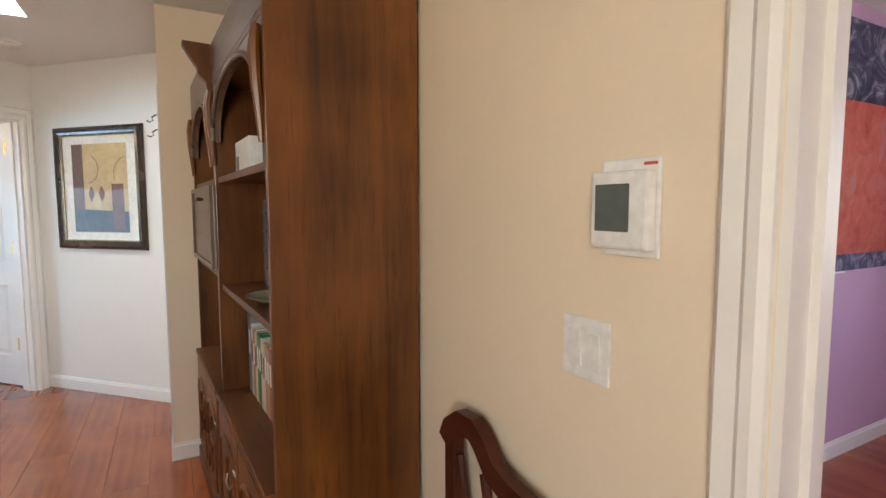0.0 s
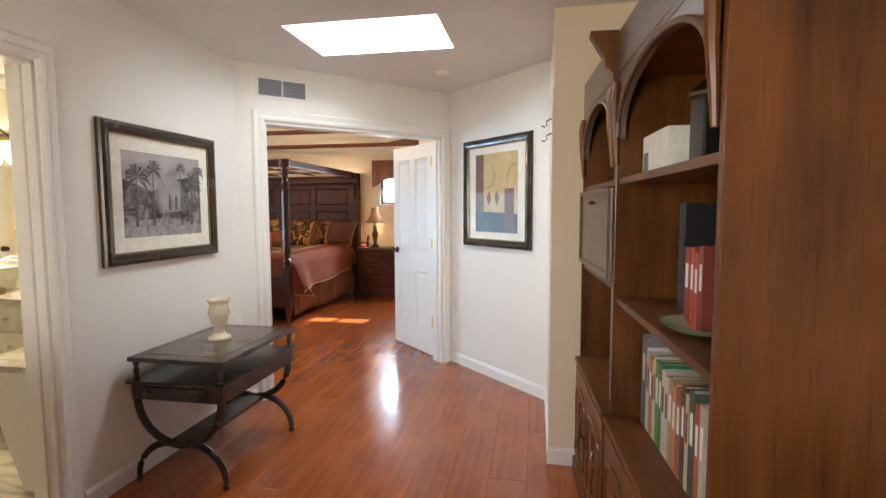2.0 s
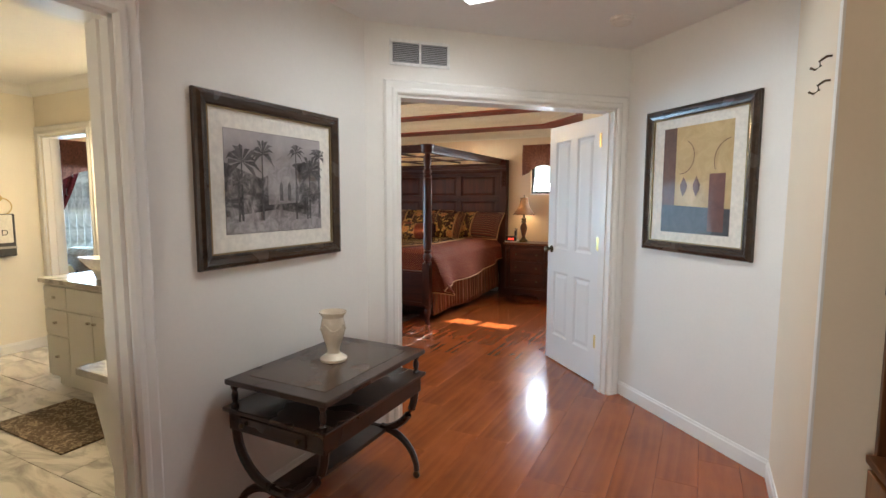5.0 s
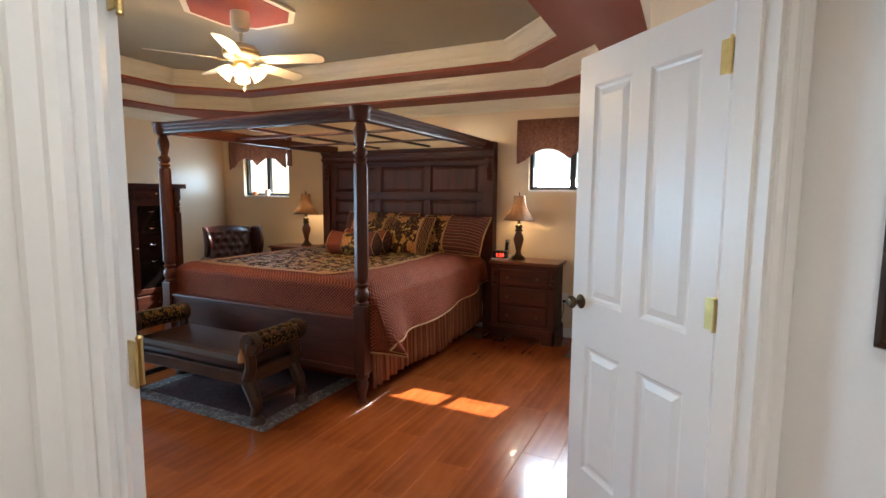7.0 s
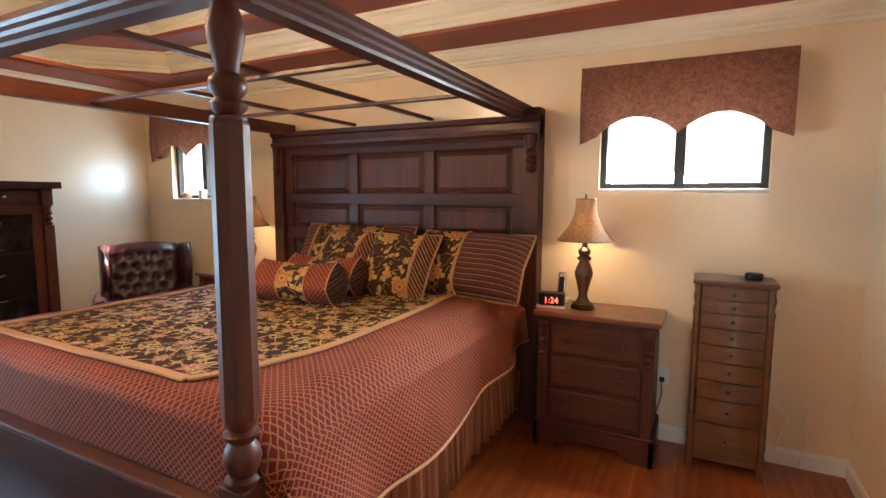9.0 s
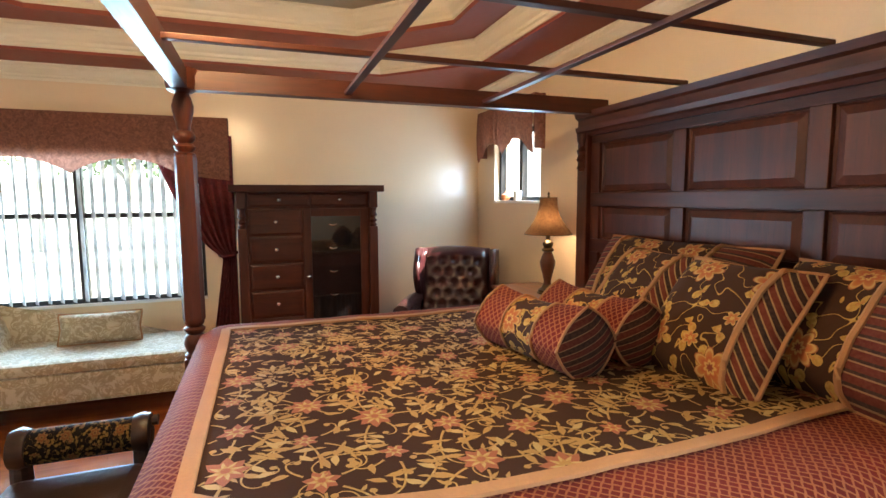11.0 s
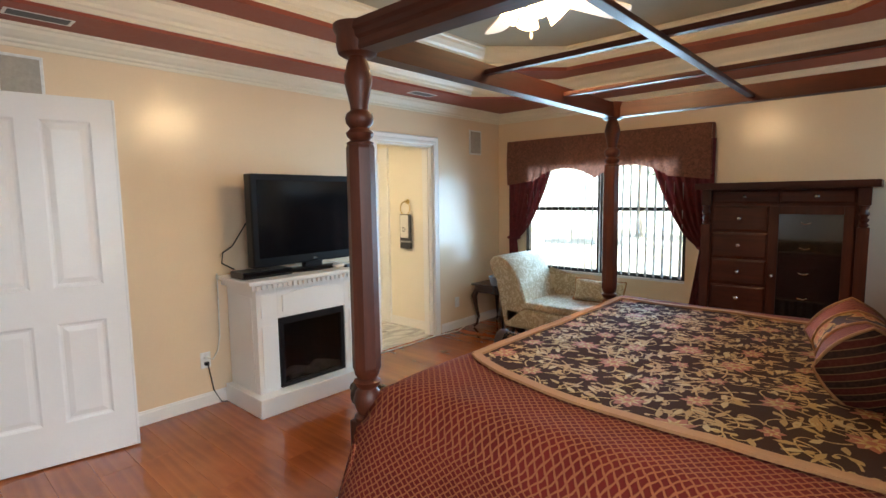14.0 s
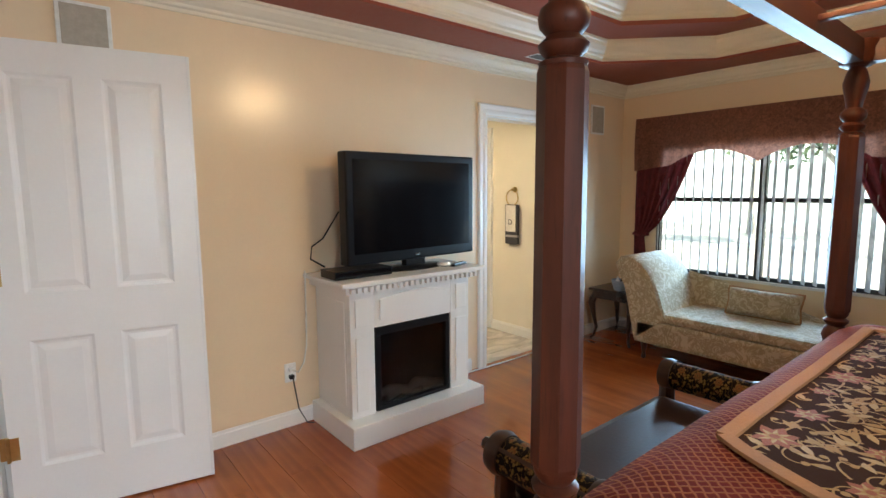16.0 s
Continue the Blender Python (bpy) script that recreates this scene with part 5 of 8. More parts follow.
def bed():
    b = thing("canopy_bed", "dark cherry four-poster bed with an open canopy and panelled headboard", "bed")
    lower, mid, upper = post_profile(1.955)
    for x in (PX0, PX1):
        part("post_foot", lathe(lower, 24, None, (x, PY0, 0)), M["cherry"], b, "", True)
        part("post_block", blk(x - 0.046, x + 0.046, PY0 - 0.046, PY0 + 0.046, 0.22, 0.70, 0.006), M["cherry"], b)
        part("post_ring", lathe(mid, 24, None, (x, PY0, 0)), M["cherry"], b, "", True)
        part("post_shaft", lathe([(0.047, 0.88), (0.049, 0.89), (0.047, 1.63), (0.044, 1.64)], 8, None, (x, PY0, 0)), M["cherry"], b)
        part("post_turning", lathe(upper, 24, None, (x, PY0, 0)), M["cherry"], b, "", True)
    # headboard
    hx0, hx1 = PX0 - 0.14, PX1 + 0.13
    for x in (hx0 + 0.05, hx1 - 0.05):
        part("head_post", blk(x - 0.05, x + 0.05, HBY - 0.03, HBY + 0.09, 0.0, 2.0, 0.006), M["cherry"], b)
        part("half_spindle", lathe([(0.02, 1.60), (0.034, 1.62), (0.022, 1.65), (0.036, 1.67), (0.024, 1.70), (0.036, 1.72), (0.02, 1.75), (0.034, 1.79), (0.036, 1.83)], 16, None, (x, HBY - 0.03, 0)), M["cherry"], b, "", True)
    part("headboard_field", blk(hx0 + 0.1, hx1 - 0.1, HBY + 0.02, HBY + 0.05, 0.3, 1.90), M["cherry_x"], b)
    w = (hx1 - hx0 - 0.2)
    rows_ = ((0.84, 1.11), (1.19, 1.39), (1.467, 1.765))
    for z0, z1 in ((0.76, 0.84), (1.11, 1.19), (1.39, 1.467), (1.765, 1.90)):
        part("headboard_rail", blk(hx0 + 0.1, hx1 - 0.1, HBY, HBY + 0.03, z0, z1, 0.004), M["cherry_x"], b)
    sw = 0.08
    pw = (w - 4 * sw) / 3
    for k in range(4):
        xs = hx0 + 0.1 + k * (pw + sw)
        for z0, z1 in rows_:
            part("headboard_stile", blk(xs, xs + sw, HBY, HBY + 0.03, z0, z1, 0.004), M["cherry"], b)
    for k in range(3):
        x0 = hx0 + 0.1 + sw + k * (pw + sw)
        for z0, z1 in rows_:
            bm = bmesh.new()
            loops = []
            for inset, dy in ((0.0, 0.028), (0.006, 0.014), (0.014, 0.020), (0.045, 0.008), (0.05, 0.008)):
                loops.append([bm.verts.new((xx, HBY + dy, zz)) for xx, zz in ((x0 + inset, z0 + inset), (x0 + pw - inset, z0 + inset), (x0 + pw - inset, z1 - inset), (x0 + inset, z1 - inset))])
            for p, q in zip(loops, loops[1:]):
                for i in range(4):
                    bm.faces.new((p[i], p[(i + 1) % 4], q[(i + 1) % 4], q[i]))
            bm.faces.new(loops[-1])
            part("headboard_panel", bm, M["cherry"], b)
    part("headboard_cornice", sweep([(hx0 + 0.0, HBY, 1.81), (hx1, HBY, 1.81)], [(0, 0), (0.02, 0), (0.03, 0.02), (0.045, 0.03), (0.05, 0.055), (0.03, 0.06), (0.03, 0.10), (0.05, 0.11), (0.06, 0.14), (-0.06, 0.14), (-0.06, 0)]), M["cherry_x"], b)
    # canopy frame
    sec = [(-0.035, 0.0), (0.030, 0.0), (0.034, 0.012), (0.034, 0.03), (0.042, 0.04), (0.042, 0.055), (0.050, 0.065), (0.050, 0.085), (-0.035, 0.085)]
    zc = 1.93
    pts = [(PX0 - 0.005, HBY + 0.06, zc), (PX0 - 0.005, PY0 - 0.005, zc), (PX1 + 0.005, PY0 - 0.005, zc), (PX1 + 0.005, HBY + 0.06, zc)]
    for i, (p, q) in enumerate(zip(pts, pts[1:])):
        part("canopy_rail", sweep([p, q], [(s, h) for s, h in sec]), M["cherry_x" if i == 1 else "cherry_y"], b)
    for x in (PX0, PX1):
        part("canopy_corner", lathe([(0.045, 1.92), (0.062, 1.93), (0.068, 1.955), (0.066, 1.985), (0.076, 2.005), (0.076, 2.019), (0.02, 2.021)], 24, None, (x, PY0, 0)), M["cherry"], b, "", True)
    for k in (1, 2):
        x = PX0 + (PX1 - PX0) * k / 3
        part("canopy_slat", blk(x - 0.017, x + 0.017, PY0, HBY + 0.02, 1.967, 1.987, 0.003), M["cherry_y"], b)
        y = PY0 + (HBY - PY0) * k / 3
        part("canopy_slat", blk(PX0, PX1, y - 0.017, y + 0.017, 1.949, 1.967, 0.003), M["cherry_x"], b)
    # footboard and rails
    part("footboard", blk(PX0 + 0.04, PX1 - 0.04, PY0 - 0.02, PY0 + 0.02, 0.24, 0.58, 0.005), M["cherry_x"], b)
    part("footboard_cap", blk(PX0 + 0.04, PX1 - 0.04, PY0 - 0.032, PY0 + 0.032, 0.58, 0.605, 0.008), M["cherry_x"], b)
    part("footboard_base", blk(PX0 + 0.04, PX1 - 0.04, PY0 - 0.032, PY0 + 0.028, 0.20, 0.25, 0.008), M["cherry_x"], b)
    for x in (PX0, PX1):
        part("side_rail", blk(x - 0.018, x + 0.018, PY0 + 0.04, HBY, 0.27, 0.42, 0.004), M["cherry_y"], b)
    part("box_spring", blk(PX0 + 0.05, PX1 - 0.05, PY0 + 0.05, HBY - 0.03, 0.34, 0.62, 0.02), M["sheet"], b)
    part("mattress", blk(PX0 + 0.03, PX1 - 0.01, PY0 + 0.06, HBY - 0.03, 0.62, BED_TOP - 0.015, 0.06), M["sheet"], b, "white mattress")
    return b


bed()


def bed_skirt():
    s = thing("bed_skirt", "pleated striped brown and rust bed skirt", "bed skirt")
    for side in (1, -1):
        x = PX1 + 0.03 if side > 0 else PX0 - 0.03
        y0, y1 = PY0 + 0.06, HBY - 0.05
        def fn(u, v):
            y = y0 + (y1 - y0) * u
            amp = 0.004 + 0.016 * (1 - v)
            wx = amp * math.sin(u * 150 + 2 * math.sin(u * 23)) + 0.01 * math.sin(u * 17) * (1 - v)
            low = 0.09 + 0.02 * math.sin(u * 9)
            return (x + side * (wx + 0.012 * (1 - v)), y, low + (0.56 - low) * v), (u * (y1 - y0), v * 0.4)
        sheet("skirt_side", fn, 320, 6, M["skirt"], s, thick=0.003)


bed_skirt()
FX0, FX1, FY0, FY1 = -4.63, -3.11, 5.905, HBY - 0.03     # floral field on top


def field_edge(y):
    """East edge of the floral field, drawn in towards the foot corner."""
    return FX1 - 0.18 * math.exp(-(y - FY0) / 0.22) - 0.05 * max(0.0, (y - 7.0) / 0.9)


def cover_height(x, y):
    """Top of the padded spread: softly domed, with rolls and dents."""
    ex = min(x - (PX0 - 0.02), (PX1 + 0.03) - x)
    ey = y - (PY0 + 0.03)
    r = 0.10
    z = BED_TOP + 0.012
    for e in (ex, ey):
        if e < r:
            q = max(0.0, min(1.0, 1 - e / r))
            z -= r * (1 - math.sqrt(max(0.0, 1 - q * q))) * 0.9
    z += 0.010 * noise.noise(Vector((x * 2.2, y * 2.2, 0.3))) + 0.004 * noise.noise(Vector((x * 7, y * 7, 2.0)))
    return z


def embroidery(centre):
    """Gold vines, leaves and rust flowers worked on the centre panel in staggered repeats."""
    rng_ = random.Random(12)
    cloth = {k: bmesh.new() for k in ("gold", "rust", "straw")}

    def shape(kind, pts, lift):
        if all(FX0 + 0.022 < x < field_edge(y) - 0.022 and FY0 + 0.022 < y < FY1 for x, y in pts):
            cloth[kind].faces.new([cloth[kind].verts.new((x, y, cover_height(x, y) + 0.0068 + lift)) for x, y in pts])

    def blade(kind, cx, cy, a, length, width, lift, hook=0.0):
        """A pointed leaf or petal from (cx, cy) towards angle a, its tip drawn aside by hook."""
        ca, sa = math.cos(a), math.sin(a)
        side = ((0.0, 0.10), (0.28, 0.85), (0.52, 1.0), (0.78, 0.55), (1.0, 0.0))
        loc = [(f, w) for f, w in side] + [(f, -w * 0.9) for f, w in side[-2:0:-1]] + [(0.0, -0.10)]
        shape(kind, [(cx + ca * f * length - sa * (w * width / 2 + hook * f * f * length), cy + sa * f * length + ca * (w * width / 2 + hook * f * f * length)) for f, w in loc], lift)

    def flower(cx, cy, r, petals, spin):
        for k in range(petals):
            a = spin + 2 * math.pi * k / petals
            blade("rust", cx, cy, a, r * rng_.uniform(0.9, 1.1), r * 0.62, 0.0004, 0.1)
        for k in range(petals):
            a = spin + 2 * math.pi * (k + 0.5) / petals
            blade("straw", cx, cy, a, r * 0.72, r * 0.20, 0.0008, -0.1)
            blade("gold", cx, cy, a + 0.4, r * 0.42, r * 0.20, 0.0012, 0.15)
        shape("rust", [(cx + r * 0.20 * math.cos(0.785 * k), cy + r * 0.20 * math.sin(0.785 * k)) for k in range(8)], 0.0016)

    def vine(x, y, a, length, bend, leaves):
        """A curling stem that winds up into a scroll, with leaves on both sides."""
        n = 26
        last = None
        for i in range(n + 1):
            f = i / n
            w = 0.0034 * (1 - 0.5 * f)
            l, r_ = (x - w * math.sin(a), y + w * math.cos(a)), (x + w * math.sin(a), y - w * math.cos(a))
            if last:
                shape("gold" if i % 9 else "straw", [last[0], last[1], r_, l], 0.0)
            last = (l, r_)
            if leaves and i in (6, 11, 15):
                sd = 1 if i % 2 else -1
                blade("gold" if i != 11 else "straw", x, y, a + sd * 0.9, 0.046, 0.022, 0.0003, sd * 0.35)
                blade("gold", x, y, a - sd * 1.3, 0.026, 0.012, 0.0003, -sd * 0.5)
            x, y = x + math.cos(a) * length / n, y + math.sin(a) * length / n
            a += bend * (0.03 + 0.42 * f ** 3)
        shape("gold", [(x + 0.009 * math.cos(0.9 * k), y + 0.009 * math.sin(0.9 * k)) for k in range(7)], 0.0003)

    step = 0.205
    for row in range(12):
        for col in range(10):
            cx = FX0 + 0.05 + step * (col + 0.5 * (row % 2)) + rng_.uniform(-0.02, 0.02)
            cy = FY0 + 0.07 + step * 0.88 * row + rng_.uniform(-0.02, 0.02)
            spin = rng_.uniform(0, 6.28)
            big = (col + 2 * row) % 3
            flower(cx, cy, (0.056, 0.034, 0.044)[big], (8, 6, 7)[big], spin)
            for k in range(3):
                a = spin + 2.094 * k + rng_.uniform(-0.25, 0.25)
                d = 1 if (k + row) % 2 else -1
                vine(cx + 0.05 * math.cos(a), cy + 0.05 * math.sin(a), a, rng_.uniform(0.17, 0.23), d, True)
                vine(cx + 0.045 * math.cos(a + 1), cy + 0.045 * math.sin(a + 1), a + 1, 0.10, -d * 1.15, False)
            for k in range(3):
                a = spin + 1.0 + 2.094 * k
                blade("gold" if k else "straw", cx + 0.075 * math.cos(a), cy + 0.075 * math.sin(a), a + 0.5, 0.042, 0.021, 0.0005, 0.4)
    for kind, bm in cloth.items():
        ob = part("embroidery", bm, M["thread_" + kind], centre, kind + " coloured embroidery thread")
        tagged(ob, kind="stuff")


def comforter():
    """The netted spread: it lies over the top and hangs at the foot and both sides, longer at the foot corners."""
    c = thing("bedspread", "terracotta netted bedspread with a floral brown centre and gold braid", "bedspread")
    hx0, hx1 = PX0 - 0.045, PX1 + 0.05
    drop_side, drop_foot = 0.38, 0.40

    # one sheet in cloth coordinates: s across, q along, folded down past the edges
    w_top, l_top = hx1 - hx0, HBY - 0.06 - (PY0 + 0.06)
    s0, s1, q0, q1 = -drop_side, w_top + drop_side, -drop_foot, l_top

    def place(s, q):
        over_s = -s if s < 0 else max(0.0, s - w_top)
        sign = -1 if s < 0 else 1
        over_q = max(0.0, -q)
        x = hx0 + min(max(s, 0), w_top)
        y = PY0 + 0.06 + max(q, 0)
        z = cover_height(x, max(y, PY0 + 0.03))
        corner = min(over_s, over_q)
        if over_s > 0:
            wav = math.sin(q * 9.0 + 1.3 * math.sin(q * 3.1))
            x += sign * (0.02 + 0.030 * wav * over_s / drop_side + over_s * (0.20 * (1 - 0.75 * max(0.0, q) / l_top) + 0.16 * math.exp(-max(0.0, q) / 0.3)))
            head = max(0.0, (q - l_top * 0.6) / (l_top * 0.4))
            z -= over_s * (0.86 - 0.30 * head)
        if over_q > 0:
            wav = math.sin(s * 8.0 + 1.1 * math.sin(s * 2.7))
            y -= 0.030 + 0.008 * wav * over_q / drop_foot
            z -= over_q * 0.92
        if corner > 0:
            # the corner gathers into a cone inside the post
            z += corner * 0.78
            x += sign * corner * 0.10
            y += corner * 0.30
        return x, y, max(z, 0.30)

    def fn(u, v):
        s, q = s0 + (s1 - s0) * u, q0 + (q1 - q0) * v
        return place(s, q), (s, q)

    sheet("netted_cloth", fn, 110, 84, M["net"], c, thick=0.012)

    def fl(u, v):
        y = FY0 + (FY1 - FY0) * v
        x = FX0 + (field_edge(y) - FX0) * u
        return (x, y, cover_height(x, y) + 0.006), (x, y)

    centre = sheet("floral_centre", fl, 60, 60, M["floral_ground"], c, "dark brown centre panel with gold and rust embroidery", 0.004)
    embroidery(centre)
    for name, a, b in (("braid", (FX0, FY0), (FX1, FY0)), ("braid", (FX0, FY0), (FX0, FY1)), ("braid", (FX1, FY0), (FX1, FY1))):
        pts = []
        for i in range(41):
            x, y = a[0] + (b[0] - a[0]) * i / 40, a[1] + (b[1] - a[1]) * i / 40
            if a[0] == FX1:
                x = field_edge(y)
            elif b[0] == FX1:
                x = a[0] + (field_edge(FY0) - a[0]) * i / 40
            pts.append((x, y, cover_height(x, y) + 0.010))
        part(name, sweep(pts, [(-0.020, -0.004), (0.020, -0.004), (0.018, 0.004), (-0.018, 0.004)]), M["trimcloth"], c, "", True)
    hem = []
    for i in range(81):
        hem.append(place(s1, q0 + (q1 - q0) * i / 80))
    part("hem_braid", tube(hem, 0.008, 6), M["trimcloth"], c, "", True)
    part("hem_braid", tube([place(s0, q0 + (q1 - q0) * i / 80) for i in range(81)], 0.008, 6), M["trimcloth"], c, "", True)
    part("hem_braid", tube([place(s0 + (s1 - s0) * i / 120, q0) for i in range(121)], 0.008, 6), M["trimcloth"], c, "", True)


comforter()


def pillow(name, w, h, d, m, mats, label, fringe=True):
    """A stuffed cushion in its local x-z plane. mats: (from, to, material) bands across its width."""
    p = tagged(thing(name, label, "pillow"), group="pillows on the bed")
    p.matrix_basis = m

    def shape(a, b, side):
        ea, eb = max(0.0, 1 - abs(a) ** 3.2), max(0.0, 1 - abs(b) ** 3.2)
        puff = (ea * eb) ** 0.55
        pinch = 1 - 0.06 * (1 - abs(a)) * abs(b) ** 4
        pinch2 = 1 - 0.06 * (1 - abs(b)) * abs(a) ** 4
        wr = 0.012 * noise.noise(Vector((a * 3 + w, b * 3, side * 2.0)))
        return (a * w / 2 * pinch2, side * (d / 2 * puff + wr * puff), b * h / 2 * pinch + h / 2)

    for a0, a1, material, nm in mats:
        for side in (-1, 1):
            n = max(4, int(18 * (a1 - a0)))
            def fn(u, v):
                a, b = a0 + (a1 - a0) * u, -1 + 2 * v
                q = shape(a, b, side)
                return q, (a * w / 2, b * h / 2)
            sheet(nm, fn, n, 18, M[material], p, thick=0)
    for a0, a1, material, nm in mats[1:]:
        pts = [shape(a0, -1 + 2 * k / 16, -1) for k in range(17)]
        part("braid", tube([(x, y - 0.004, z) for x, y, z in pts], 0.010, 6), M["trimcloth"], p, "", True)
    rim = [shape(a, b, 1) for a, b in [(-1 + k / 8, -1) for k in range(17)] + [(1, -1 + k / 8) for k in range(1, 17)] + [(1 - k / 8, 1) for k in range(1, 17)] + [(-1, 1 - k / 8) for k in range(1, 17)]]
    part("piping", tube(rim, 0.008, 6), M["trimcloth"], p, "", True)
    return p


ZP = BED_TOP + 0.005
SHAM = ((-1, -0.55, "sham", "striped_end"), (-0.55, 0.35, "floral", "floral_middle"), (0.35, 1, "sham", "striped_end"))
pillow("sham_pillow", 0.80, 0.45, 0.25, pose(-3.12, HBY - 0.40, ZP, -34, 0, -6), ((-1, -0.02, "floral", "floral_side"), (-0.02, 1, "sham", "striped_side")), "king sham with floral and striped halves against the headboard")
pillow("sham_pillow", 0.92, 0.46, 0.24, pose(-4.04, HBY - 0.32, ZP, -32, 0, 3), ((-1, -0.62, "sham", "striped_side"), (-0.62, 0.55, "floral", "floral_middle"), (0.55, 1, "sham", "striped_side")), "king sham with a floral middle and striped ends")
pillow("square_cushion", 0.47, 0.46, 0.19, pose(-3.48, HBY - 0.62, ZP, -38, 0, 2), ((-1, 0.62, "floral", "floral_side"), (0.62, 1, "sham_d", "striped_side")), "square floral cushion with a diagonal striped edge")
pillow("square_cushion", 0.47, 0.45, 0.18, pose(-3.98, HBY - 0.52, ZP, -38, 0, -4), ((-1, -0.7, "sham_d", "striped_side"), (-0.7, 0.6, "floral", "floral_middle"), (0.6, 1, "sham_d", "striped_side")), "square floral cushion leaning on a striped sham")


def bolster(m, label, length=0.52, r=0.112):
    """A neck-roll cushion along its local x: floral middle, netted bands, flat striped ends with a square outline."""
    p = tagged(thing("neck_roll", label, "pillow"), group="pillows on the bed")
    p.matrix_basis = m

    def rim(th_, a):
        # round in the middle, squarer towards the ends
        k = min(1.0, abs(a) * 2.3)
        sq = 1 / max(abs(math.cos(th_ + 0.785)), abs(math.sin(th_ + 0.785)))
        return r * (1 + 0.42 * k * (sq - 1.15)) * (1 - 0.05 * math.cos(6.28 * a))

    for a0, a1, material, nm in ((-0.46, -0.17, "net", "netted_band"), (-0.17, 0.17, "floral", "floral_middle"), (0.17, 0.46, "net", "netted_band")):
        def fn(u, v):
            a = a0 + (a1 - a0) * u
            th_ = 2 * math.pi * v
            rr = rim(th_, a)
            return (a * length, rr * math.cos(th_), r + rr * math.sin(th_)), (a * length, v * 2 * math.pi * r)
        sheet(nm, fn, 10, 36, M[material], p, thick=0)
    for s in (-1, 1):
        def cap(u, v):
            th_ = 2 * math.pi * v
            rr = rim(th_, 0.46) * u
            return (s * (0.46 * length + 0.035 * (1 - u * u)), rr * math.cos(th_), r + rr * math.sin(th_)), (rr * math.cos(th_), rr * math.sin(th_))
        sheet("striped_end", cap, 8, 36, M["sham_end"], p, thick=0)
    for a in (-0.46, -0.17, 0.17, 0.46):
        ring = [(a * length, (rim(0.19635 * k, a) + 0.002) * math.cos(0.19635 * k), r + (rim(0.19635 * k, a) + 0.002) * math.sin(0.19635 * k)) for k in range(33)]
        part("braid", tube(ring, 0.005, 6), M["trimcloth"], p, "", True)
    return p


M["sham_end"] = stripes("cushion_end_stripes", ((0.44, (0.09, 0.012, 0.010)), (0.07, (0.24, 0.14, 0.07)), (0.42, (0.010, 0.008, 0.008)), (0.07, (0.24, 0.14, 0.07))), 24, 1, -0.35)
bolster(pose(-3.84, 7.02, ZP, 0, 0, 9), "neck roll with netted bands and striped ends lying across the bed")
bolster(pose(-3.87, 7.29, ZP, 0, 0, 4), "second neck roll tucked behind the first")

# ---- bedroom furniture ----
def drawer_front(parent, x0, x1, z0, z1, y, knobs, mat="cherry_x", proud=0.016, knob_mat="brass"):
    d = part("drawer", blk(x0, x1, y - proud, y, z0, z1, 0.004), M[mat], parent)
    bm = bmesh.new()
    i = 0.014
    loops = [[bm.verts.new((x, yy, z)) for x, z in ((x0 + k, z0 + k), (x1 - k, z0 + k), (x1 - k, z1 - k), (x0 + k, z1 - k))] for k, yy in ((0.004, y - proud - 0.0005), (i, y - proud - 0.004), (i + 0.006, y - proud - 0.004))]
    for p, q in zip(loops, loops[1:]):
        for k in range(4):
            bm.faces.new((p[k], p[(k + 1) % 4], q[(k + 1) % 4], q[k]))
    bm.faces.new(loops[-1])
    part("raised_field", bm, M[mat], d)
    for kx in knobs:
        part("knob", moved(lathe([(0.006, 0), (0.006, 0.008), (0.014, 0.014), (0.015, 0.020), (0.010, 0.026), (0.002, 0.028)], 14), pose(kx, y - proud - 0.004, (z0 + z1) / 2, 90)), M[knob_mat], d, "", True)
    return d


M["knob_wood"] = M["bronze"]
M["stand_top"] = wood("nightstand_top_wood", (0.11, 0.032, 0.014), (0.24, 0.080, 0.034), "X", 0.3, 0.35)


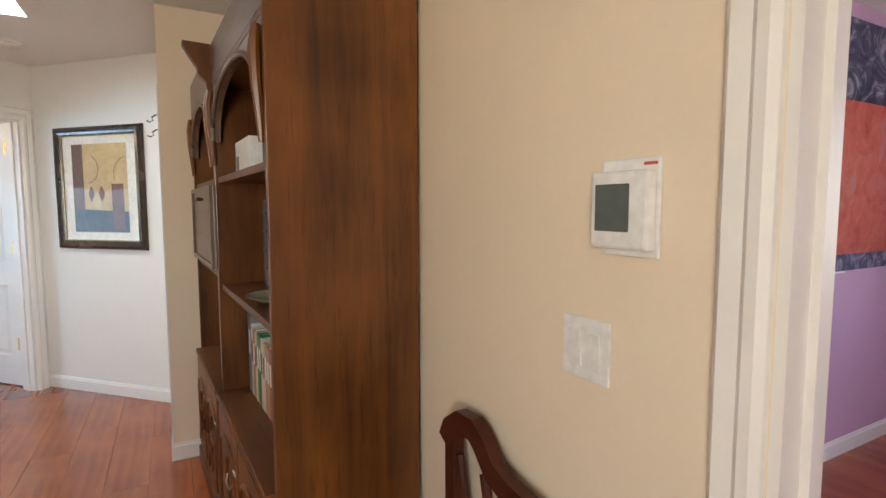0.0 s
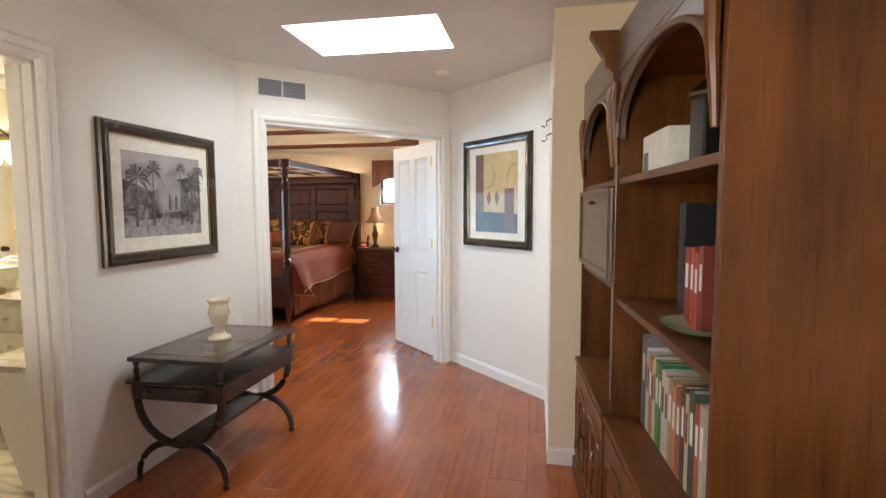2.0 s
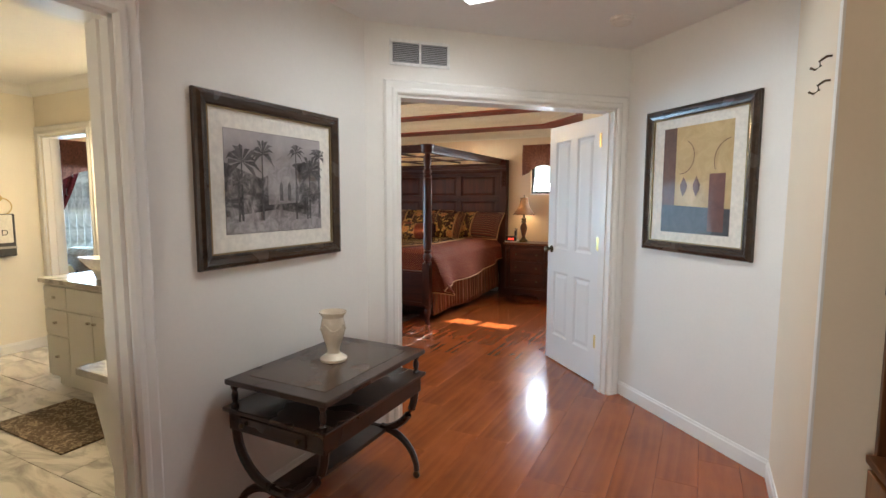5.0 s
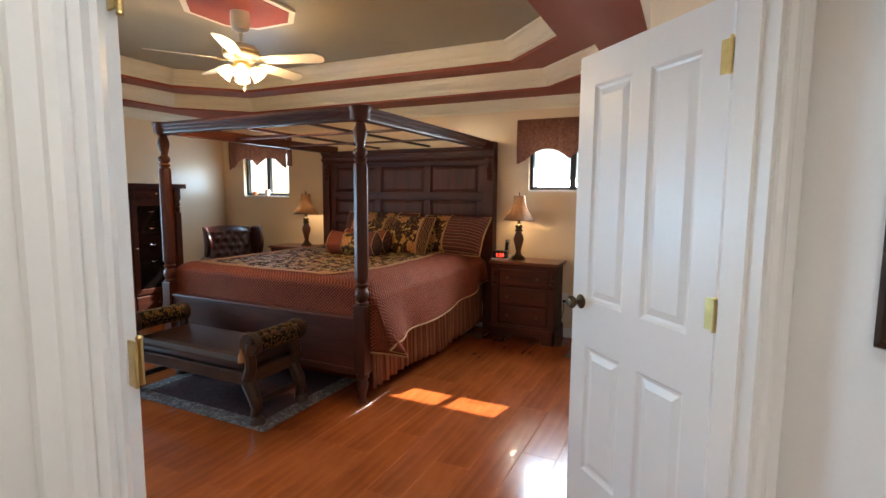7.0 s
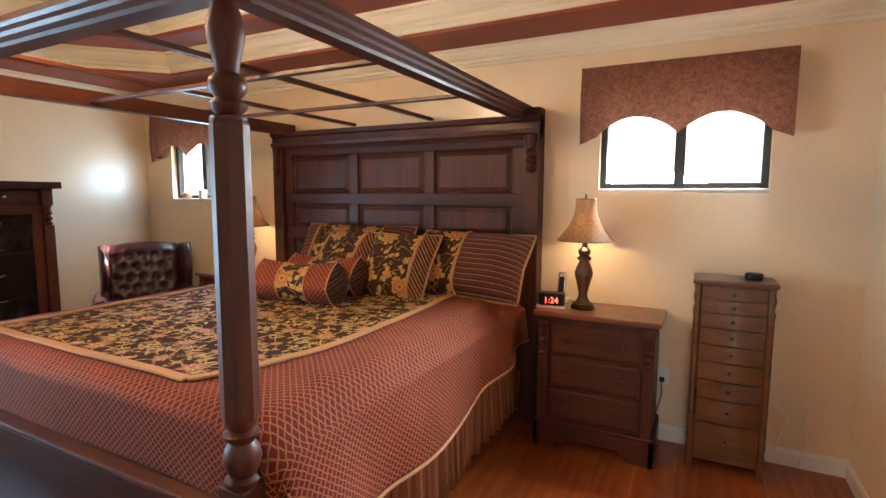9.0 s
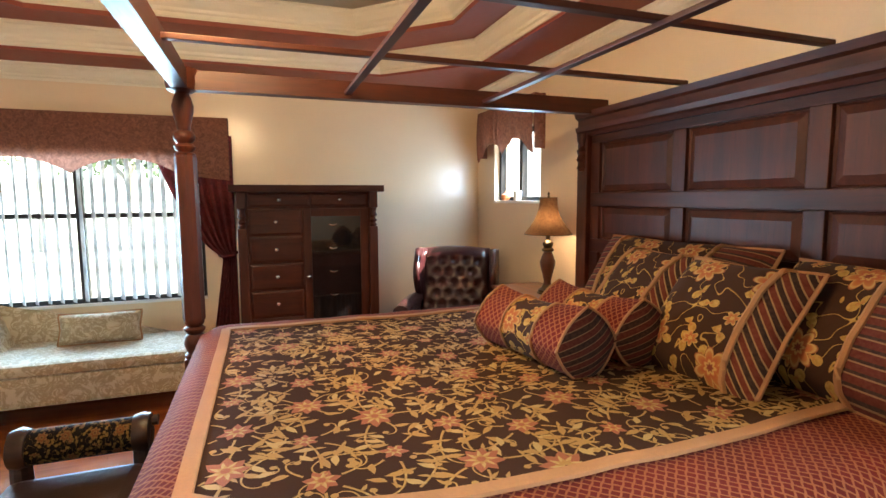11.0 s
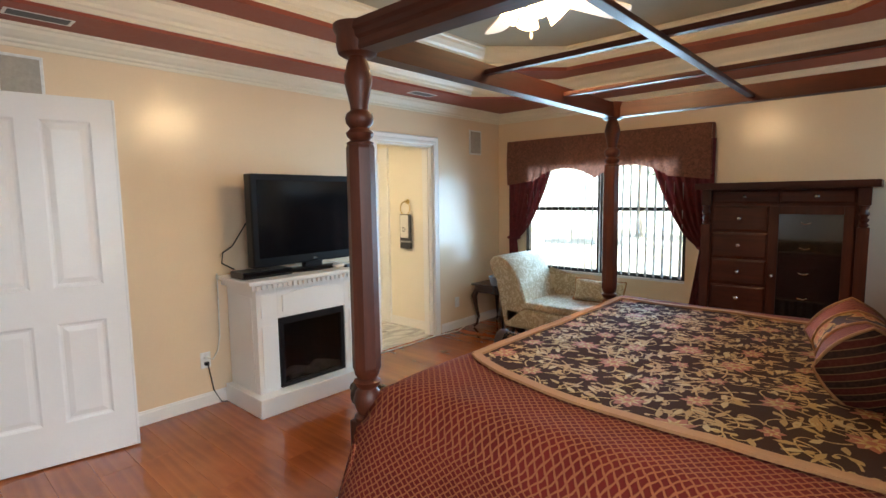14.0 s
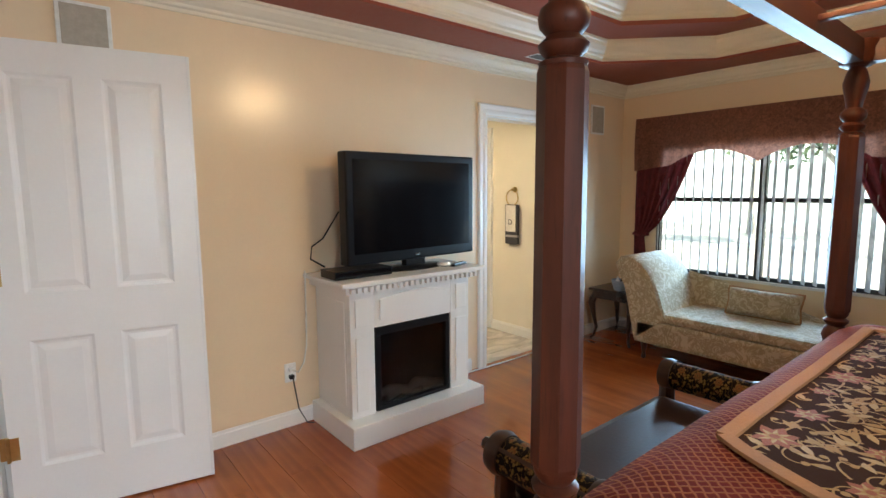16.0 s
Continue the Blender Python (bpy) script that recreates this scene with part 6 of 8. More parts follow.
def nightstand(m, label):
    """A three-drawer nightstand; its origin lies at the middle of its back, on the floor, front towards -y."""
    n = tagged(thing("nightstand", label, "nightstand"), group="nightstands beside the bed")
    n.matrix_basis = m
    w, d, h = 0.66, 0.38, 0.80
    part("body", blk(-w / 2 + 0.02, w / 2 - 0.02, -d + 0.03, 0, 0.12, h - 0.03, 0.004), M["cherry"], n)
    part("top", blk(-w / 2 - 0.015, w / 2 + 0.015, -d - 0.015, 0.0, h - 0.028, h, 0.008), M["stand_top"], n, "lighter reddish top board")
    part("top_moulding", blk(-w / 2 + 0.005, w / 2 - 0.005, -d + 0.005, 0.0, h - 0.05, h - 0.028, 0.006), M["cherry_x"], n)
    bm = prism(bmesh.new(), [(0, 0)] * 0 or [(-w / 2, -d), (w / 2, -d), (w / 2, -d + 0.025), (-w / 2, -d + 0.025)], 0.06, 0.14)
    for s in (-1, 1):
        box(bm, *sorted((s * w / 2, s * (w / 2 - 0.13))), -d, -d + 0.03, 0, 0.06)
        box(bm, *sorted((s * w / 2, s * (w / 2 - 0.025))), -d, 0, 0, 0.14)
        box(bm, *sorted((s * (w / 2 - 0.13), s * (w / 2 - 0.18))), -d, -d + 0.028, 0.035, 0.06)
    part("base", bm, M["cherry_x"], n)
    part("base_moulding", blk(-w / 2 + 0.004, w / 2 - 0.004, -d + 0.004, 0, 0.14, 0.16, 0.008), M["cherry_x"], n)
    for s in (-1, 1):
        x = s * (w / 2 - 0.045)
        part("column", blk(x - 0.028, x + 0.028, -d + 0.004, -d + 0.035, 0.16, h - 0.05, 0.004), M["cherry"], n)
        part("half_spindle", lathe([(0.012, 0.54), (0.024, 0.555), (0.014, 0.57), (0.026, 0.59), (0.014, 0.61), (0.026, 0.63), (0.014, 0.65), (0.024, 0.67), (0.026, 0.70), (0.012, 0.72)], 14, None, (x, -d + 0.006, 0)), M["cherry"], n, "", True)
    for z0, z1 in ((0.175, 0.345), (0.365, 0.535), (0.555, 0.72)):
        drawer_front(n, -w / 2 + 0.085, w / 2 - 0.085, z0, z1, -d + 0.03, (-0.15, 0.15), "cherry_x", 0.014, "bronze")
    return n


nightstand(pose(-2.325, 8.05, 0), "reddish cherry three-drawer nightstand with carved corners beside the bed")
nightstand(pose(-5.27, 8.05, 0), "reddish cherry nightstand between the bed and armchair")
M["shade"] = None


def lamp_shade_mat():
    m, t, p = nodes_of("lamp_shade_cloth")
    v = coords(t, (1, 1, 1))
    n = noise_tex(t, v, 55, 3)
    c = ramp(t, n, ((0.3, (0.16, 0.075, 0.035)), (0.7, (0.25, 0.13, 0.06))))
    t.links.new(c, p.inputs["Base Color"])
    p.inputs["Roughness"].default_value = 0.8
    tr = t.nodes.new("ShaderNodeBsdfTranslucent")
    t.links.new(c, tr.inputs[0])
    mix = t.nodes.new("ShaderNodeMixShader")
    mix.inputs[0].default_value = 0.16
    t.links.new(p.outputs[0], mix.inputs[1]), t.links.new(tr.outputs[0], mix.inputs[2])
    t.links.new(mix.outputs[0], t.nodes["Material Output"].inputs[0])
    return m


M["shade"] = lamp_shade_mat()
M["bulb"] = glowing("warm_bulb", (1.0, 0.70, 0.36), 8.0)


def table_lamp(at, label, watts):
    l = tagged(thing("table_lamp", label, "table lamp", at), group="bedside table lamps")
    part("foot", lathe([(0.068, 0), (0.070, 0.008), (0.060, 0.016), (0.062, 0.026), (0.040, 0.040), (0.030, 0.06)], 28), M["bronze"], l, "", True)
    part("body", lathe([(0.028, 0.06), (0.024, 0.085), (0.034, 0.13), (0.050, 0.19), (0.052, 0.215), (0.040, 0.25), (0.026, 0.28)], 28), plain("lamp_body_red", (0.10, 0.030, 0.014), 0.3, 0, 0.4) if "lamp_body" not in M else M["lamp_body"], l, "reddish brown urn", True)
    part("neck", lathe([(0.026, 0.28), (0.040, 0.288), (0.040, 0.30), (0.026, 0.31), (0.036, 0.33), (0.034, 0.345), (0.016, 0.36), (0.012, 0.44)], 24), M["bronze"], l, "", True)
    bm = bmesh.new()
    rings = []
    for k in range(9):
        f = k / 8
        r = 0.152 - 0.100 * f - 0.030 * math.sin(math.pi * f) + 0.004
        ring_ = []
        for i in range(48):
            a = 2 * math.pi * i / 48
            q = r * (1 + 0.02 * abs(math.cos(3 * a)))
            ring_.append(bm.verts.new((q * math.cos(a), q * math.sin(a), 0.40 + 0.24 * f)))
        rings.append(ring_)
    for a, b in zip(rings, rings[1:]):
        for i in range(48):
            bm.faces.new((a[i], a[(i + 1) % 48], b[(i + 1) % 48], b[i]))
    sh = part("shade", bm, M["shade"], l, "tapered tan bell shade", True)
    for z, r in ((0.40, 0.157), (0.64, 0.057)):
        part("shade_rim", tube([(r * math.cos(0.2618 * i), r * math.sin(0.2618 * i), z) for i in range(25)], 0.003, 6), M["bronze"], l, "", True)
    for i in range(3):
        a = i * 2.094
        part("shade_arm", tube([(0, 0, 0.635), (0.055 * math.cos(a), 0.055 * math.sin(a), 0.638)], 0.002, 5), M["bronze"], l)
    part("finial", lathe([(0.004, 0.63), (0.009, 0.645), (0.006, 0.655), (0.008, 0.665), (0.002, 0.68)], 12), M["bronze"], l, "", True)
    part("bulb", lathe([(0.012, 0.44), (0.014, 0.46), (0.027, 0.50), (0.029, 0.52), (0.018, 0.545), (0.002, 0.55)], 16), M["bulb"], l, "glowing warm bulb", True)
    point_light("lamp_light", (at[0], at[1], at[2] + 0.46), watts, (1.0, 0.78, 0.48), 0.03).parent = None
    return l


table_lamp((-2.43, 7.86, 0.80), "lit bronze table lamp with a tan bell shade on the nightstand", 3.0)
table_lamp((-5.17, 7.86, 0.80), "lit bronze table lamp with a tan bell shade beside the armchair", 3.0)

ck = thing("clock_radio", "black digital alarm clock with red digits", "alarm clock", (-2.60, 7.80, 0.80), 8)
part("body", blk(-0.075, 0.075, -0.03, 0.05, 0.008, 0.085, 0.006), M["black"], ck)
part("base", blk(-0.085, 0.085, -0.05, 0.06, 0.0, 0.012, 0.004), M["white"], ck)
M["digits"] = glowing("red_led", (1.0, 0.06, 0.03), 2.5)


def digit(text):
    cu = bpy.data.curves.new("digits", "FONT")
    cu.body, cu.size, cu.align_x, cu.extrude = text, 0.05, "CENTER", 0.0005
    tmp = bpy.data.objects.new("digits", cu)
    scene.collection.objects.link(tmp)
    me = bpy.data.meshes.new_from_object(tmp.evaluated_get(bpy.context.evaluated_depsgraph_get()))
    bpy.data.objects.remove(tmp)
    bpy.data.curves.remove(cu)
    return me


me = digit("1:24")
me.materials.append(M["digits"])
dg = new("digits", me)
dg.parent = ck
dg.matrix_basis = pose(0, -0.0312, 0.028, 90)
ph = thing("cordless_phone", "grey cordless phone standing in its cradle", "phone", (-2.58, 7.93, 0.80))
part("cradle", blk(-0.04, 0.04, -0.04, 0.05, 0, 0.035, 0.008), M["white"], ph)
part("handset", moved(blk(-0.023, 0.023, -0.013, 0.013, 0, 0.16, 0.006), pose(0, 0.01, 0.03, -12)), M["steel"], ph)
part("keys", moved(blk(-0.015, 0.015, -0.0145, -0.013, 0.03, 0.13), pose(0, 0.01, 0.03, -12)), M["black"], ph)


def jewelry_armoire():
    j = thing("jewelry_armoire", "narrow brown jewelry armoire with bowed drawers", "jewelry armoire", (-1.66, 8.04, 0))
    w, d, h = 0.38, 0.26, 1.03
    M["burl"] = wood("burl_wood", (0.075, 0.026, 0.009), (0.20, 0.080, 0.028), "X", 0.3, 0.35)
    part("body", blk(-w / 2 + 0.03, w / 2 - 0.03, -d + 0.03, 0, 0.05, h - 0.025, 0.004), M["burl"], j)
    part("top", blk(-w / 2, w / 2, -d - 0.005, 0, h - 0.025, h, 0.008), M["burl"], j)
    for s in (-1, 1):
        part("post", lathe([(0.014, 0), (0.020, 0.02), (0.014, 0.06), (0.022, 0.10), (0.013, 0.14), (0.020, 0.17), (0.017, 0.20), (0.017, 0.84), (0.021, 0.87), (0.013, 0.90), (0.021, 0.94), (0.015, 0.97), (0.018, h - 0.025)], 12, None, (s * (w / 2 - 0.025), -d + 0.03, 0)), M["burl"], j, "", True)
        part("back_leg", blk(s * (w / 2 - 0.04) - 0.015, s * (w / 2 - 0.04) + 0.015, -0.03, 0, 0, 0.06), M["burl"], j)
    zs = [0.09, 0.27, 0.40, 0.50, 0.60, 0.69, 0.78, 0.86, 0.93, 0.995]
    for z0, z1 in zip(zs, zs[1:]):
        bm = bmesh.new()
        n = 10
        a, b = [], []
        for i in range(n + 1):
            x = -w / 2 + 0.045 + (w - 0.09) * i / n
            y = -d + 0.02 - 0.018 * math.sin(math.pi * i / n)
            a.append(bm.verts.new((x, y, z0 + 0.003))), b.append(bm.verts.new((x, y, z1 - 0.003)))
        for i in range(n):
            bm.faces.new((a[i], a[i + 1], b[i + 1], b[i]))
        back = [bm.verts.new((x, -d + 0.035, z)) for x, z in ((-w / 2 + 0.045, z0 + 0.003), (w / 2 - 0.045, z0 + 0.003), (w / 2 - 0.045, z1 - 0.003), (-w / 2 + 0.045, z1 - 0.003))]
        bm.faces.new(a + [back[1], back[0]]), bm.faces.new(b + [back[2], back[3]])
        dr = part("drawer", bm, M["burl"], j, "", True)
        part("knob", lathe([(0.004, 0), (0.009, 0.006), (0.002, 0.012)], 10), M["bronze"], dr, "", True).matrix_basis = pose(0, -d + 0.003, (z0 + z1) / 2, 90)
    return j


jewelry_armoire()
puck = solid("smart_speaker", lathe([(0.038, 0), (0.043, 0.006), (0.043, 0.026), (0.036, 0.032), (0.002, 0.033)], 28), M["black"], "small round black smart speaker on the armoire", "speaker", (-1.57, 7.93, 1.03), 0, True)
solid("speaker_cord", tube([(-1.52, 7.98, 1.04), (-1.475, 8.02, 1.035), (-1.46, 8.045, 0.95), (-1.45, 8.045, 0.6), (-1.43, 8.04, 0.35), (-1.36, 8.03, 0.26), (-1.42, 8.0, 0.10), (-1.38, 8.02, 0.02), (-1.30, 8.03, 0.012), (-1.27, 8.04, 0.2), (-1.28, 8.045, 0.38)], 0.0035, 6), M["white"], "white power cord hanging behind the armoire", "cord", smooth=True)


def outlet(m, label, plugs=("black",)):
    o = tagged(thing("wall_outlet", label, "outlet"))
    o.matrix_basis = m
    part("plate", blk(-0.036, 0.036, -0.006, 0, -0.058, 0.058, 0.003), M["white"], o)
    for z in (-0.022, 0.022):
        part("socket", blk(-0.016, 0.016, -0.0075, -0.006, z - 0.014, z + 0.014, 0.003), M["white"], o)
    for k, c in enumerate(plugs):
        part("plug", blk(-0.014, 0.014, -0.034, -0.0075, -0.034 + 0.044 * k, -0.010 + 0.044 * k, 0.004), M[c], o)
    return o


outlet(wall_pose(-1.99, NORTH - 0.001, 0.40, -90), "white wall outlet with a black plug")
solid("lamp_cord", tube([(-1.99, NORTH - 0.035, 0.376), (-1.985, 8.0, 0.30), (-2.02, 8.01, 0.15), (-2.03, 8.02, 0.02), (-2.03, 8.04, 0.01)], 0.0035, 6), M["black"], "black lamp cord hanging from the outlet", "cord", smooth=True)
outlet(wall_pose(-3.245, SOUTH + 0.001, 0.335, 90), "white wall outlet with two plugs beside the fireplace", ("black", "white"))
outlet(wall_pose(-6.0, SOUTH + 0.001, 0.30, 90), "white wall outlet behind the side table", ())


# gentleman's chest
def dresser():
    d = thing("gentlemans_chest", "tall dark cherry chest with drawers and a glass door", "dresser")
    y0, y1, xb, xf, h = 5.89, 6.95, -6.785, -6.24, 1.545
    w = y1 - y0
    d.matrix_basis = pose(xb, (y0 + y1) / 2, 0, 0, 0, 90)   # local x along the wall, front towards -y
    D = xf - xb
    part("body", blk(-w / 2 + 0.04, w / 2 - 0.04, -D + 0.03, 0, 0.06, h - 0.04, 0.004), M["cherry"], d)
    part("cornice", sweep([(-w / 2, 0, h - 0.05), (-w / 2, -D, h - 0.05), (w / 2, -D, h - 0.05), (w / 2, 0, h - 0.05)], [(0.04, 0), (0.0, 0), (-0.008, 0.015), (-0.012, 0.03), (-0.022, 0.036), (-0.022, 0.05), (0.04, 0.05)]), M["cherry_x"], d)
    part("top_board", blk(-w / 2 + 0.03, w / 2 - 0.03, -D + 0.03, 0, h - 0.03, h - 0.001), M["cherry_x"], d)
    part("base", blk(-w / 2, w / 2, -D - 0.005, 0, 0.0, 0.10, 0.01), M["cherry_x"], d)
    for s in (-1, 1):
        x = s * (w / 2 - 0.04)
        part("pilaster", blk(x - 0.035, x + 0.035, -D, -D + 0.04, 0.10, 1.22, 0.006), M["cherry"], d)
        part("half_spindle", lathe([(0.02, 1.22), (0.032, 1.235), (0.018, 1.25), (0.032, 1.27), (0.018, 1.29), (0.032, 1.31), (0.022, 1.34), (0.030, 1.37)], 16, None, (x, -D + 0.015, 0)), M["cherry"], d, "", True)
        part("upper_block", blk(x - 0.035, x + 0.035, -D, -D + 0.04, 1.37, h - 0.05, 0.004), M["cherry"], d)
    yf = -D + 0.03
    lx0, lx1, rx0, rx1 = -w / 2 + 0.085, -0.065, -0.055, w / 2 - 0.085
    for x0, x1 in ((lx0, -0.005), (0.005, rx1)):
        drawer_front(d, x0, x1, 1.385, 1.485, yf, ((x0 + x1) / 2,), "cherry_x", 0.014, "steel")
    n = 6
    for k in range(n):
        z1 = 1.365 - k * 0.208
        drawer_front(d, lx0, lx1, z1 - 0.195, z1, yf, ((lx0 + lx1) / 2,), "cherry_x", 0.014, "steel")
    # glazed door
    dz0, dz1 = 0.325, 1.365
    b = blk(rx0, rx0 + 0.06, yf - 0.018, yf, dz0, dz1, 0.004)
    for a in ((rx1 - 0.06, rx1, dz0, dz1), (rx0 + 0.06, rx1 - 0.06, dz0, dz0 + 0.06), (rx0 + 0.06, rx1 - 0.06, dz1 - 0.06, dz1)):
        box(b, a[0], a[1], yf - 0.018, yf, a[2], a[3], 0.004)
    door = part("glass_door", b, M["cherry"], d)
    part("pane", blk(rx0 + 0.06, rx1 - 0.06, yf - 0.010, yf - 0.006, dz0 + 0.06, dz1 - 0.06), M["smoke_glass"], door, "dark smoked glass pane")
    part("knob", moved(lathe([(0.005, 0), (0.005, 0.008), (0.012, 0.014), (0.002, 0.024)], 12), pose(rx0 + 0.03, yf - 0.018, 0.84, 90)), M["steel"], door, "", True)
    drawer_front(d, rx0, rx1, 0.12, 0.31, yf, ((rx0 + rx1) / 2,), "cherry_x", 0.014, "steel")
    for k in range(4):
        z = 1.245 - 0.185 * k
        part("inner_pull", tube([(0.14 + 0.06 * q, yf - 0.0115, z - 0.010 * math.sin(math.pi * q)) for q in [i / 8 for i in range(9)]], 0.004, 6), M["steel"], d, "pale drawer pull behind the glass", True)
    return d


M["smoke_glass"] = plain("smoked_glass", (0.008, 0.006, 0.006), 0.06, 0, 0.6)
dresser()


def wing_chair():
    """A tufted leather wing chair, front towards -y before it is turned."""
    M["leather"] = paint("oxblood_leather", (0.040, 0.009, 0.010), 0.3, 120, 0.25, 0.15, 0.3)
    c = thing("wing_chair", "tufted oxblood leather wing chair", "armchair", (-5.98, 7.47, 0), 62)
    c.scale = (1.0, 1.0, 1.0)
    part("seat_base", blk(-0.33, 0.33, -0.36, 0.28, 0.20, 0.36, 0.03), M["leather"], c)
    part("cushion", blk(-0.27, 0.27, -0.40, 0.22, 0.36, 0.48, 0.05), M["leather"], c)
    tufts = [(-0.20 + 0.10 * i + (0.05 if j % 2 else 0), 0.56 + 0.085 * j) for j in range(5) for i in range(5) if -0.22 < -0.20 + 0.10 * i + (0.05 if j % 2 else 0) < 0.22]

    def back(u, v):
        x, z = -0.29 + 0.58 * u, 0.42 + 0.58 * v
        crown_ = 0.03 * math.cos((u - 0.5) * 2.6) if v > 0.5 else 0
        y = 0.16 + 0.14 * v
        dent = sum(0.035 * math.exp(-((x - a) ** 2 + (z - b) ** 2) / 0.0011) for a, b in tufts)
        edge = 0.05 * (max(0, abs(u - 0.5) - 0.38) / 0.12) ** 2 + 0.10 * max(0, v - 0.88) ** 1.5 / 0.04
        return (x, y + dent + edge - 0.02, z + crown_ * max(0, (v - 0.5) * 2)), (u, v)

    sheet("tufted_back", back, 60, 60, M["leather"], c, "deeply buttoned leather back", 0.06)
    for a, b in tufts:
        v = (b - 0.42) / 0.58
        part("button", moved(lathe([(0.002, -0.006), (0.010, -0.003), (0.011, 0.002), (0.002, 0.004)], 10), pose(a, 0.16 + 0.14 * v + 0.008, b, 90)), M["leather"], c, "", True)
    for s in (-1, 1):
        def wing(u, v):
            z = 0.60 + 0.40 * v
            reach = 0.24 * math.sin(math.pi * min(1, 0.22 + 0.78 * (1 - v))) + 0.06
            y = 0.24 + 0.10 * v - reach * u
            return (s * (0.285 + 0.03 * math.sin(math.pi * u) + 0.02 * u), y, z + 0.02 * math.sin(math.pi * u)), (u, v)
        sheet("wing", wing, 12, 16, M["leather"], c, "", 0.05)
        part("arm", tube([(s * 0.31, 0.24, 0.60), (s * 0.32, 0.05, 0.61), (s * 0.33, -0.18, 0.60), (s * 0.33, -0.34, 0.585), (s * 0.33, -0.385, 0.56)], [0.05, 0.055, 0.06, 0.065, 0.03], 14), M["leather"], c, "", True)
        part("arm_panel", blk(min(s * 0.28, s * 0.35), max(s * 0.28, s * 0.35), -0.36, 0.26, 0.22, 0.58, 0.025), M["leather"], c)
        for y in (-0.32, 0.24):
            part("leg", lathe([(0.016, 0), (0.020, 0.02), (0.016, 0.06), (0.028, 0.13), (0.026, 0.21)], 12, None, (s * 0.29, y, 0)), M["cherry"], c, "", True)
    return c


wing_chair()


def damask(name, a, b):
    m, t, p = nodes_of(name)
    v = coords(t)
    n = noise_tex(t, v, 11, 5, 0.6, 2.2)
    c = ramp(t, n, ((0.42, a), (0.50, b), (0.56, b), (0.62, a)))
    t.links.new(c, p.inputs["Base Color"])
    p.inputs["Roughness"].default_value = 0.75
    p.inputs["Sheen Weight"].default_value = 0.2
    bump(t, p, n, 0.25, 0.002)
    return m


M["damask"] = damask("cream_damask", (0.55, 0.47, 0.33), (0.36, 0.28, 0.17))


def chaise():
    """A chaise longue along the window wall, its scrolled back at the south end."""
    c = thing("chaise_longue", "cream damask chaise longue with a scrolled back", "chaise longue")
    x0, x1, y0, y1 = -6.62, -5.98, 4.09, 5.60
    part("seat", blk(x0, x1, y0 + 0.05, y1, 0.14, 0.34, 0.03), M["damask"], c)
    part("seat_cushion", blk(x0 + 0.01, x1 - 0.0, y0 + 0.22, y1 + 0.01, 0.34, 0.42, 0.035), M["damask"], c)
    prof = [(y0 + 0.05, 0.14), (y0 - 0.01, 0.40), (y0 - 0.06, 0.60), (y0 - 0.13, 0.72), (y0 - 0.15, 0.79), (y0 - 0.10, 0.85), (y0 - 0.01, 0.865), (y0 + 0.09, 0.82), (y0 + 0.18, 0.72), (y0 + 0.24, 0.58), (y0 + 0.29, 0.44), (y0 + 0.34, 0.36)]
    bm = bmesh.new()
    loops = [[bm.verts.new((x, y, z)) for y, z in prof] for x in (x0, x0 + 0.02, x1 - 0.02, x1)]
    for i in (0, 3):
        cy, cz = sum(y for y, z in prof) / len(prof), sum(z for y, z in prof) / len(prof)
        for v in loops[i]:
            v.co.y, v.co.z = v.co.y + (cy - v.co.y) * 0.10, v.co.z + (cz - v.co.z) * 0.06
    for p, q in zip(loops, loops[1:]):
        for i in range(len(prof)):
            j = (i + 1) % len(prof)
            bm.faces.new((p[i], p[j], q[j], q[i]))
    bm.faces.new(loops[0][::-1]), bm.faces.new(loops[-1])
    part("scrolled_back", bm, M["damask"], c, "", True)

    def side_back(u, v):
        y = y0 + 0.20 + (y1 - 0.15 - y0 - 0.20) * u
        top = 0.40 + 0.30 * (1 - u) ** 1.6 + 0.06 * math.sin(math.pi * u)
        return (x0 + 0.05 - 0.05 * v + 0.02 * math.sin(math.pi * v), y, 0.36 + (top - 0.36) * v), (u, v)

    sheet("side_back", side_back, 30, 8, M["damask"], c, "low sloping side back", 0.09)
    for x in (x0 + 0.06, x1 - 0.05):
        for y in (y0 + 0.12, y1 - 0.08):
            part("leg", lathe([(0.013, 0), (0.02, 0.015), (0.014, 0.05), (0.024, 0.10), (0.026, 0.14)], 12, None, (x, y, 0)), M["mahogany"], c, "", True)
    return c


chaise()
lp = pillow("lumbar_cushion", 0.52, 0.22, 0.14, pose(-6.40, 4.95, 0.42, -14, 0, 90), ((-1, 1, "damask", "cover"),), "small cream damask lumbar cushion on the chaise")
lp["group"] = "cushions on the chaise"


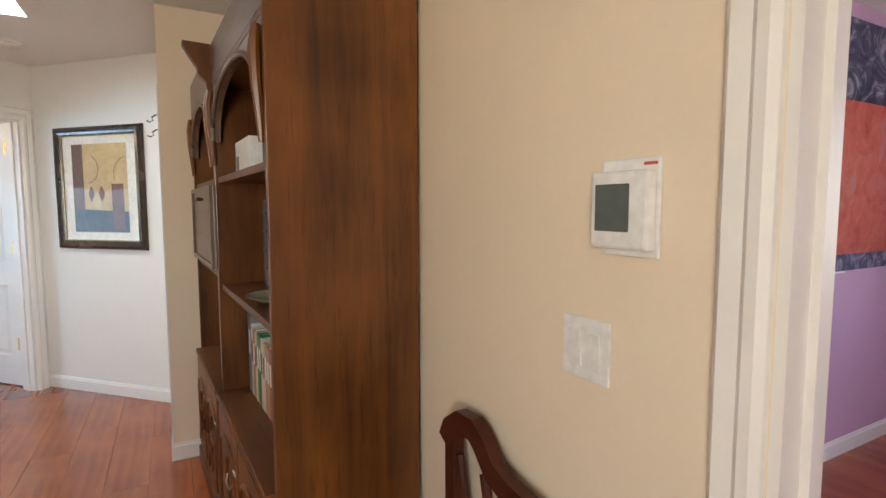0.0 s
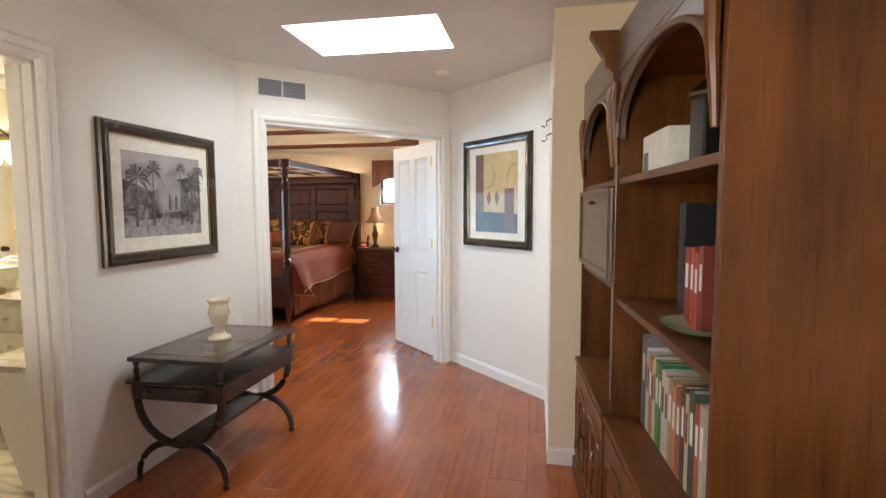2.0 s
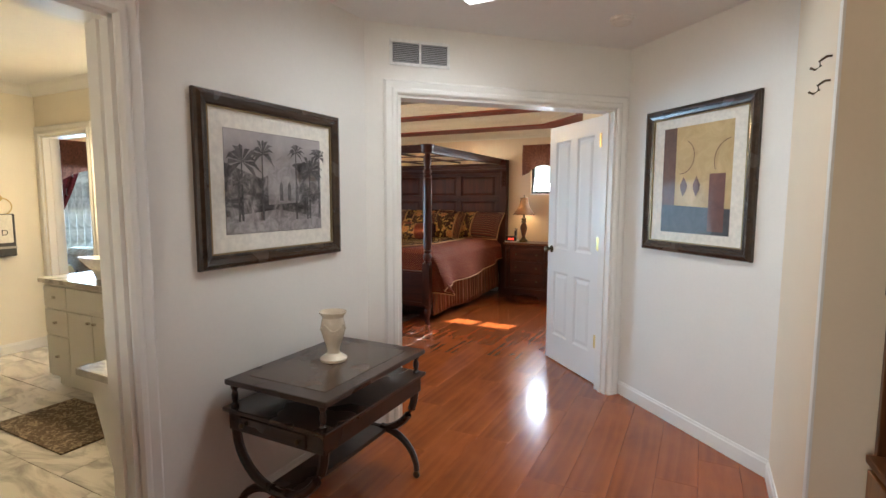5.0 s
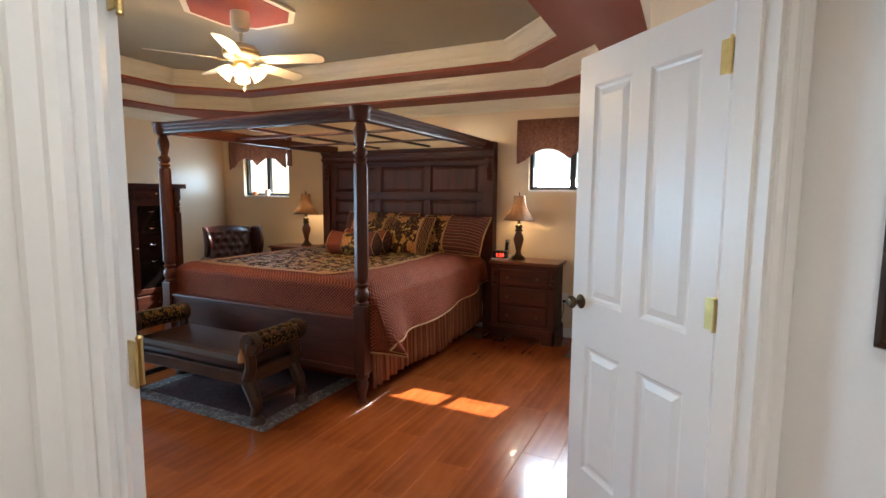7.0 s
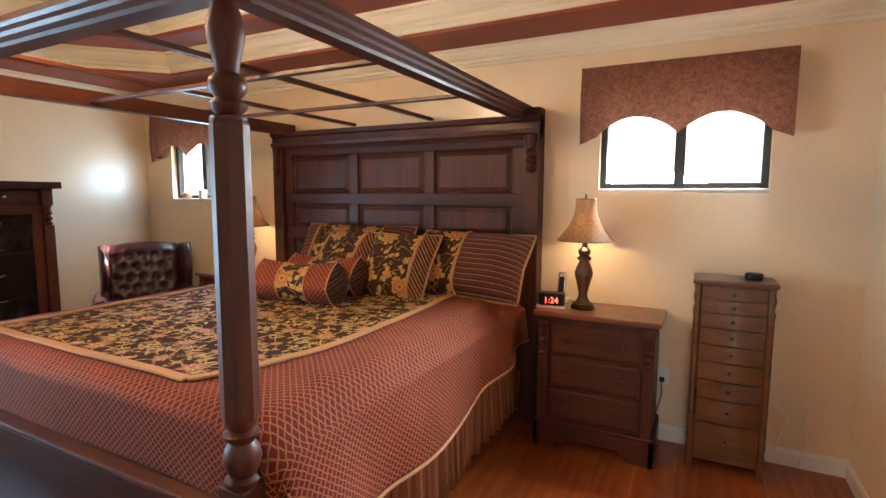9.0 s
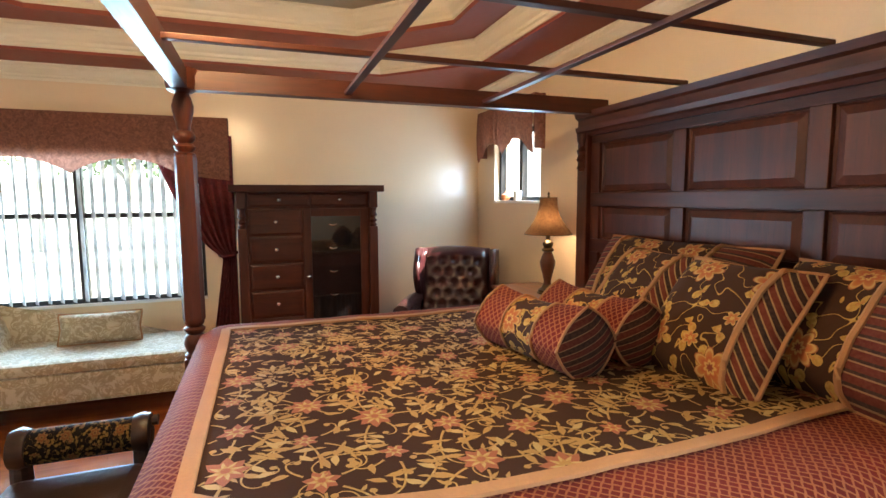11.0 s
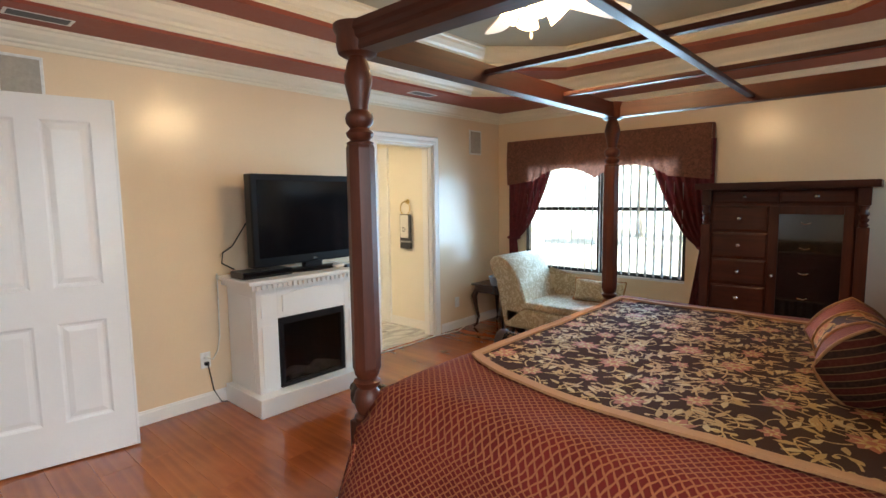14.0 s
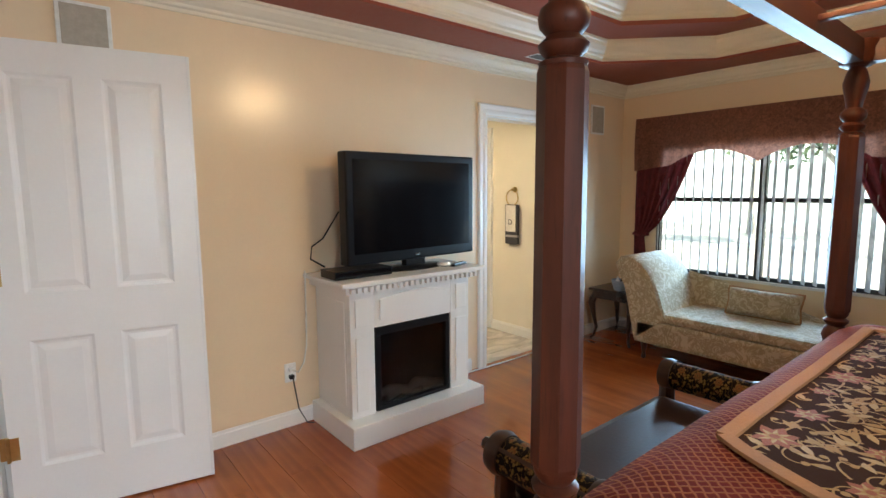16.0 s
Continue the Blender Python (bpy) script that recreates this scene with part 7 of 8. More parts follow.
def end_table():
    t = thing("end_table", "dark carved end table with curved legs", "end table")
    x0, x1, y0, y1, h = -6.62, -6.14, 3.57, 4.02, 0.50
    part("top", blk(x0, x1, y0, y1, h - 0.022, h, 0.008), M["mahogany"], t)
    part("apron", blk(x0 + 0.03, x1 - 0.03, y0 + 0.03, y1 - 0.03, h - 0.10, h - 0.022, 0.006), M["mahogany"], t)
    for x, sx in ((x0 + 0.05, -1), (x1 - 0.05, 1)):
        for y, sy in ((y0 + 0.05, -1), (y1 - 0.05, 1)):
            part("leg", tube([(x, y, h - 0.06), (x + sx * 0.025, y + sy * 0.025, h - 0.14), (x + sx * 0.01, y + sy * 0.01, 0.24), (x - sx * 0.01, y - sy * 0.01, 0.12), (x + sx * 0.005, y + sy * 0.005, 0.04), (x + sx * 0.03, y + sy * 0.03, 0.012)], [0.03, 0.034, 0.022, 0.015, 0.013, 0.012], 10), M["mahogany"], t, "", True)
    return t


end_table()
tb = thing("blue_basket", "small pale blue basket with bottles on the end table", "basket", (-6.24, 3.85, 0.50))
part("tub", lathe([(0.055, 0), (0.062, 0.004), (0.085, 0.085), (0.088, 0.095), (0.080, 0.095), (0.056, 0.012)], 24), plain("pale_blue_plastic", (0.28, 0.36, 0.48), 0.4), tb, "", True)
for k, (bx_, by_, bh) in enumerate(((0.02, 0.02, 0.13), (-0.03, 0.01, 0.11), (0.0, -0.035, 0.12))):
    part("bottle", lathe([(0.018, 0.012), (0.019, bh * 0.7), (0.008, bh * 0.8), (0.008, bh), (0.002, bh + 0.002)], 14, None, (bx_, by_, 0)), M["white"] if k else M["black"], tb, "", True)


# bench at the foot of the bed
def foot_bench():
    M["bench_wood"] = wood("bench_wood", (0.022, 0.010, 0.006), (0.075, 0.032, 0.014), "Y", 0.4, 0.1)
    M["bench_leather"] = paint("brown_leather", (0.032, 0.015, 0.012), 0.35, 90, 0.3, 0.15, 0.1)
    M["bench_cloth"] = floral("bench_floral_cloth", (0.020, 0.012, 0.010), 2.2, 0.4)
    b = thing("foot_bench", "carved dark bench with a brown leather seat and floral arm rolls", "bench")
    x0, x1, y0, y1 = -4.52, -3.27, 5.16, 5.62
    part("seat", blk(x0 + 0.10, x1 - 0.10, y0 + 0.01, y1 - 0.01, 0.33, 0.43, 0.04), M["bench_leather"], b, "padded brown leather seat")
    part("seat_frame", blk(x0 + 0.06, x1 - 0.06, y0 + 0.0, y1 - 0.0, 0.25, 0.33, 0.008), M["bench_wood"], b)
    for s, xa in ((-1, x0 + 0.06), (1, x1 - 0.06)):
        for y in (y0 + 0.03, y1 - 0.03):
            pts = [(xa - s * 0.02, y, 0.26), (xa + s * 0.03, y, 0.18), (xa + s * 0.05, y, 0.11), (xa + s * 0.03, y, 0.05), (xa + s * 0.055, y, 0.025)]
            part("leg", tube(pts, [0.042, 0.044, 0.034, 0.030, 0.036], 10), M["bench_wood"], b, "carved scrolled leg with a claw foot", True)
            part("claw_foot", lathe([(0.045, 0), (0.05, 0.01), (0.045, 0.035), (0.025, 0.055)], 10, None, (xa + s * 0.05, y, 0)), M["bench_wood"], b, "", True)
            post = [(xa - s * 0.02, y, 0.28), (xa + s * 0.01, y, 0.36), (xa + s * 0.005, y, 0.45), (xa + s * 0.03, y, 0.52)]
            part("arm_scroll", tube(post, [0.04, 0.038, 0.036, 0.04], 10), M["bench_wood"], b, "", True)
            part("scroll_end", moved(lathe([(0.02, -0.03), (0.07, -0.028), (0.078, 0.0), (0.07, 0.028), (0.02, 0.03)], 22), pose(xa + s * 0.02, y, 0.515, 90)), M["bench_wood"], b, "", True)
        ob = sheet("arm_roll", lambda u, v: ((xa + s * 0.02 + 0.066 * math.cos(2 * math.pi * v), y0 + 0.06 + (y1 - y0 - 0.12) * u, 0.515 + 0.066 * math.sin(2 * math.pi * v)), (u * 0.4, v * 0.4)), 10, 24, M["bench_cloth"], b, "dark floral arm roll", 0)
        part("arm_rail", tube([(xa + s * 0.055, y0 - 0.02, 0.545), (xa + s * 0.055, y1 + 0.02, 0.545)], 0.022, 8), M["bench_wood"], b, "", True)
        part("stretcher", blk(xa - 0.018, xa + 0.018, y0 + 0.03, y1 - 0.03, 0.10, 0.135, 0.006), M["bench_wood"], b)
    part("tassel", lathe([(0.004, 0.0), (0.024, 0.002), (0.020, 0.05), (0.008, 0.065), (0.012, 0.08), (0.003, 0.09)], 10, None, (x1 - 0.09, y0 - 0.005, 0.40)), M["trimcloth"], b, "gold tassel", True)
    return b


foot_bench()


def rug_mat(name, field, border):
    m, t, p = nodes_of(name)
    v = coords(t)
    n = noise_tex(t, v, 26, 5, 0.6, 1.5)
    t.links.new(ramp(t, n, ((0.4, field), (0.5, scaled(field, 0.6)), (0.58, border), (0.68, field))), p.inputs["Base Color"])
    p.inputs["Roughness"].default_value = 0.95
    bump(t, p, noise_tex(t, v, 400, 2), 0.6, 0.003)
    return m


rg = thing("rug", "dark wine rug with a pale patterned border under the bench", "rug")
part("field", blk(-4.38, -3.28, 5.23, 6.1, 0.001, 0.010, 0.003), rug_mat("rug_field", (0.055, 0.018, 0.022), (0.09, 0.03, 0.035)), rg)
M["rug_edge"] = rug_mat("rug_border", (0.13, 0.10, 0.10), (0.30, 0.26, 0.23))
for a in ((-4.50, -3.16, 5.12, 5.23), (-4.50, -4.38, 5.23, 6.1), (-3.28, -3.16, 5.23, 6.1)):
    part("border", blk(*a, 0.001, 0.009, 0.003), M["rug_edge"], rg)


# fireplace and television
def fireplace():
    f = thing("electric_fireplace", "white mantel fireplace with a black glass insert", "fireplace", (-3.865, SOUTH + 0.01, 0))
    w, d = 0.98, 0.52
    # local: x across, +y into the room
    part("plinth", blk(-w / 2, w / 2, 0, d, 0, 0.13, 0.006), M["trim"], f)
    part("back_body", blk(-0.44, 0.44, 0.0, 0.10, 0.13, 0.86), M["trim"], f)
    for s in (-1, 1):
        sd = part("side", blk(*sorted((s * 0.44, s * 0.29)), 0.10, d - 0.14, 0.13, 0.86), M["trim"], f)
        part("side_panel", blk(*sorted((s * 0.44, s * 0.446)), 0.16, d - 0.16, 0.20, 0.80, 0.003), M["trim"], f)
        part("pilaster", blk(*sorted((s * 0.44, s * 0.285)), d - 0.14, d - 0.10, 0.13, 0.86, 0.003), M["trim"], f)
        for z0, z1 in ((0.17, 0.60), (0.66, 0.82)):
            part("pilaster_panel", blk(*sorted((s * 0.41, s * 0.325)), d - 0.10, d - 0.092, z0, z1, 0.004), M["trim"], f)
    part("frieze", blk(-0.285, 0.285, d - 0.14, d - 0.10, 0.64, 0.86, 0.003), M["trim"], f)
    bm = bmesh.new()
    n = 14
    pts = [(-0.25, 0.68), (0.25, 0.68)] + [(0.25 - 0.5 * i / n, 0.80 + 0.03 * math.sin(math.pi * i / n)) for i in range(n + 1)]
    a = [bm.verts.new((x, d - 0.10, z)) for x, z in pts]
    b = [bm.verts.new((x * 0.985, d - 0.09, 0.75 + (z - 0.75) * 0.97)) for x, z in pts]
    bm.faces.new(b)
    for i in range(len(pts)):
        j = (i + 1) % len(pts)
        bm.faces.new((a[i], a[j], b[j], b[i]))
    part("arched_panel", bm, M["trim"], f)
    part("mantel_cove", sweep([(-0.46, 0.0, 0.86), (-0.46, d - 0.08, 0.86), (0.46, d - 0.08, 0.86), (0.46, 0.0, 0.86)][::-1], [(0.02, 0), (0.0, 0), (-0.012, 0.02), (-0.03, 0.03), (-0.04, 0.045), (0.02, 0.045)]), M["trim"], f)
    for i in range(24):
        x = -0.45 + 0.9 * i / 23
        part("dentil", blk(x - 0.010, x + 0.010, d - 0.085, d - 0.036, 0.866, 0.894), M["trim"], f)
    part("mantel_shelf", blk(-0.52, 0.52, 0.0, d - 0.02, 0.905, 0.93, 0.006), M["trim"], f)
    part("hearth_recess", blk(-0.285, 0.285, 0.10, d - 0.16, 0.13, 0.64), M["black"], f)
    ins = part("insert_frame", blk(-0.275, 0.275, d - 0.135, d - 0.098, 0.59, 0.637, 0.003), M["black"], f)
    for a_ in ((-0.275, -0.245, 0.135, 0.59), (0.245, 0.275, 0.135, 0.59), (-0.245, 0.245, 0.135, 0.155)):
        part("frame_bar", blk(a_[0], a_[1], d - 0.135, d - 0.098, a_[2], a_[3], 0.003), M["black"], f)
    part("glass", blk(-0.245, 0.245, d - 0.112, d - 0.108, 0.155, 0.59), M["fire_glass"], f, "dark glass front")
    rng2 = random.Random(5)
    for k in range(6):
        x = -0.17 + 0.065 * k
        lg = tube([(x - 0.08, d - 0.145, 0.175 + 0.02 * (k % 3)), (x, d - 0.15, 0.19 + 0.02 * (k % 3)), (x + 0.09, d - 0.145, 0.18 + 0.035 * (k % 2))], [0.024, 0.028, 0.022], 9)
        part("log", lg, M["log"], f, "charred grey log", True)
    return f


M["fire_glass"] = None
_m, _t, _p = nodes_of("fireplace_glass")
_p.inputs["Base Color"].default_value = (0.6, 0.6, 0.6, 1)
_p.inputs["Roughness"].default_value = 0.03
_p.inputs["Transmission Weight"].default_value = 1.0
_p.inputs["IOR"].default_value = 1.3
M["fire_glass"] = _m
M["log"] = paint("charred_log", (0.10, 0.085, 0.07), 0.9, 40, 0.8, 0.4)
fireplace()


def television():
    t = thing("television", "large flat black television on the mantel", "television", (-3.99, SOUTH + 0.26, 0.93), 4)
    w, h = 1.03, 0.615
    part("cabinet", blk(-w / 2, w / 2, -0.05, 0.035, 0.06, 0.10 + h, 0.012), M["black"], t)
    part("back_bulge", blk(-w / 2 + 0.12, w / 2 - 0.12, -0.10, -0.05, 0.17, 0.62, 0.02), M["black"], t)
    part("screen", blk(-w / 2 + 0.045, w / 2 - 0.045, 0.0355, 0.0375, 0.125, 0.10 + h - 0.045), M["screen"], t, "glossy dark screen")
    part("badge", blk(-0.02, 0.02, 0.036, 0.038, 0.085, 0.097), M["steel"], t)
    part("neck", blk(-0.08, 0.08, -0.03, 0.02, 0.01, 0.12, 0.006), M["black"], t)
    part("stand", lathe([(0.24, 0.0), (0.245, 0.006), (0.23, 0.014), (0.08, 0.022), (0.002, 0.024)], 32), M["black"], t, "oval black foot", True).scale = (1.0, 0.45, 1)
    return t


_m, _t, _p = nodes_of("tv_screen")
_p.inputs["Base Color"].default_value = (0.004, 0.004, 0.005, 1)
_p.inputs["Roughness"].default_value = 0.12
M["screen"] = _m
television()
cb = thing("cable_box", "black cable box on the mantel", "cable box", (-3.56, SOUTH + 0.30, 0.93))
part("case", blk(-0.17, 0.20, -0.08, 0.10, 0.004, 0.05, 0.004), M["black"], cb)
part("front_strip", blk(-0.165, 0.195, 0.1, 0.102, 0.012, 0.042), M["screen"], cb)
rm = thing("remote_control", "black remote control lying on the mantel", "remote control", (-4.26, SOUTH + 0.38, 0.93), 20)
part("case", blk(-0.08, 0.08, -0.022, 0.022, 0, 0.018, 0.006), M["black"], rm)
part("buttons", blk(-0.06, 0.05, -0.014, 0.014, 0.018, 0.0195), M["steel"], rm)
solid("game_controller", lathe([(0.03, 0), (0.05, 0.012), (0.04, 0.03), (0.002, 0.034)], 16), M["white"], "small white controller on the mantel", "controller", (-4.16, SOUTH + 0.36, 0.93), 0, True)
solid("tv_cable", tube([(-3.52, SOUTH + 0.16, 1.30), (-3.44, SOUTH + 0.10, 1.14), (-3.36, SOUTH + 0.12, 1.10), (-3.34, SOUTH + 0.14, 1.03), (-3.40, SOUTH + 0.2, 0.985)], 0.005, 6), M["black"], "thin black cable looping behind the television", "cable", smooth=True)
solid("power_cord", tube([(-3.245, SOUTH + 0.04, 0.315), (-3.24, SOUTH + 0.07, 0.28), (-3.25, SOUTH + 0.10, 0.14), (-3.29, SOUTH + 0.12, 0.05), (-3.33, SOUTH + 0.13, 0.04)], 0.004, 6), M["black"], "black power cord from the outlet", "cord", smooth=True)
solid("power_cord", tube([(-3.245, SOUTH + 0.04, 0.36), (-3.27, SOUTH + 0.07, 0.35), (-3.31, SOUTH + 0.06, 0.40), (-3.335, SOUTH + 0.05, 0.50), (-3.345, SOUTH + 0.04, 0.86), (-3.34, SOUTH + 0.05, 0.95)], 0.005, 6), M["sheet"], "white cord running up to the mantel", "cord", smooth=True)
solid("floor_cable", tube([(-4.34, SOUTH + 0.03, 0.01), (-4.6, SOUTH + 0.04, 0.008), (-4.85, SOUTH + 0.05, 0.008), (-5.2, SOUTH + 0.06, 0.008), (-5.6, SOUTH + 0.04, 0.008), (-5.9, SOUTH + 0.10, 0.008), (-6.1, SOUTH + 0.03, 0.01)], 0.006, 6), M["white"], "white cable along the floor at the doorway", "cable", smooth=True)


def wall_speaker(m, label):
    s = tagged(thing("wall_speaker", label, "speaker"), group="wall speakers")
    s.matrix_basis = m
    part("frame", blk(-0.105, 0.105, -0.012, 0, -0.135, 0.135, 0.004), M["white"], s)
    part("grille", blk(-0.088, 0.088, -0.014, -0.012, -0.118, 0.118, 0.002), plain("grille_cloth", (0.42, 0.38, 0.32), 0.8), s, "grey speaker grille")
    return s


wall_speaker(wall_pose(-2.36, SOUTH + 0.001, 2.135, 90), "square in-wall speaker above the open door")
wall_speaker(wall_pose(-6.34, SOUTH + 0.001, 2.07, 90), "in-wall speaker near the window corner")
ve = vent("ceiling_vent", 0.26, 0.09, None, Matrix.Identity(4), "grey louvred vent in the terracotta ceiling band", 5, 1)
ve.matrix_basis = pose(-2.42, SOUTH + 0.25, BED_Z - 0.001, -90, 0, 0)
ve2 = vent("ceiling_vent", 0.26, 0.09, None, Matrix.Identity(4), "louvred vent in the terracotta ceiling band", 5, 1)
ve2.matrix_basis = pose(-5.25, SOUTH + 0.25, BED_Z - 0.001, -90, 0, 0)

# ---- ceiling fan ----
def ceiling_fan():
    cx, cy = -3.92, 5.76
    f = thing("ceiling_fan", "cream ceiling fan with five blades and lit glass shades", "ceiling fan", (cx, cy, 0))
    M["fan_white"] = paint("fan_cream", (0.78, 0.70, 0.55), 0.4, 60, 0.05, 0.03)
    part("medallion_edge", prism(bmesh.new(), [(-0.36, -0.18), (-0.18, -0.36), (0.18, -0.36), (0.36, -0.18), (0.36, 0.18), (0.18, 0.36), (-0.18, 0.36), (-0.36, 0.18)], STEP2 - 0.018, STEP2 - 0.001), M["cream"], f, "cream edged ceiling medallion")
    part("medallion", prism(bmesh.new(), [(-0.32, -0.16), (-0.16, -0.32), (0.16, -0.32), (0.32, -0.16), (0.32, 0.16), (0.16, 0.32), (-0.16, 0.32), (-0.32, 0.16)], STEP2 - 0.021, STEP2 - 0.017), M["terracotta"], f, "terracotta medallion field")
    zt = STEP2 - 0.085
    part("canopy", lathe([(0.03, -0.075), (0.055, -0.06), (0.068, -0.02), (0.068, 0.064)], 24, None, (0, 0, zt)), M["fan_white"], f, "", True)
    part("downrod", lathe([(0.013, -0.16), (0.013, -0.07)], 12, None, (0, 0, zt)), M["fan_white"], f, "", True)
    part("motor", lathe([(0.06, -0.285), (0.10, -0.275), (0.125, -0.25), (0.128, -0.21), (0.11, -0.18), (0.06, -0.16), (0.02, -0.155)], 32, None, (0, 0, zt)), M["fan_white"], f, "", True)
    part("brass_band", lathe([(0.127, -0.238), (0.131, -0.232), (0.131, -0.222), (0.127, -0.216)], 32, None, (0, 0, zt)), M["brass"], f, "", True)
    for k in range(5):
        a = 18 + 72 * k
        m = pose(0, 0, zt - 0.275, 0, 0, a)
        br = moved(sweep([(0.07, 0, 0), (0.13, 0, -0.012), (0.20, 0, -0.002)], [(-0.014, -0.003), (0.014, -0.003), (0.014, 0.003), (-0.014, 0.003)]), m)
        part("blade_iron", br, M["brass"], f)
        bm = bmesh.new()
        out = [(0.17, -0.045), (0.30, -0.060), (0.55, -0.068), (0.60, -0.060), (0.625, -0.035), (0.63, 0.0), (0.625, 0.035), (0.60, 0.060), (0.55, 0.068), (0.30, 0.060), (0.17, 0.045)]
        prism(bm, out, -0.003, 0.003)
        part("blade", moved(bm, m @ pose(0, 0, 0.0, -13)), M["fan_white"], f)
    part("light_fitter", lathe([(0.05, -0.34), (0.07, -0.33), (0.055, -0.30), (0.05, -0.285)], 24, None, (0, 0, zt)), M["brass"], f, "", True)
    for k in range(4):
        a = math.pi / 4 + k * math.pi / 2
        sh = lathe([(0.020, 0.0), (0.032, -0.012), (0.040, -0.04), (0.048, -0.068), (0.056, -0.085), (0.052, -0.084), (0.036, -0.04)], 20)
        moved(sh, Matrix.Translation((0.07 * math.cos(a), 0.07 * math.sin(a), zt - 0.33)) @ pose(0, 0, 0, 0, 0, math.degrees(a)) @ pose(0, 0, 0, 0, -42, 0))
        part("glass_shade", sh, M["frosted"], f, "lit frosted tulip shade", True)
    part("pull_chain", tube([(0.02, 0, zt - 0.34), (0.02, 0, zt - 0.47)], 0.003, 6), M["brass"], f)
    part("chain_knob", lathe([(0.002, -0.50), (0.008, -0.49), (0.006, -0.47), (0.002, -0.465)], 10, None, (0.02, 0, zt)), M["fan_white"], f, "", True)
    return (cx, cy, zt - 0.40)


M["frosted"] = glowing("lit_frosted_glass", (1.0, 0.80, 0.50), 3.0)
fan_at = ceiling_fan()
for k in range(4):
    a = math.pi / 4 + k * math.pi / 2
    pl = point_light("fan_light", (fan_at[0] + 0.17 * math.cos(a), fan_at[1] + 0.17 * math.sin(a), fan_at[2]), 6.6, WARM, 0.04)

# ---- windows ----
M["win_frame"] = plain("dark_window_frame", (0.035, 0.036, 0.04), 0.4, 0.3)
_m, _t, _p = nodes_of("window_glass")
_p.inputs["Roughness"].default_value, _p.inputs["Transmission Weight"].default_value, _p.inputs["IOR"].default_value = 0.0, 1.0, 1.02
M["pane"] = _m


def window(name, w, h, m, label, mullions, bars, depth=0.05):
    """A framed window in its local x-z plane, facing -y, its origin at the lower middle."""
    v = tagged(thing(name, label, "window"), kind="structure")
    v.matrix_basis = m
    f = 0.035
    b = blk(-w / 2, w / 2, -depth, 0, 0, f)
    for a in ((-w / 2, w / 2, h - f, h), (-w / 2, -w / 2 + f, f, h - f), (w / 2 - f, w / 2, f, h - f)):
        box(b, a[0], a[1], -depth, 0, a[2], a[3])
    part("window_frame", b, M["win_frame"], v)
    xs = [-w / 2 + f] + list(mullions) + [w / 2 - f]
    for x in mullions:
        part("mullion", blk(x - 0.028, x + 0.028, -depth, 0, f, h - f), M["win_frame"], v)
    for z in bars:
        for a, c in zip(xs, xs[1:]):
            part("glazing_bar", blk(a + 0.028, c - 0.028, -depth + 0.01, -0.01, z - 0.02, z + 0.02), M["win_frame"], v)
    for a, c in zip(xs, xs[1:]):
        g = part("pane", blk(a, c, -depth / 2 - 0.002, -depth / 2 + 0.002, f, h - f), M["pane"], v)
        g.visible_shadow = False
    return v


window("window_1", WW[1] - WW[0], WW[3] - WW[2], pose(WEST - 0.07, (WW[0] + WW[1]) / 2, WW[2], 0, 0, 90), "large dark-framed window with a sliding sash", (0.02,), (0.68,))
window("window_2", NW1[1] - NW1[0], NW1[3] - NW1[2], pose((NW1[0] + NW1[1]) / 2, NORTH + 0.10, NW1[2], 0, 0, 0), "small high dark-framed sliding window", (0.0,), ())
window("window_3", NW2[1] - NW2[0], NW2[3] - NW2[2], pose((NW2[0] + NW2[1]) / 2, NORTH + 0.10, NW2[2], 0, 0, 0), "small high dark-framed sliding window", (0.0,), ())
for nm, a in (("window_sill_west", (WEST - 0.10, WEST + 0.02, WW[0], WW[1], WW[2] - 0.02, WW[2] + 0.002)), ("window_sill_north", (NW1[0], NW1[1], NORTH - 0.01, NORTH + 0.06, NW1[2] - 0.02, NW1[2] + 0.002)), ("window_sill_northwest", (NW2[0], NW2[1], NORTH - 0.01, NORTH + 0.06, NW2[2] - 0.02, NW2[2] + 0.002))):
    setting(nm, blk(*a, 0.004), M["trim"], "white painted window sill", "window sill")


def blinds():
    v = thing("vertical_blinds", "white vertical blinds with open slats", "blinds")
    part("head_rail", blk(WEST + 0.005, WEST + 0.045, WW[0] - 0.02, WW[1] + 0.02, WW[3] - 0.05, WW[3] - 0.01, 0.004), M["white"], v)
    m = mesh_of("slat", blk(-0.042, 0.042, -0.0007, 0.0007, 0, WW[3] - 0.05 - WW[2] - 0.02), M["blind"])
    n = 22
    for i in range(n):
        ob = new("slat", m)
        ob.parent = v
        ob.matrix_basis = pose(WEST + 0.025, WW[0] + 0.04 + (WW[1] - WW[0] - 0.08) * i / (n - 1), WW[2] + 0.02, 0, 0, 33)


def sheer(name, color, scale, through_):
    m, t, p = nodes_of(name)
    v = coords(t)
    n = noise_tex(t, v, scale, 5, 0.6, 1.2)
    c = ramp(t, n, ((0.35, scaled(color, 0.65)), (0.65, scaled(color, 1.25))))
    t.links.new(c, p.inputs["Base Color"])
    p.inputs["Roughness"].default_value = 0.8
    tr = t.nodes.new("ShaderNodeBsdfTranslucent")
    t.links.new(c, tr.inputs[0])
    mix = t.nodes.new("ShaderNodeMixShader")
    mix.inputs[0].default_value = through_
    t.links.new(p.outputs[0], mix.inputs[1]), t.links.new(tr.outputs[0], mix.inputs[2])
    t.links.new(mix.outputs[0], t.nodes["Material Output"].inputs[0])
    return m


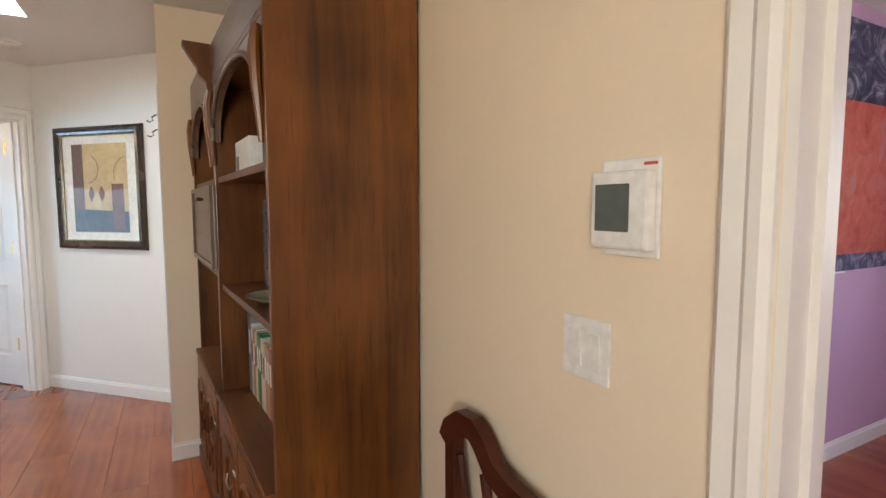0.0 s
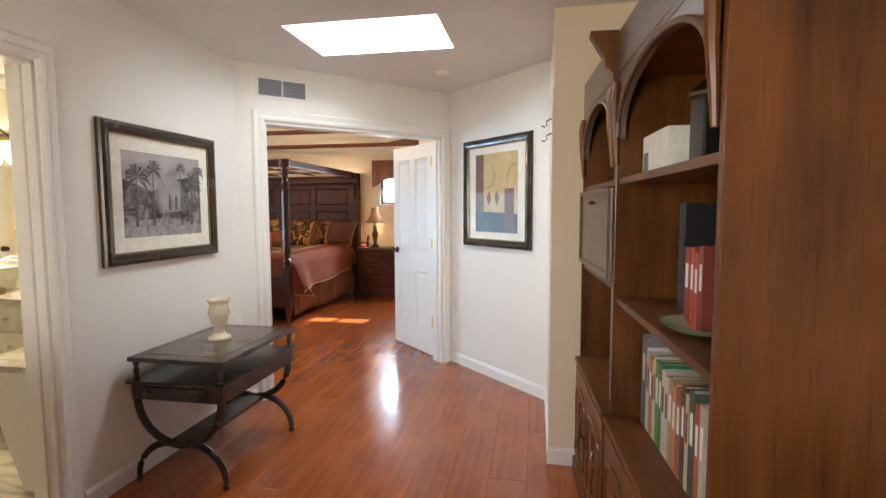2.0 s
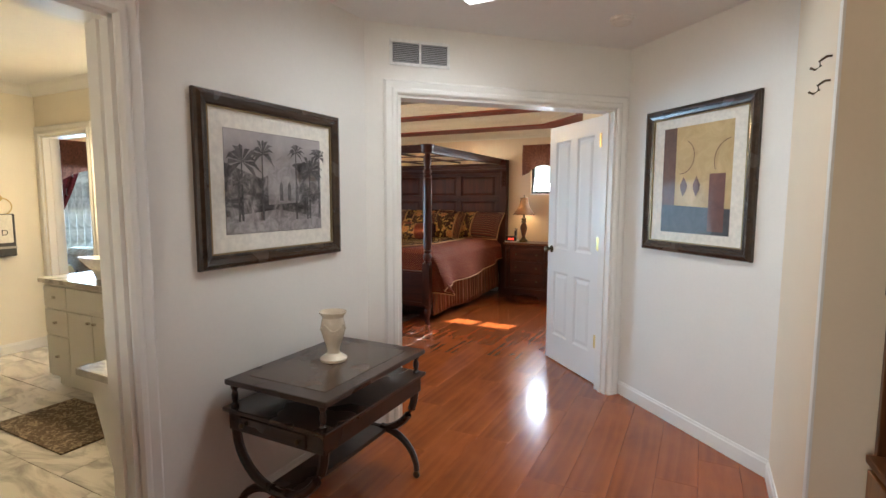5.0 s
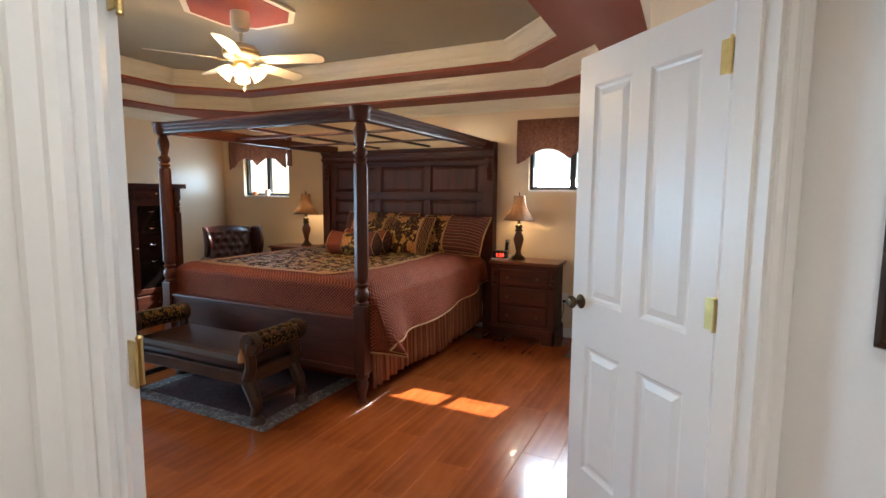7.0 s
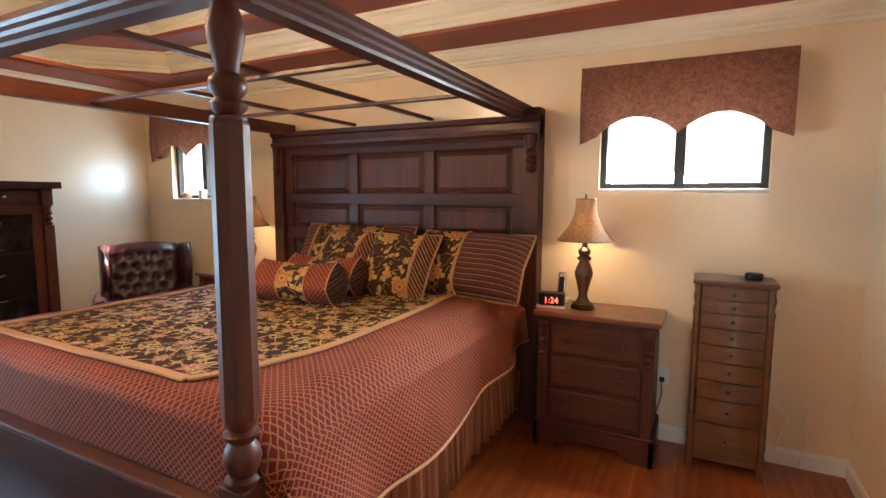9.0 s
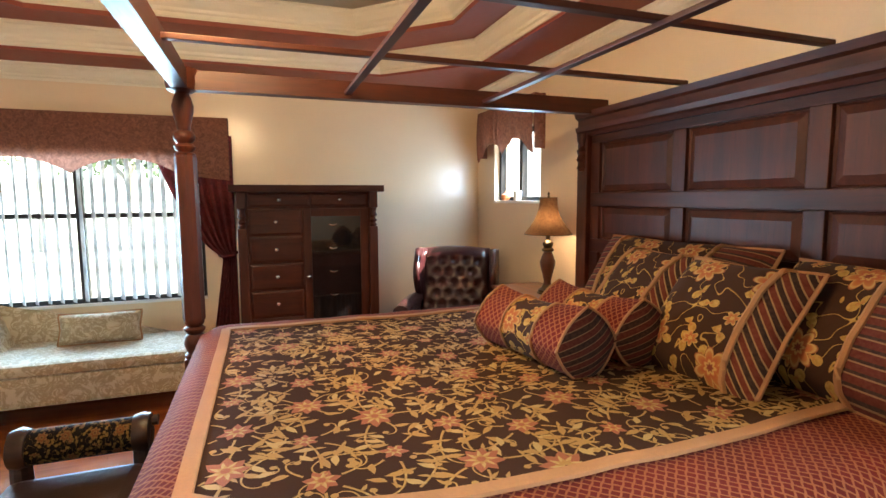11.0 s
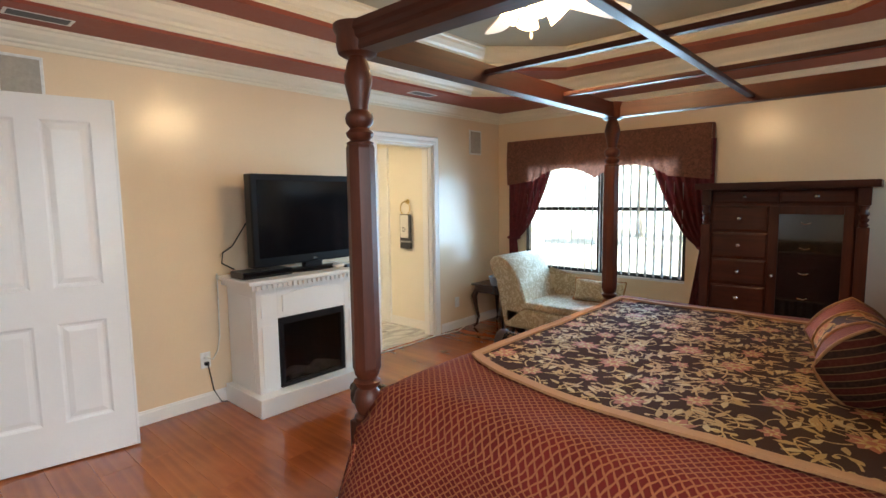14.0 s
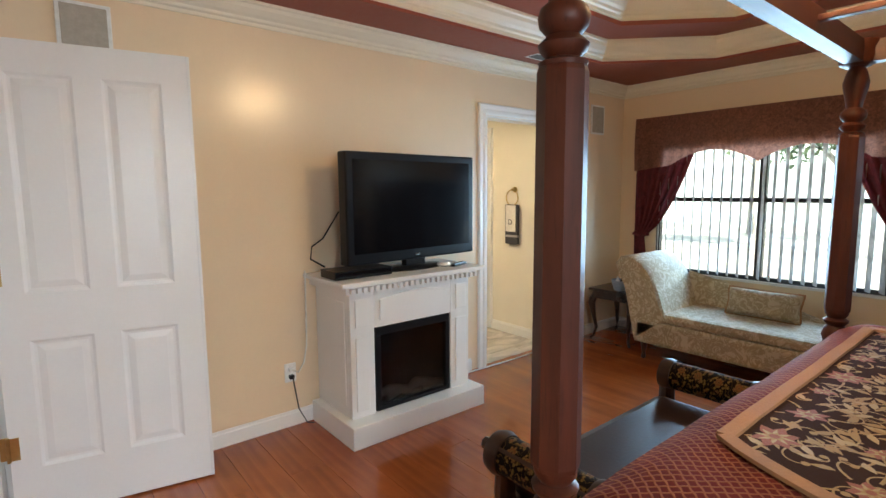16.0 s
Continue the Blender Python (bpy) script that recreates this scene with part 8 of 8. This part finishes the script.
M["blind"] = sheer("blind_vinyl", (0.78, 0.82, 0.82), 6, 0.6)
blinds()
M["valance"] = sheer("rust_lace", (0.26, 0.105, 0.068), 38, 0.32)
M["drape"] = sheer("wine_drape", (0.16, 0.022, 0.026), 20, 0.2)


def valance(name, w, top, bottom, m, label, scallops, tails):
    """A gathered valance in its local x-z plane, facing -y, hung from z 0 downwards."""
    v = tagged(thing(name, label, "valance"))
    v.matrix_basis = m

    def hem(u):
        edge = min(u, 1 - u)
        if edge < tails:
            return bottom * (1.0 + 0.10 * (1 - edge / tails))
        k = (u - tails) / (1 - 2 * tails) * scallops % 1.0
        return bottom * (1.0 - 0.26 * math.sin(math.pi * k) ** 0.8)

    def fn(u, v_):
        x = -w / 2 + w * u
        ruffle = (0.007 * math.sin(u * w * 46 + 1.9 * math.sin(u * 17)) + 0.006 * math.sin(u * w * 23)) * (0.15 + 0.85 * v_)
        z = -v_ * hem(u)
        return (x, -0.095 + ruffle - 0.014 * math.sin(math.pi * v_), z), (x, z)

    sheet("gathered_cloth", fn, int(w * 130), 14, M["valance"], v, thick=0)
    for s in (-1, 1):
        sheet("return_cloth", lambda u, q: ((s * w / 2 + 0.004 * math.sin(u * 9), -0.095 + 0.095 * u, -q * bottom), (u, q)), 6, 8, M["valance"], v, thick=0)
    part("rod", tube([(-w / 2, -0.08, -0.03), (w / 2, -0.08, -0.03)], 0.012, 8), M["white"], v)
    return v


valance("valance", 2.16, 0, 0.45, pose(WEST + 0.005, 4.755, 2.085, 0, 0, 90), "long gathered rust valance with a scalloped hem", 2, 0.17)
valance("valance", 1.06, 0, 0.40, pose(-1.97, NORTH - 0.005, 2.20), "gathered rust lace valance over a high window", 2, 0.09)
valance("valance", 1.02, 0, 0.40, pose(-6.06, NORTH - 0.005, 2.20), "gathered rust lace valance over the corner window", 2, 0.09)


def drape(y_wall, y_tie, side, label):
    """A wine curtain gathered to a tie-back; it fans from the rod to the tie and falls below it."""
    v = thing("curtain", label, "curtain")

    def fn(u, q):
        z = 1.95 - q * (1.95 - 0.05)
        tie = 0.98
        if z > tie:
            f = ((z - tie) / (1.95 - tie)) ** 0.6
            span = 0.10 + 0.52 * f
        else:
            f = (tie - z) / tie
            span = 0.10 + 0.14 * f
        y = y_wall + side * span * u
        amp = 0.02 + 0.02 * (1 - abs(2 * u - 1))
        return (WEST + 0.058 + 0.55 * amp * math.sin(u * 40 + 0.6 * math.sin(q * 6)), y, z), (u * 0.6, z)

    sheet("cloth", fn, 90, 40, M["drape"], v, thick=0.003)
    part("tie_back", tube([(WEST + 0.02, y_wall, 1.0), (WEST + 0.12, y_wall + side * 0.02, 0.985), (WEST + 0.13, y_wall + side * 0.09, 0.975), (WEST + 0.04, y_wall + side * 0.13, 0.98)], 0.014, 8), M["drape"], v, "", True)


drape(3.68, 0, 1, "wine curtain tied back beside the chaise")
drape(5.86, 0, -1, "wine curtain tied back beside the chest")

# things on the corner window's sill
pk = solid("ornament_pumpkin", lathe([(0.008, 0), (0.03, 0.004), (0.042, 0.025), (0.038, 0.05), (0.015, 0.06), (0.006, 0.06), (0.005, 0.075), (0.002, 0.076)], 20), plain("orange_ceramic", (0.45, 0.13, 0.03), 0.4), "small orange pumpkin ornament on the sill", "ornament", (-6.24, NORTH + 0.02, NW2[2] + 0.002), 0, True)
solid("sill_cup", lathe([(0.028, 0), (0.033, 0.005), (0.036, 0.08), (0.033, 0.08), (0.03, 0.01)], 20), M["ceramic"], "small pale cup on the sill", "cup", (-6.02, NORTH + 0.02, NW2[2] + 0.002), 0, True)

# ---- bathroom ----
M["vanity"] = paint("vanity_white", (0.80, 0.79, 0.76), 0.35, 70, 0.04, 0.02)


def marble(name, base, vein, scale):
    m, t, p = nodes_of(name)
    info = t.nodes.new("ShaderNodeObjectInfo")
    v = coords(t, (1, 2.2, 1), "Object", 0.6)
    add = t.nodes.new("ShaderNodeVectorMath")
    add.operation = "ADD"
    t.links.new(v, add.inputs[0])
    sc = t.nodes.new("ShaderNodeVectorMath")
    sc.operation = "SCALE"
    sc.inputs[0].default_value = (17, 9, 5)
    t.links.new(info.outputs["Random"], sc.inputs["Scale"])
    t.links.new(sc.outputs[0], add.inputs[1])
    n = noise_tex(t, add.outputs[0], scale, 7, 0.62, 1.6)
    t.links.new(ramp(t, n, ((0.34, vein), (0.47, tuple((a + b) / 2 for a, b in zip(base, vein))), (0.56, base), (0.8, base))), p.inputs["Base Color"])
    p.inputs["Roughness"].default_value = 0.18
    return m


M["marble"] = marble("marble_tile", (0.74, 0.71, 0.66), (0.36, 0.34, 0.32), 2.2)
M["counter"] = marble("counter_stone", (0.68, 0.66, 0.62), (0.36, 0.34, 0.32), 4.5)


def vanity(name, x0, x1, y0, y1, label, front):
    """A white vanity cabinet; its front faces -y."""
    v = thing(name, label, "vanity cabinet")
    part("body", blk(x0, x1, y0, y1, 0.09, 0.80, 0.003), M["vanity"], v)
    part("toe_kick", blk(x0 + 0.02, x1 - 0.02, y0 + 0.05, y1, 0, 0.09), M["vanity"], v)
    for kind, a, b, z0, z1 in front:
        d = part("drawer" if kind == "d" else "cabinet_door", blk(a, b, y0 - 0.018, y0, z0, z1, 0.003), M["vanity"], v)
        kx = (a + b) / 2 if kind == "d" else (b - 0.03 if kind == "l" else a + 0.03)
        kz = (z0 + z1) / 2 if kind == "d" else z1 - 0.05
        if kind != "p":
            part("pull", blk(kx - 0.016, kx + 0.016, y0 - 0.036, y0 - 0.018, kz - 0.009, kz + 0.009, 0.004), M["steel"], d)
    return v


VX0, VX1, VY0, VY1 = -4.50, -3.02, 2.77, BN - 0.01
w3 = (VX0 + 0.02, VX0 + 0.32, VX0 + 0.94, VX1 - 0.02)
vanity("bath_vanity", VX0, VX1, VY0, VY1, "white bathroom vanity with drawers and steel pulls", [("d", w3[0], w3[1] - 0.01, 0.62, 0.78), ("d", w3[0], w3[1] - 0.01, 0.42, 0.605), ("d", w3[0], w3[1] - 0.01, 0.11, 0.405), ("p", w3[1], w3[2] - 0.01, 0.62, 0.78), ("l", w3[1], w3[1] + 0.30, 0.11, 0.605), ("r", w3[1] + 0.31, w3[2] - 0.01, 0.11, 0.605), ("d", w3[2], w3[3], 0.62, 0.78), ("d", w3[2], w3[3], 0.42, 0.605), ("d", w3[2], w3[3], 0.11, 0.405)])
solid("countertop", blk(VX0 - 0.03, VX1 + 0.03, VY0 - 0.03, VY1 + 0.0, 0.80, 0.835, 0.006), M["counter"], "veined pale stone vanity top", "countertop")
sk = thing("vessel_sink", "white square vessel sink on the vanity top", "sink", (-3.88, 3.02, 0.835))
bm = bmesh.new()
prof_ = ((0.16, 0.0), (0.185, 0.07), (0.255, 0.165), (0.243, 0.165), (0.165, 0.05), (0.02, 0.04))
rr_ = [[bm.verts.new((sx * r, sy * r * 0.8, z)) for sx, sy in ((-1, -1), (1, -1), (1, 1), (-1, 1))] for r, z in prof_]
for p_, q_ in zip(rr_, rr_[1:]):
    for i in range(4):
        bm.faces.new((p_[i], p_[(i + 1) % 4], q_[(i + 1) % 4], q_[i]))
bm.faces.new(rr_[0][::-1]), bm.faces.new(rr_[-1])
part("bowl", bm, plain("white_porcelain", (0.82, 0.81, 0.78), 0.12, 0, 0.5), sk)
fa = thing("faucet", "tall polished steel vessel faucet", "faucet", (-3.74, 3.24, 0.835))
part("column", lathe([(0.026, 0), (0.026, 0.01), (0.019, 0.02), (0.017, 0.20), (0.02, 0.22)], 20), M["steel"], fa, "", True)
part("spout", tube([(0, 0, 0.20), (-0.02, -0.06, 0.225), (-0.04, -0.13, 0.20)], 0.014, 10), M["steel"], fa, "", True)
part("lever", tube([(0, 0, 0.22), (0.0, 0.01, 0.27), (-0.012, 0.0, 0.36), (-0.010, -0.012, 0.43)], [0.012, 0.010, 0.014, 0.018], 10), M["steel"], fa, "", True)
solid("rolled_towel", tube([(-3.70, 2.83, 0.862), (-3.48, 2.88, 0.862)], 0.026, 14), plain("tan_towel", (0.24, 0.18, 0.11), 0.9), "rolled tan hand towel on the vanity top", "towel", smooth=True)
M["mirror"] = plain("mirror_silver", (0.9, 0.9, 0.9), 0.0, 1.0)
_m, _t, _p = nodes_of("mirror_silver_clear")
_p.inputs["Base Color"].default_value, _p.inputs["Metallic"].default_value, _p.inputs["Roughness"].default_value = (0.88, 0.88, 0.86, 1), 1.0, 0.01
M["mirror"] = _m
solid("wall_mirror", blk(VX0 + 0.02, VX1 + 0.02, BN - 0.016, BN - 0.009, 0.90, 1.86, 0.002), M["mirror"], "large frameless mirror above the vanity", "mirror")


def vanity_light(cx):
    l = thing("vanity_light", "bronze vanity light with three lit glass shades", "wall lamp", (cx, BN - 0.012, 1.98))
    part("back_bar", blk(-0.24, 0.24, -0.025, 0, -0.03, 0.03, 0.008), M["bronze"], l)
    for x in (-0.17, 0.0, 0.17):
        part("arm", tube([(x, -0.02, 0.0), (x, -0.08, 0.05), (x, -0.13, 0.055), (x, -0.15, 0.01)], 0.008, 8), M["bronze"], l, "", True)
        part("socket_cup", lathe([(0.012, 0.02), (0.03, 0.0), (0.028, -0.02)][::-1], 16, None, (x, -0.15, 0)), M["bronze"], l, "", True)
        part("glass_shade", lathe([(0.028, -0.02), (0.036, -0.05), (0.045, -0.09), (0.062, -0.125), (0.058, -0.124), (0.03, -0.05)][::-1], 20, None, (x, -0.15, 0)), M["frosted_bath"], l, "lit frosted bell shade", True)
        point_light("vanity_bulb", (cx + x, BN - 0.16, 1.83), 9, (1.0, 0.80, 0.50), 0.04)
    return l


M["frosted_bath"] = glowing("lit_bath_glass", (1.0, 0.84, 0.58), 5.0)
vanity_light(-4.05)
MZ = 0.62
vn2 = thing("makeup_vanity", "low white make-up counter support with a slanted side panel", "vanity cabinet")
part("side_panel", prism_xz([(-2.62, MZ), (-2.09, MZ), (-2.09, 0.0), (-2.39, 0.0)], 2.06, 2.09), M["vanity"], vn2)
part("body", blk(-2.50, -2.09, 2.09, 2.62, 0.30, MZ, 0.003), M["vanity"], vn2)
solid("countertop", blk(-2.66, -2.085, 2.03, 2.66, MZ, MZ + 0.035, 0.006), M["counter"], "veined pale stone top on the low vanity", "countertop")


def towel_ring():
    t = thing("towel_ring", "round bronze towel ring on the bathroom wall", "towel ring", (BW + 0.002, 3.02, 1.42))
    part("mount", moved(lathe([(0.028, 0), (0.028, 0.008), (0.012, 0.014), (0.012, 0.045)], 18), pose(0, 0, 0, 0, 90, 0)), M["brass"], t, "", True)
    part("ring", tube([(0.045, 0.075 * math.sin(0.2618 * i), -0.075 + 0.075 * math.cos(0.2618 * i)) for i in range(25)], 0.005, 8), M["brass"], t, "", True)
    w = thing("hand_towels", "white towel marked D over a grey towel", "towel", (BW + 0.047, 3.02, 1.42))
    part("grey_towel", blk(-0.018, 0.018, -0.075, 0.085, -0.52, -0.14, 0.012), plain("grey_towel", (0.06, 0.06, 0.065), 0.95), w, "dark grey towel")
    part("grey_band", blk(-0.02, 0.02, -0.076, 0.086, -0.45, -0.43), plain("silver_band", (0.35, 0.34, 0.32), 0.8), w)
    part("white_towel", blk(-0.024, 0.024, -0.065, 0.065, -0.40, -0.145, 0.012), M["sheet"], w, "white towel with a black letter")
    md = digit("D")
    md.materials.append(M["black"])
    ob = new("letter", md)
    ob.parent = w
    ob.matrix_basis = pose(0.0246, 0.0, -0.33, 90, 0, 90) @ Matrix.Diagonal((1.4, 1.4, 1, 1))


towel_ring()
panel_door("door_3", 0.76, 2.03, "white closed panel door in the bathroom", (BW + 0.02, 2.72, 0), -90, 1, False)
panel_door("door_4", 0.76, 2.03, "white panel door on the bathroom's far wall", (-3.3, -0.575, 0), 180, 1)
bm_ = thing("bath_mat", "brown scroll patterned bath mat on the tiles", "bath mat")
part("mat", blk(-4.05, -3.25, 2.22, 2.70, 0.001, 0.012, 0.004), rug_mat("bath_mat_scroll", (0.16, 0.11, 0.07), (0.42, 0.34, 0.24)), bm_)

# ---- outdoors ----
M["lawn"] = paint("pale_lawn", (0.45, 0.44, 0.34), 0.9, 14, 0.5, 0.3)
setting("ground", blk(-300, 300, -300, 300, -0.45, -0.30), M["lawn"], "dry sunlit lawn that reaches the horizon")
M["leaf"] = paint("leaf_green", (0.10, 0.145, 0.07), 0.6, 30, 0.2, 0.3)
M["bark"] = paint("bark_brown", (0.36, 0.33, 0.27), 0.9, 30, 0.8, 0.3)


def tree(x, y, h, seed, label):
    rng_ = random.Random(seed)
    t = thing("tree", label, "tree", (x, y, -0.30))
    part("trunk", tube([(0, 0, 0), (0.04, 0.02, h * 0.25), (-0.03, 0.05, h * 0.5), (0.05, 0, h * 0.8)], [0.16, 0.12, 0.09, 0.04], 8), M["bark"], t, "", True)
    for k in range(6):
        a = rng_.uniform(0, 6.28)
        z = h * rng_.uniform(0.35, 0.65)
        part("limb", tube([(0, 0, z), (0.5 * math.cos(a), 0.5 * math.sin(a), z + 0.5), (1.1 * math.cos(a), 1.1 * math.sin(a), z + 0.8)], [0.06, 0.045, 0.02], 6), M["bark"], t, "", True)
    bm = bmesh.new()
    for k in range(2600):
        a, b = rng_.uniform(0, 6.28), math.acos(rng_.uniform(-0.9, 1))
        r = (0.55 + 0.45 * rng_.random()) * (0.75 + 0.3 * math.sin(3 * a + seed) * math.sin(2 * b))
        c = Vector((h * 0.42 * r * math.sin(b) * math.cos(a), h * 0.42 * r * math.sin(b) * math.sin(a), h * 0.70 + h * 0.30 * r * math.cos(b)))
        m = Matrix.Translation(c) @ Euler((rng_.uniform(0, 6), rng_.uniform(0, 6), rng_.uniform(0, 6))).to_matrix().to_4x4()
        s = rng_.uniform(0.06, 0.13)
        bm.faces.new([bm.verts.new(m @ Vector(q)) for q in ((-s, 0, 0), (0, -s * 0.5, 0.01), (s, 0, 0), (0, s * 0.5, 0.01))])
    part("crown", bm, M["leaf"], t)
    return t


for i, (x, y, h) in enumerate(((-19, 2.5, 5.0), (-22, 5.5, 6.0), (-18, 9.0, 4.5), (-23, -1, 6.5))):
    tree(x, y, h, i + 2, "leafy green garden tree in sunlight")


# Unseen slab, added to trim the sun's patch on the bedroom floor.
setting("roof_eave", blk(WEST - 0.2, EAST + 0.6, NORTH + 0.135, NORTH + 0.92, 2.40, 2.50, 0.004), M["trim"], "unseen white slab added above the north windows to cut the sun")


def bright_backdrop():
    """Glowing sheets behind the windows; emission stands in for hazy, overexposed garden distance."""
    m, t, p = nodes_of("backdrop_glow")
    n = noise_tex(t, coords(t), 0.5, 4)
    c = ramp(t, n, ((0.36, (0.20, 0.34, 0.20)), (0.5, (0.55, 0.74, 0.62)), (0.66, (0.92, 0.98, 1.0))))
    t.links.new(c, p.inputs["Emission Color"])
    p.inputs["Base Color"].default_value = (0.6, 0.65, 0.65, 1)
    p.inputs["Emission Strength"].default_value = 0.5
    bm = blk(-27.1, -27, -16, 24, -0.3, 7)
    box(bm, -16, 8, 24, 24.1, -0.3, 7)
    setting("backdrop", bm, m, "glowing backdrop sheets standing in for bright distance beyond the garden", "backdrop")


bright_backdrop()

# ---- floor planks and tiles ----
def floor_pieces():
    """Glossy reddish planks that run towards the bed wall, laid staggered."""
    rng = random.Random(4)
    parent = bpy.data.objects["floor"]
    gap, length = 0.0007, 1.2
    shared = {}

    def plank_mesh(l, w):
        key = (round(l, 2), round(w, 3))
        if key not in shared:
            b = bmesh.new()
            box(b, gap / 2, w - gap / 2, gap / 2, l - gap / 2, -0.0055, 0.0)
            top = [e for e in b.edges if all(abs(v.co.z) < 1e-6 for v in e.verts)]
            bmesh.ops.bevel(b, geom=top, offset=0.0014, segments=1, affect="EDGES")
            shared[key] = mesh_of("plank", b, M["floor"])
        return shared[key]

    zones = ((-2.075, 0.30, -1.6, 8.15), (0.30, 0.965, -1.6, 3.40), (-6.95, -2.075, 3.40, 8.15), (0.965, 4.3, -2.3, 1.2))
    rest = []
    count = 0
    for zi, (x0, x1, y0, y1) in enumerate(zones):
        n = round((x1 - x0) / 0.19)
        w = (x1 - x0) / n
        for k in range(n):
            x = x0 + w * k
            y = y0 - rng.choice((0.0, 0.3, 0.6, 0.9))
            while y < y1:
                a, b = max(y, y0), min(y + length, y1)
                if b - a > 0.05:
                    near = y > 0.3 and x > -4.0 and zi < 3
                    if near and count < 300:
                        ob = new("plank", plank_mesh(b - a, w))
                        ob.location = (x, a, 0)
                        ob.parent = parent
                        count += 1
                    else:
                        rest.append((x, a, b, w))
                y += length
    bm2 = bmesh.new()
    for x, a, b, w in rest:
        box(bm2, x + gap / 2, x + w - gap / 2, a + gap / 2, b - gap / 2, -0.0055, 0.0)
    ob = new("far_planks", mesh_of("far_planks", bm2, M["floor"]))
    ob.parent = parent
    tagged(ob, kind="stuff")


floor_pieces()


def bath_tiles():
    """Veined stone tiles laid in a running bond."""
    base = setting("floor_bath", blk(BW, -1.955, -0.6, SOUTH - 0.02, -0.0115, -0.004), plain("grout", (0.42, 0.40, 0.36), 0.8), "pale grout under the bathroom tiles", "floor")
    tw, tl, g = 0.30, 0.60, 0.002
    b = bmesh.new()
    box(b, g, tl - g, g, tw - g, -0.004, 0.0015)
    full = mesh_of("tile", b, M["marble"])
    y, row = -0.6, 0
    while y < BN + 0.1:
        x = BW - (0.3 if row % 2 else 0.0)
        while x < -2.0:
            x0, x1, y1 = max(x, BW), min(x + tl, -1.955 if 1.1 < y + 0.15 < 1.86 else -2.075), min(y + tw, SOUTH - 0.02)
            if x1 - x0 > 0.02 and y1 - y > 0.02:
                if x1 - x0 > tl - 1e-4 and y1 - y > tw - 1e-4:
                    ob = new("tile", full)
                else:
                    b = bmesh.new()
                    box(b, g, x1 - x0 - g, g, y1 - y - g, -0.004, 0.0015)
                    ob = new("tile", mesh_of("tile", b, M["marble"]))
                ob.location, ob.parent = (x0, y, 0.0), base
            x += tl
        y += tw
        row += 1
    return base


bath_tiles()
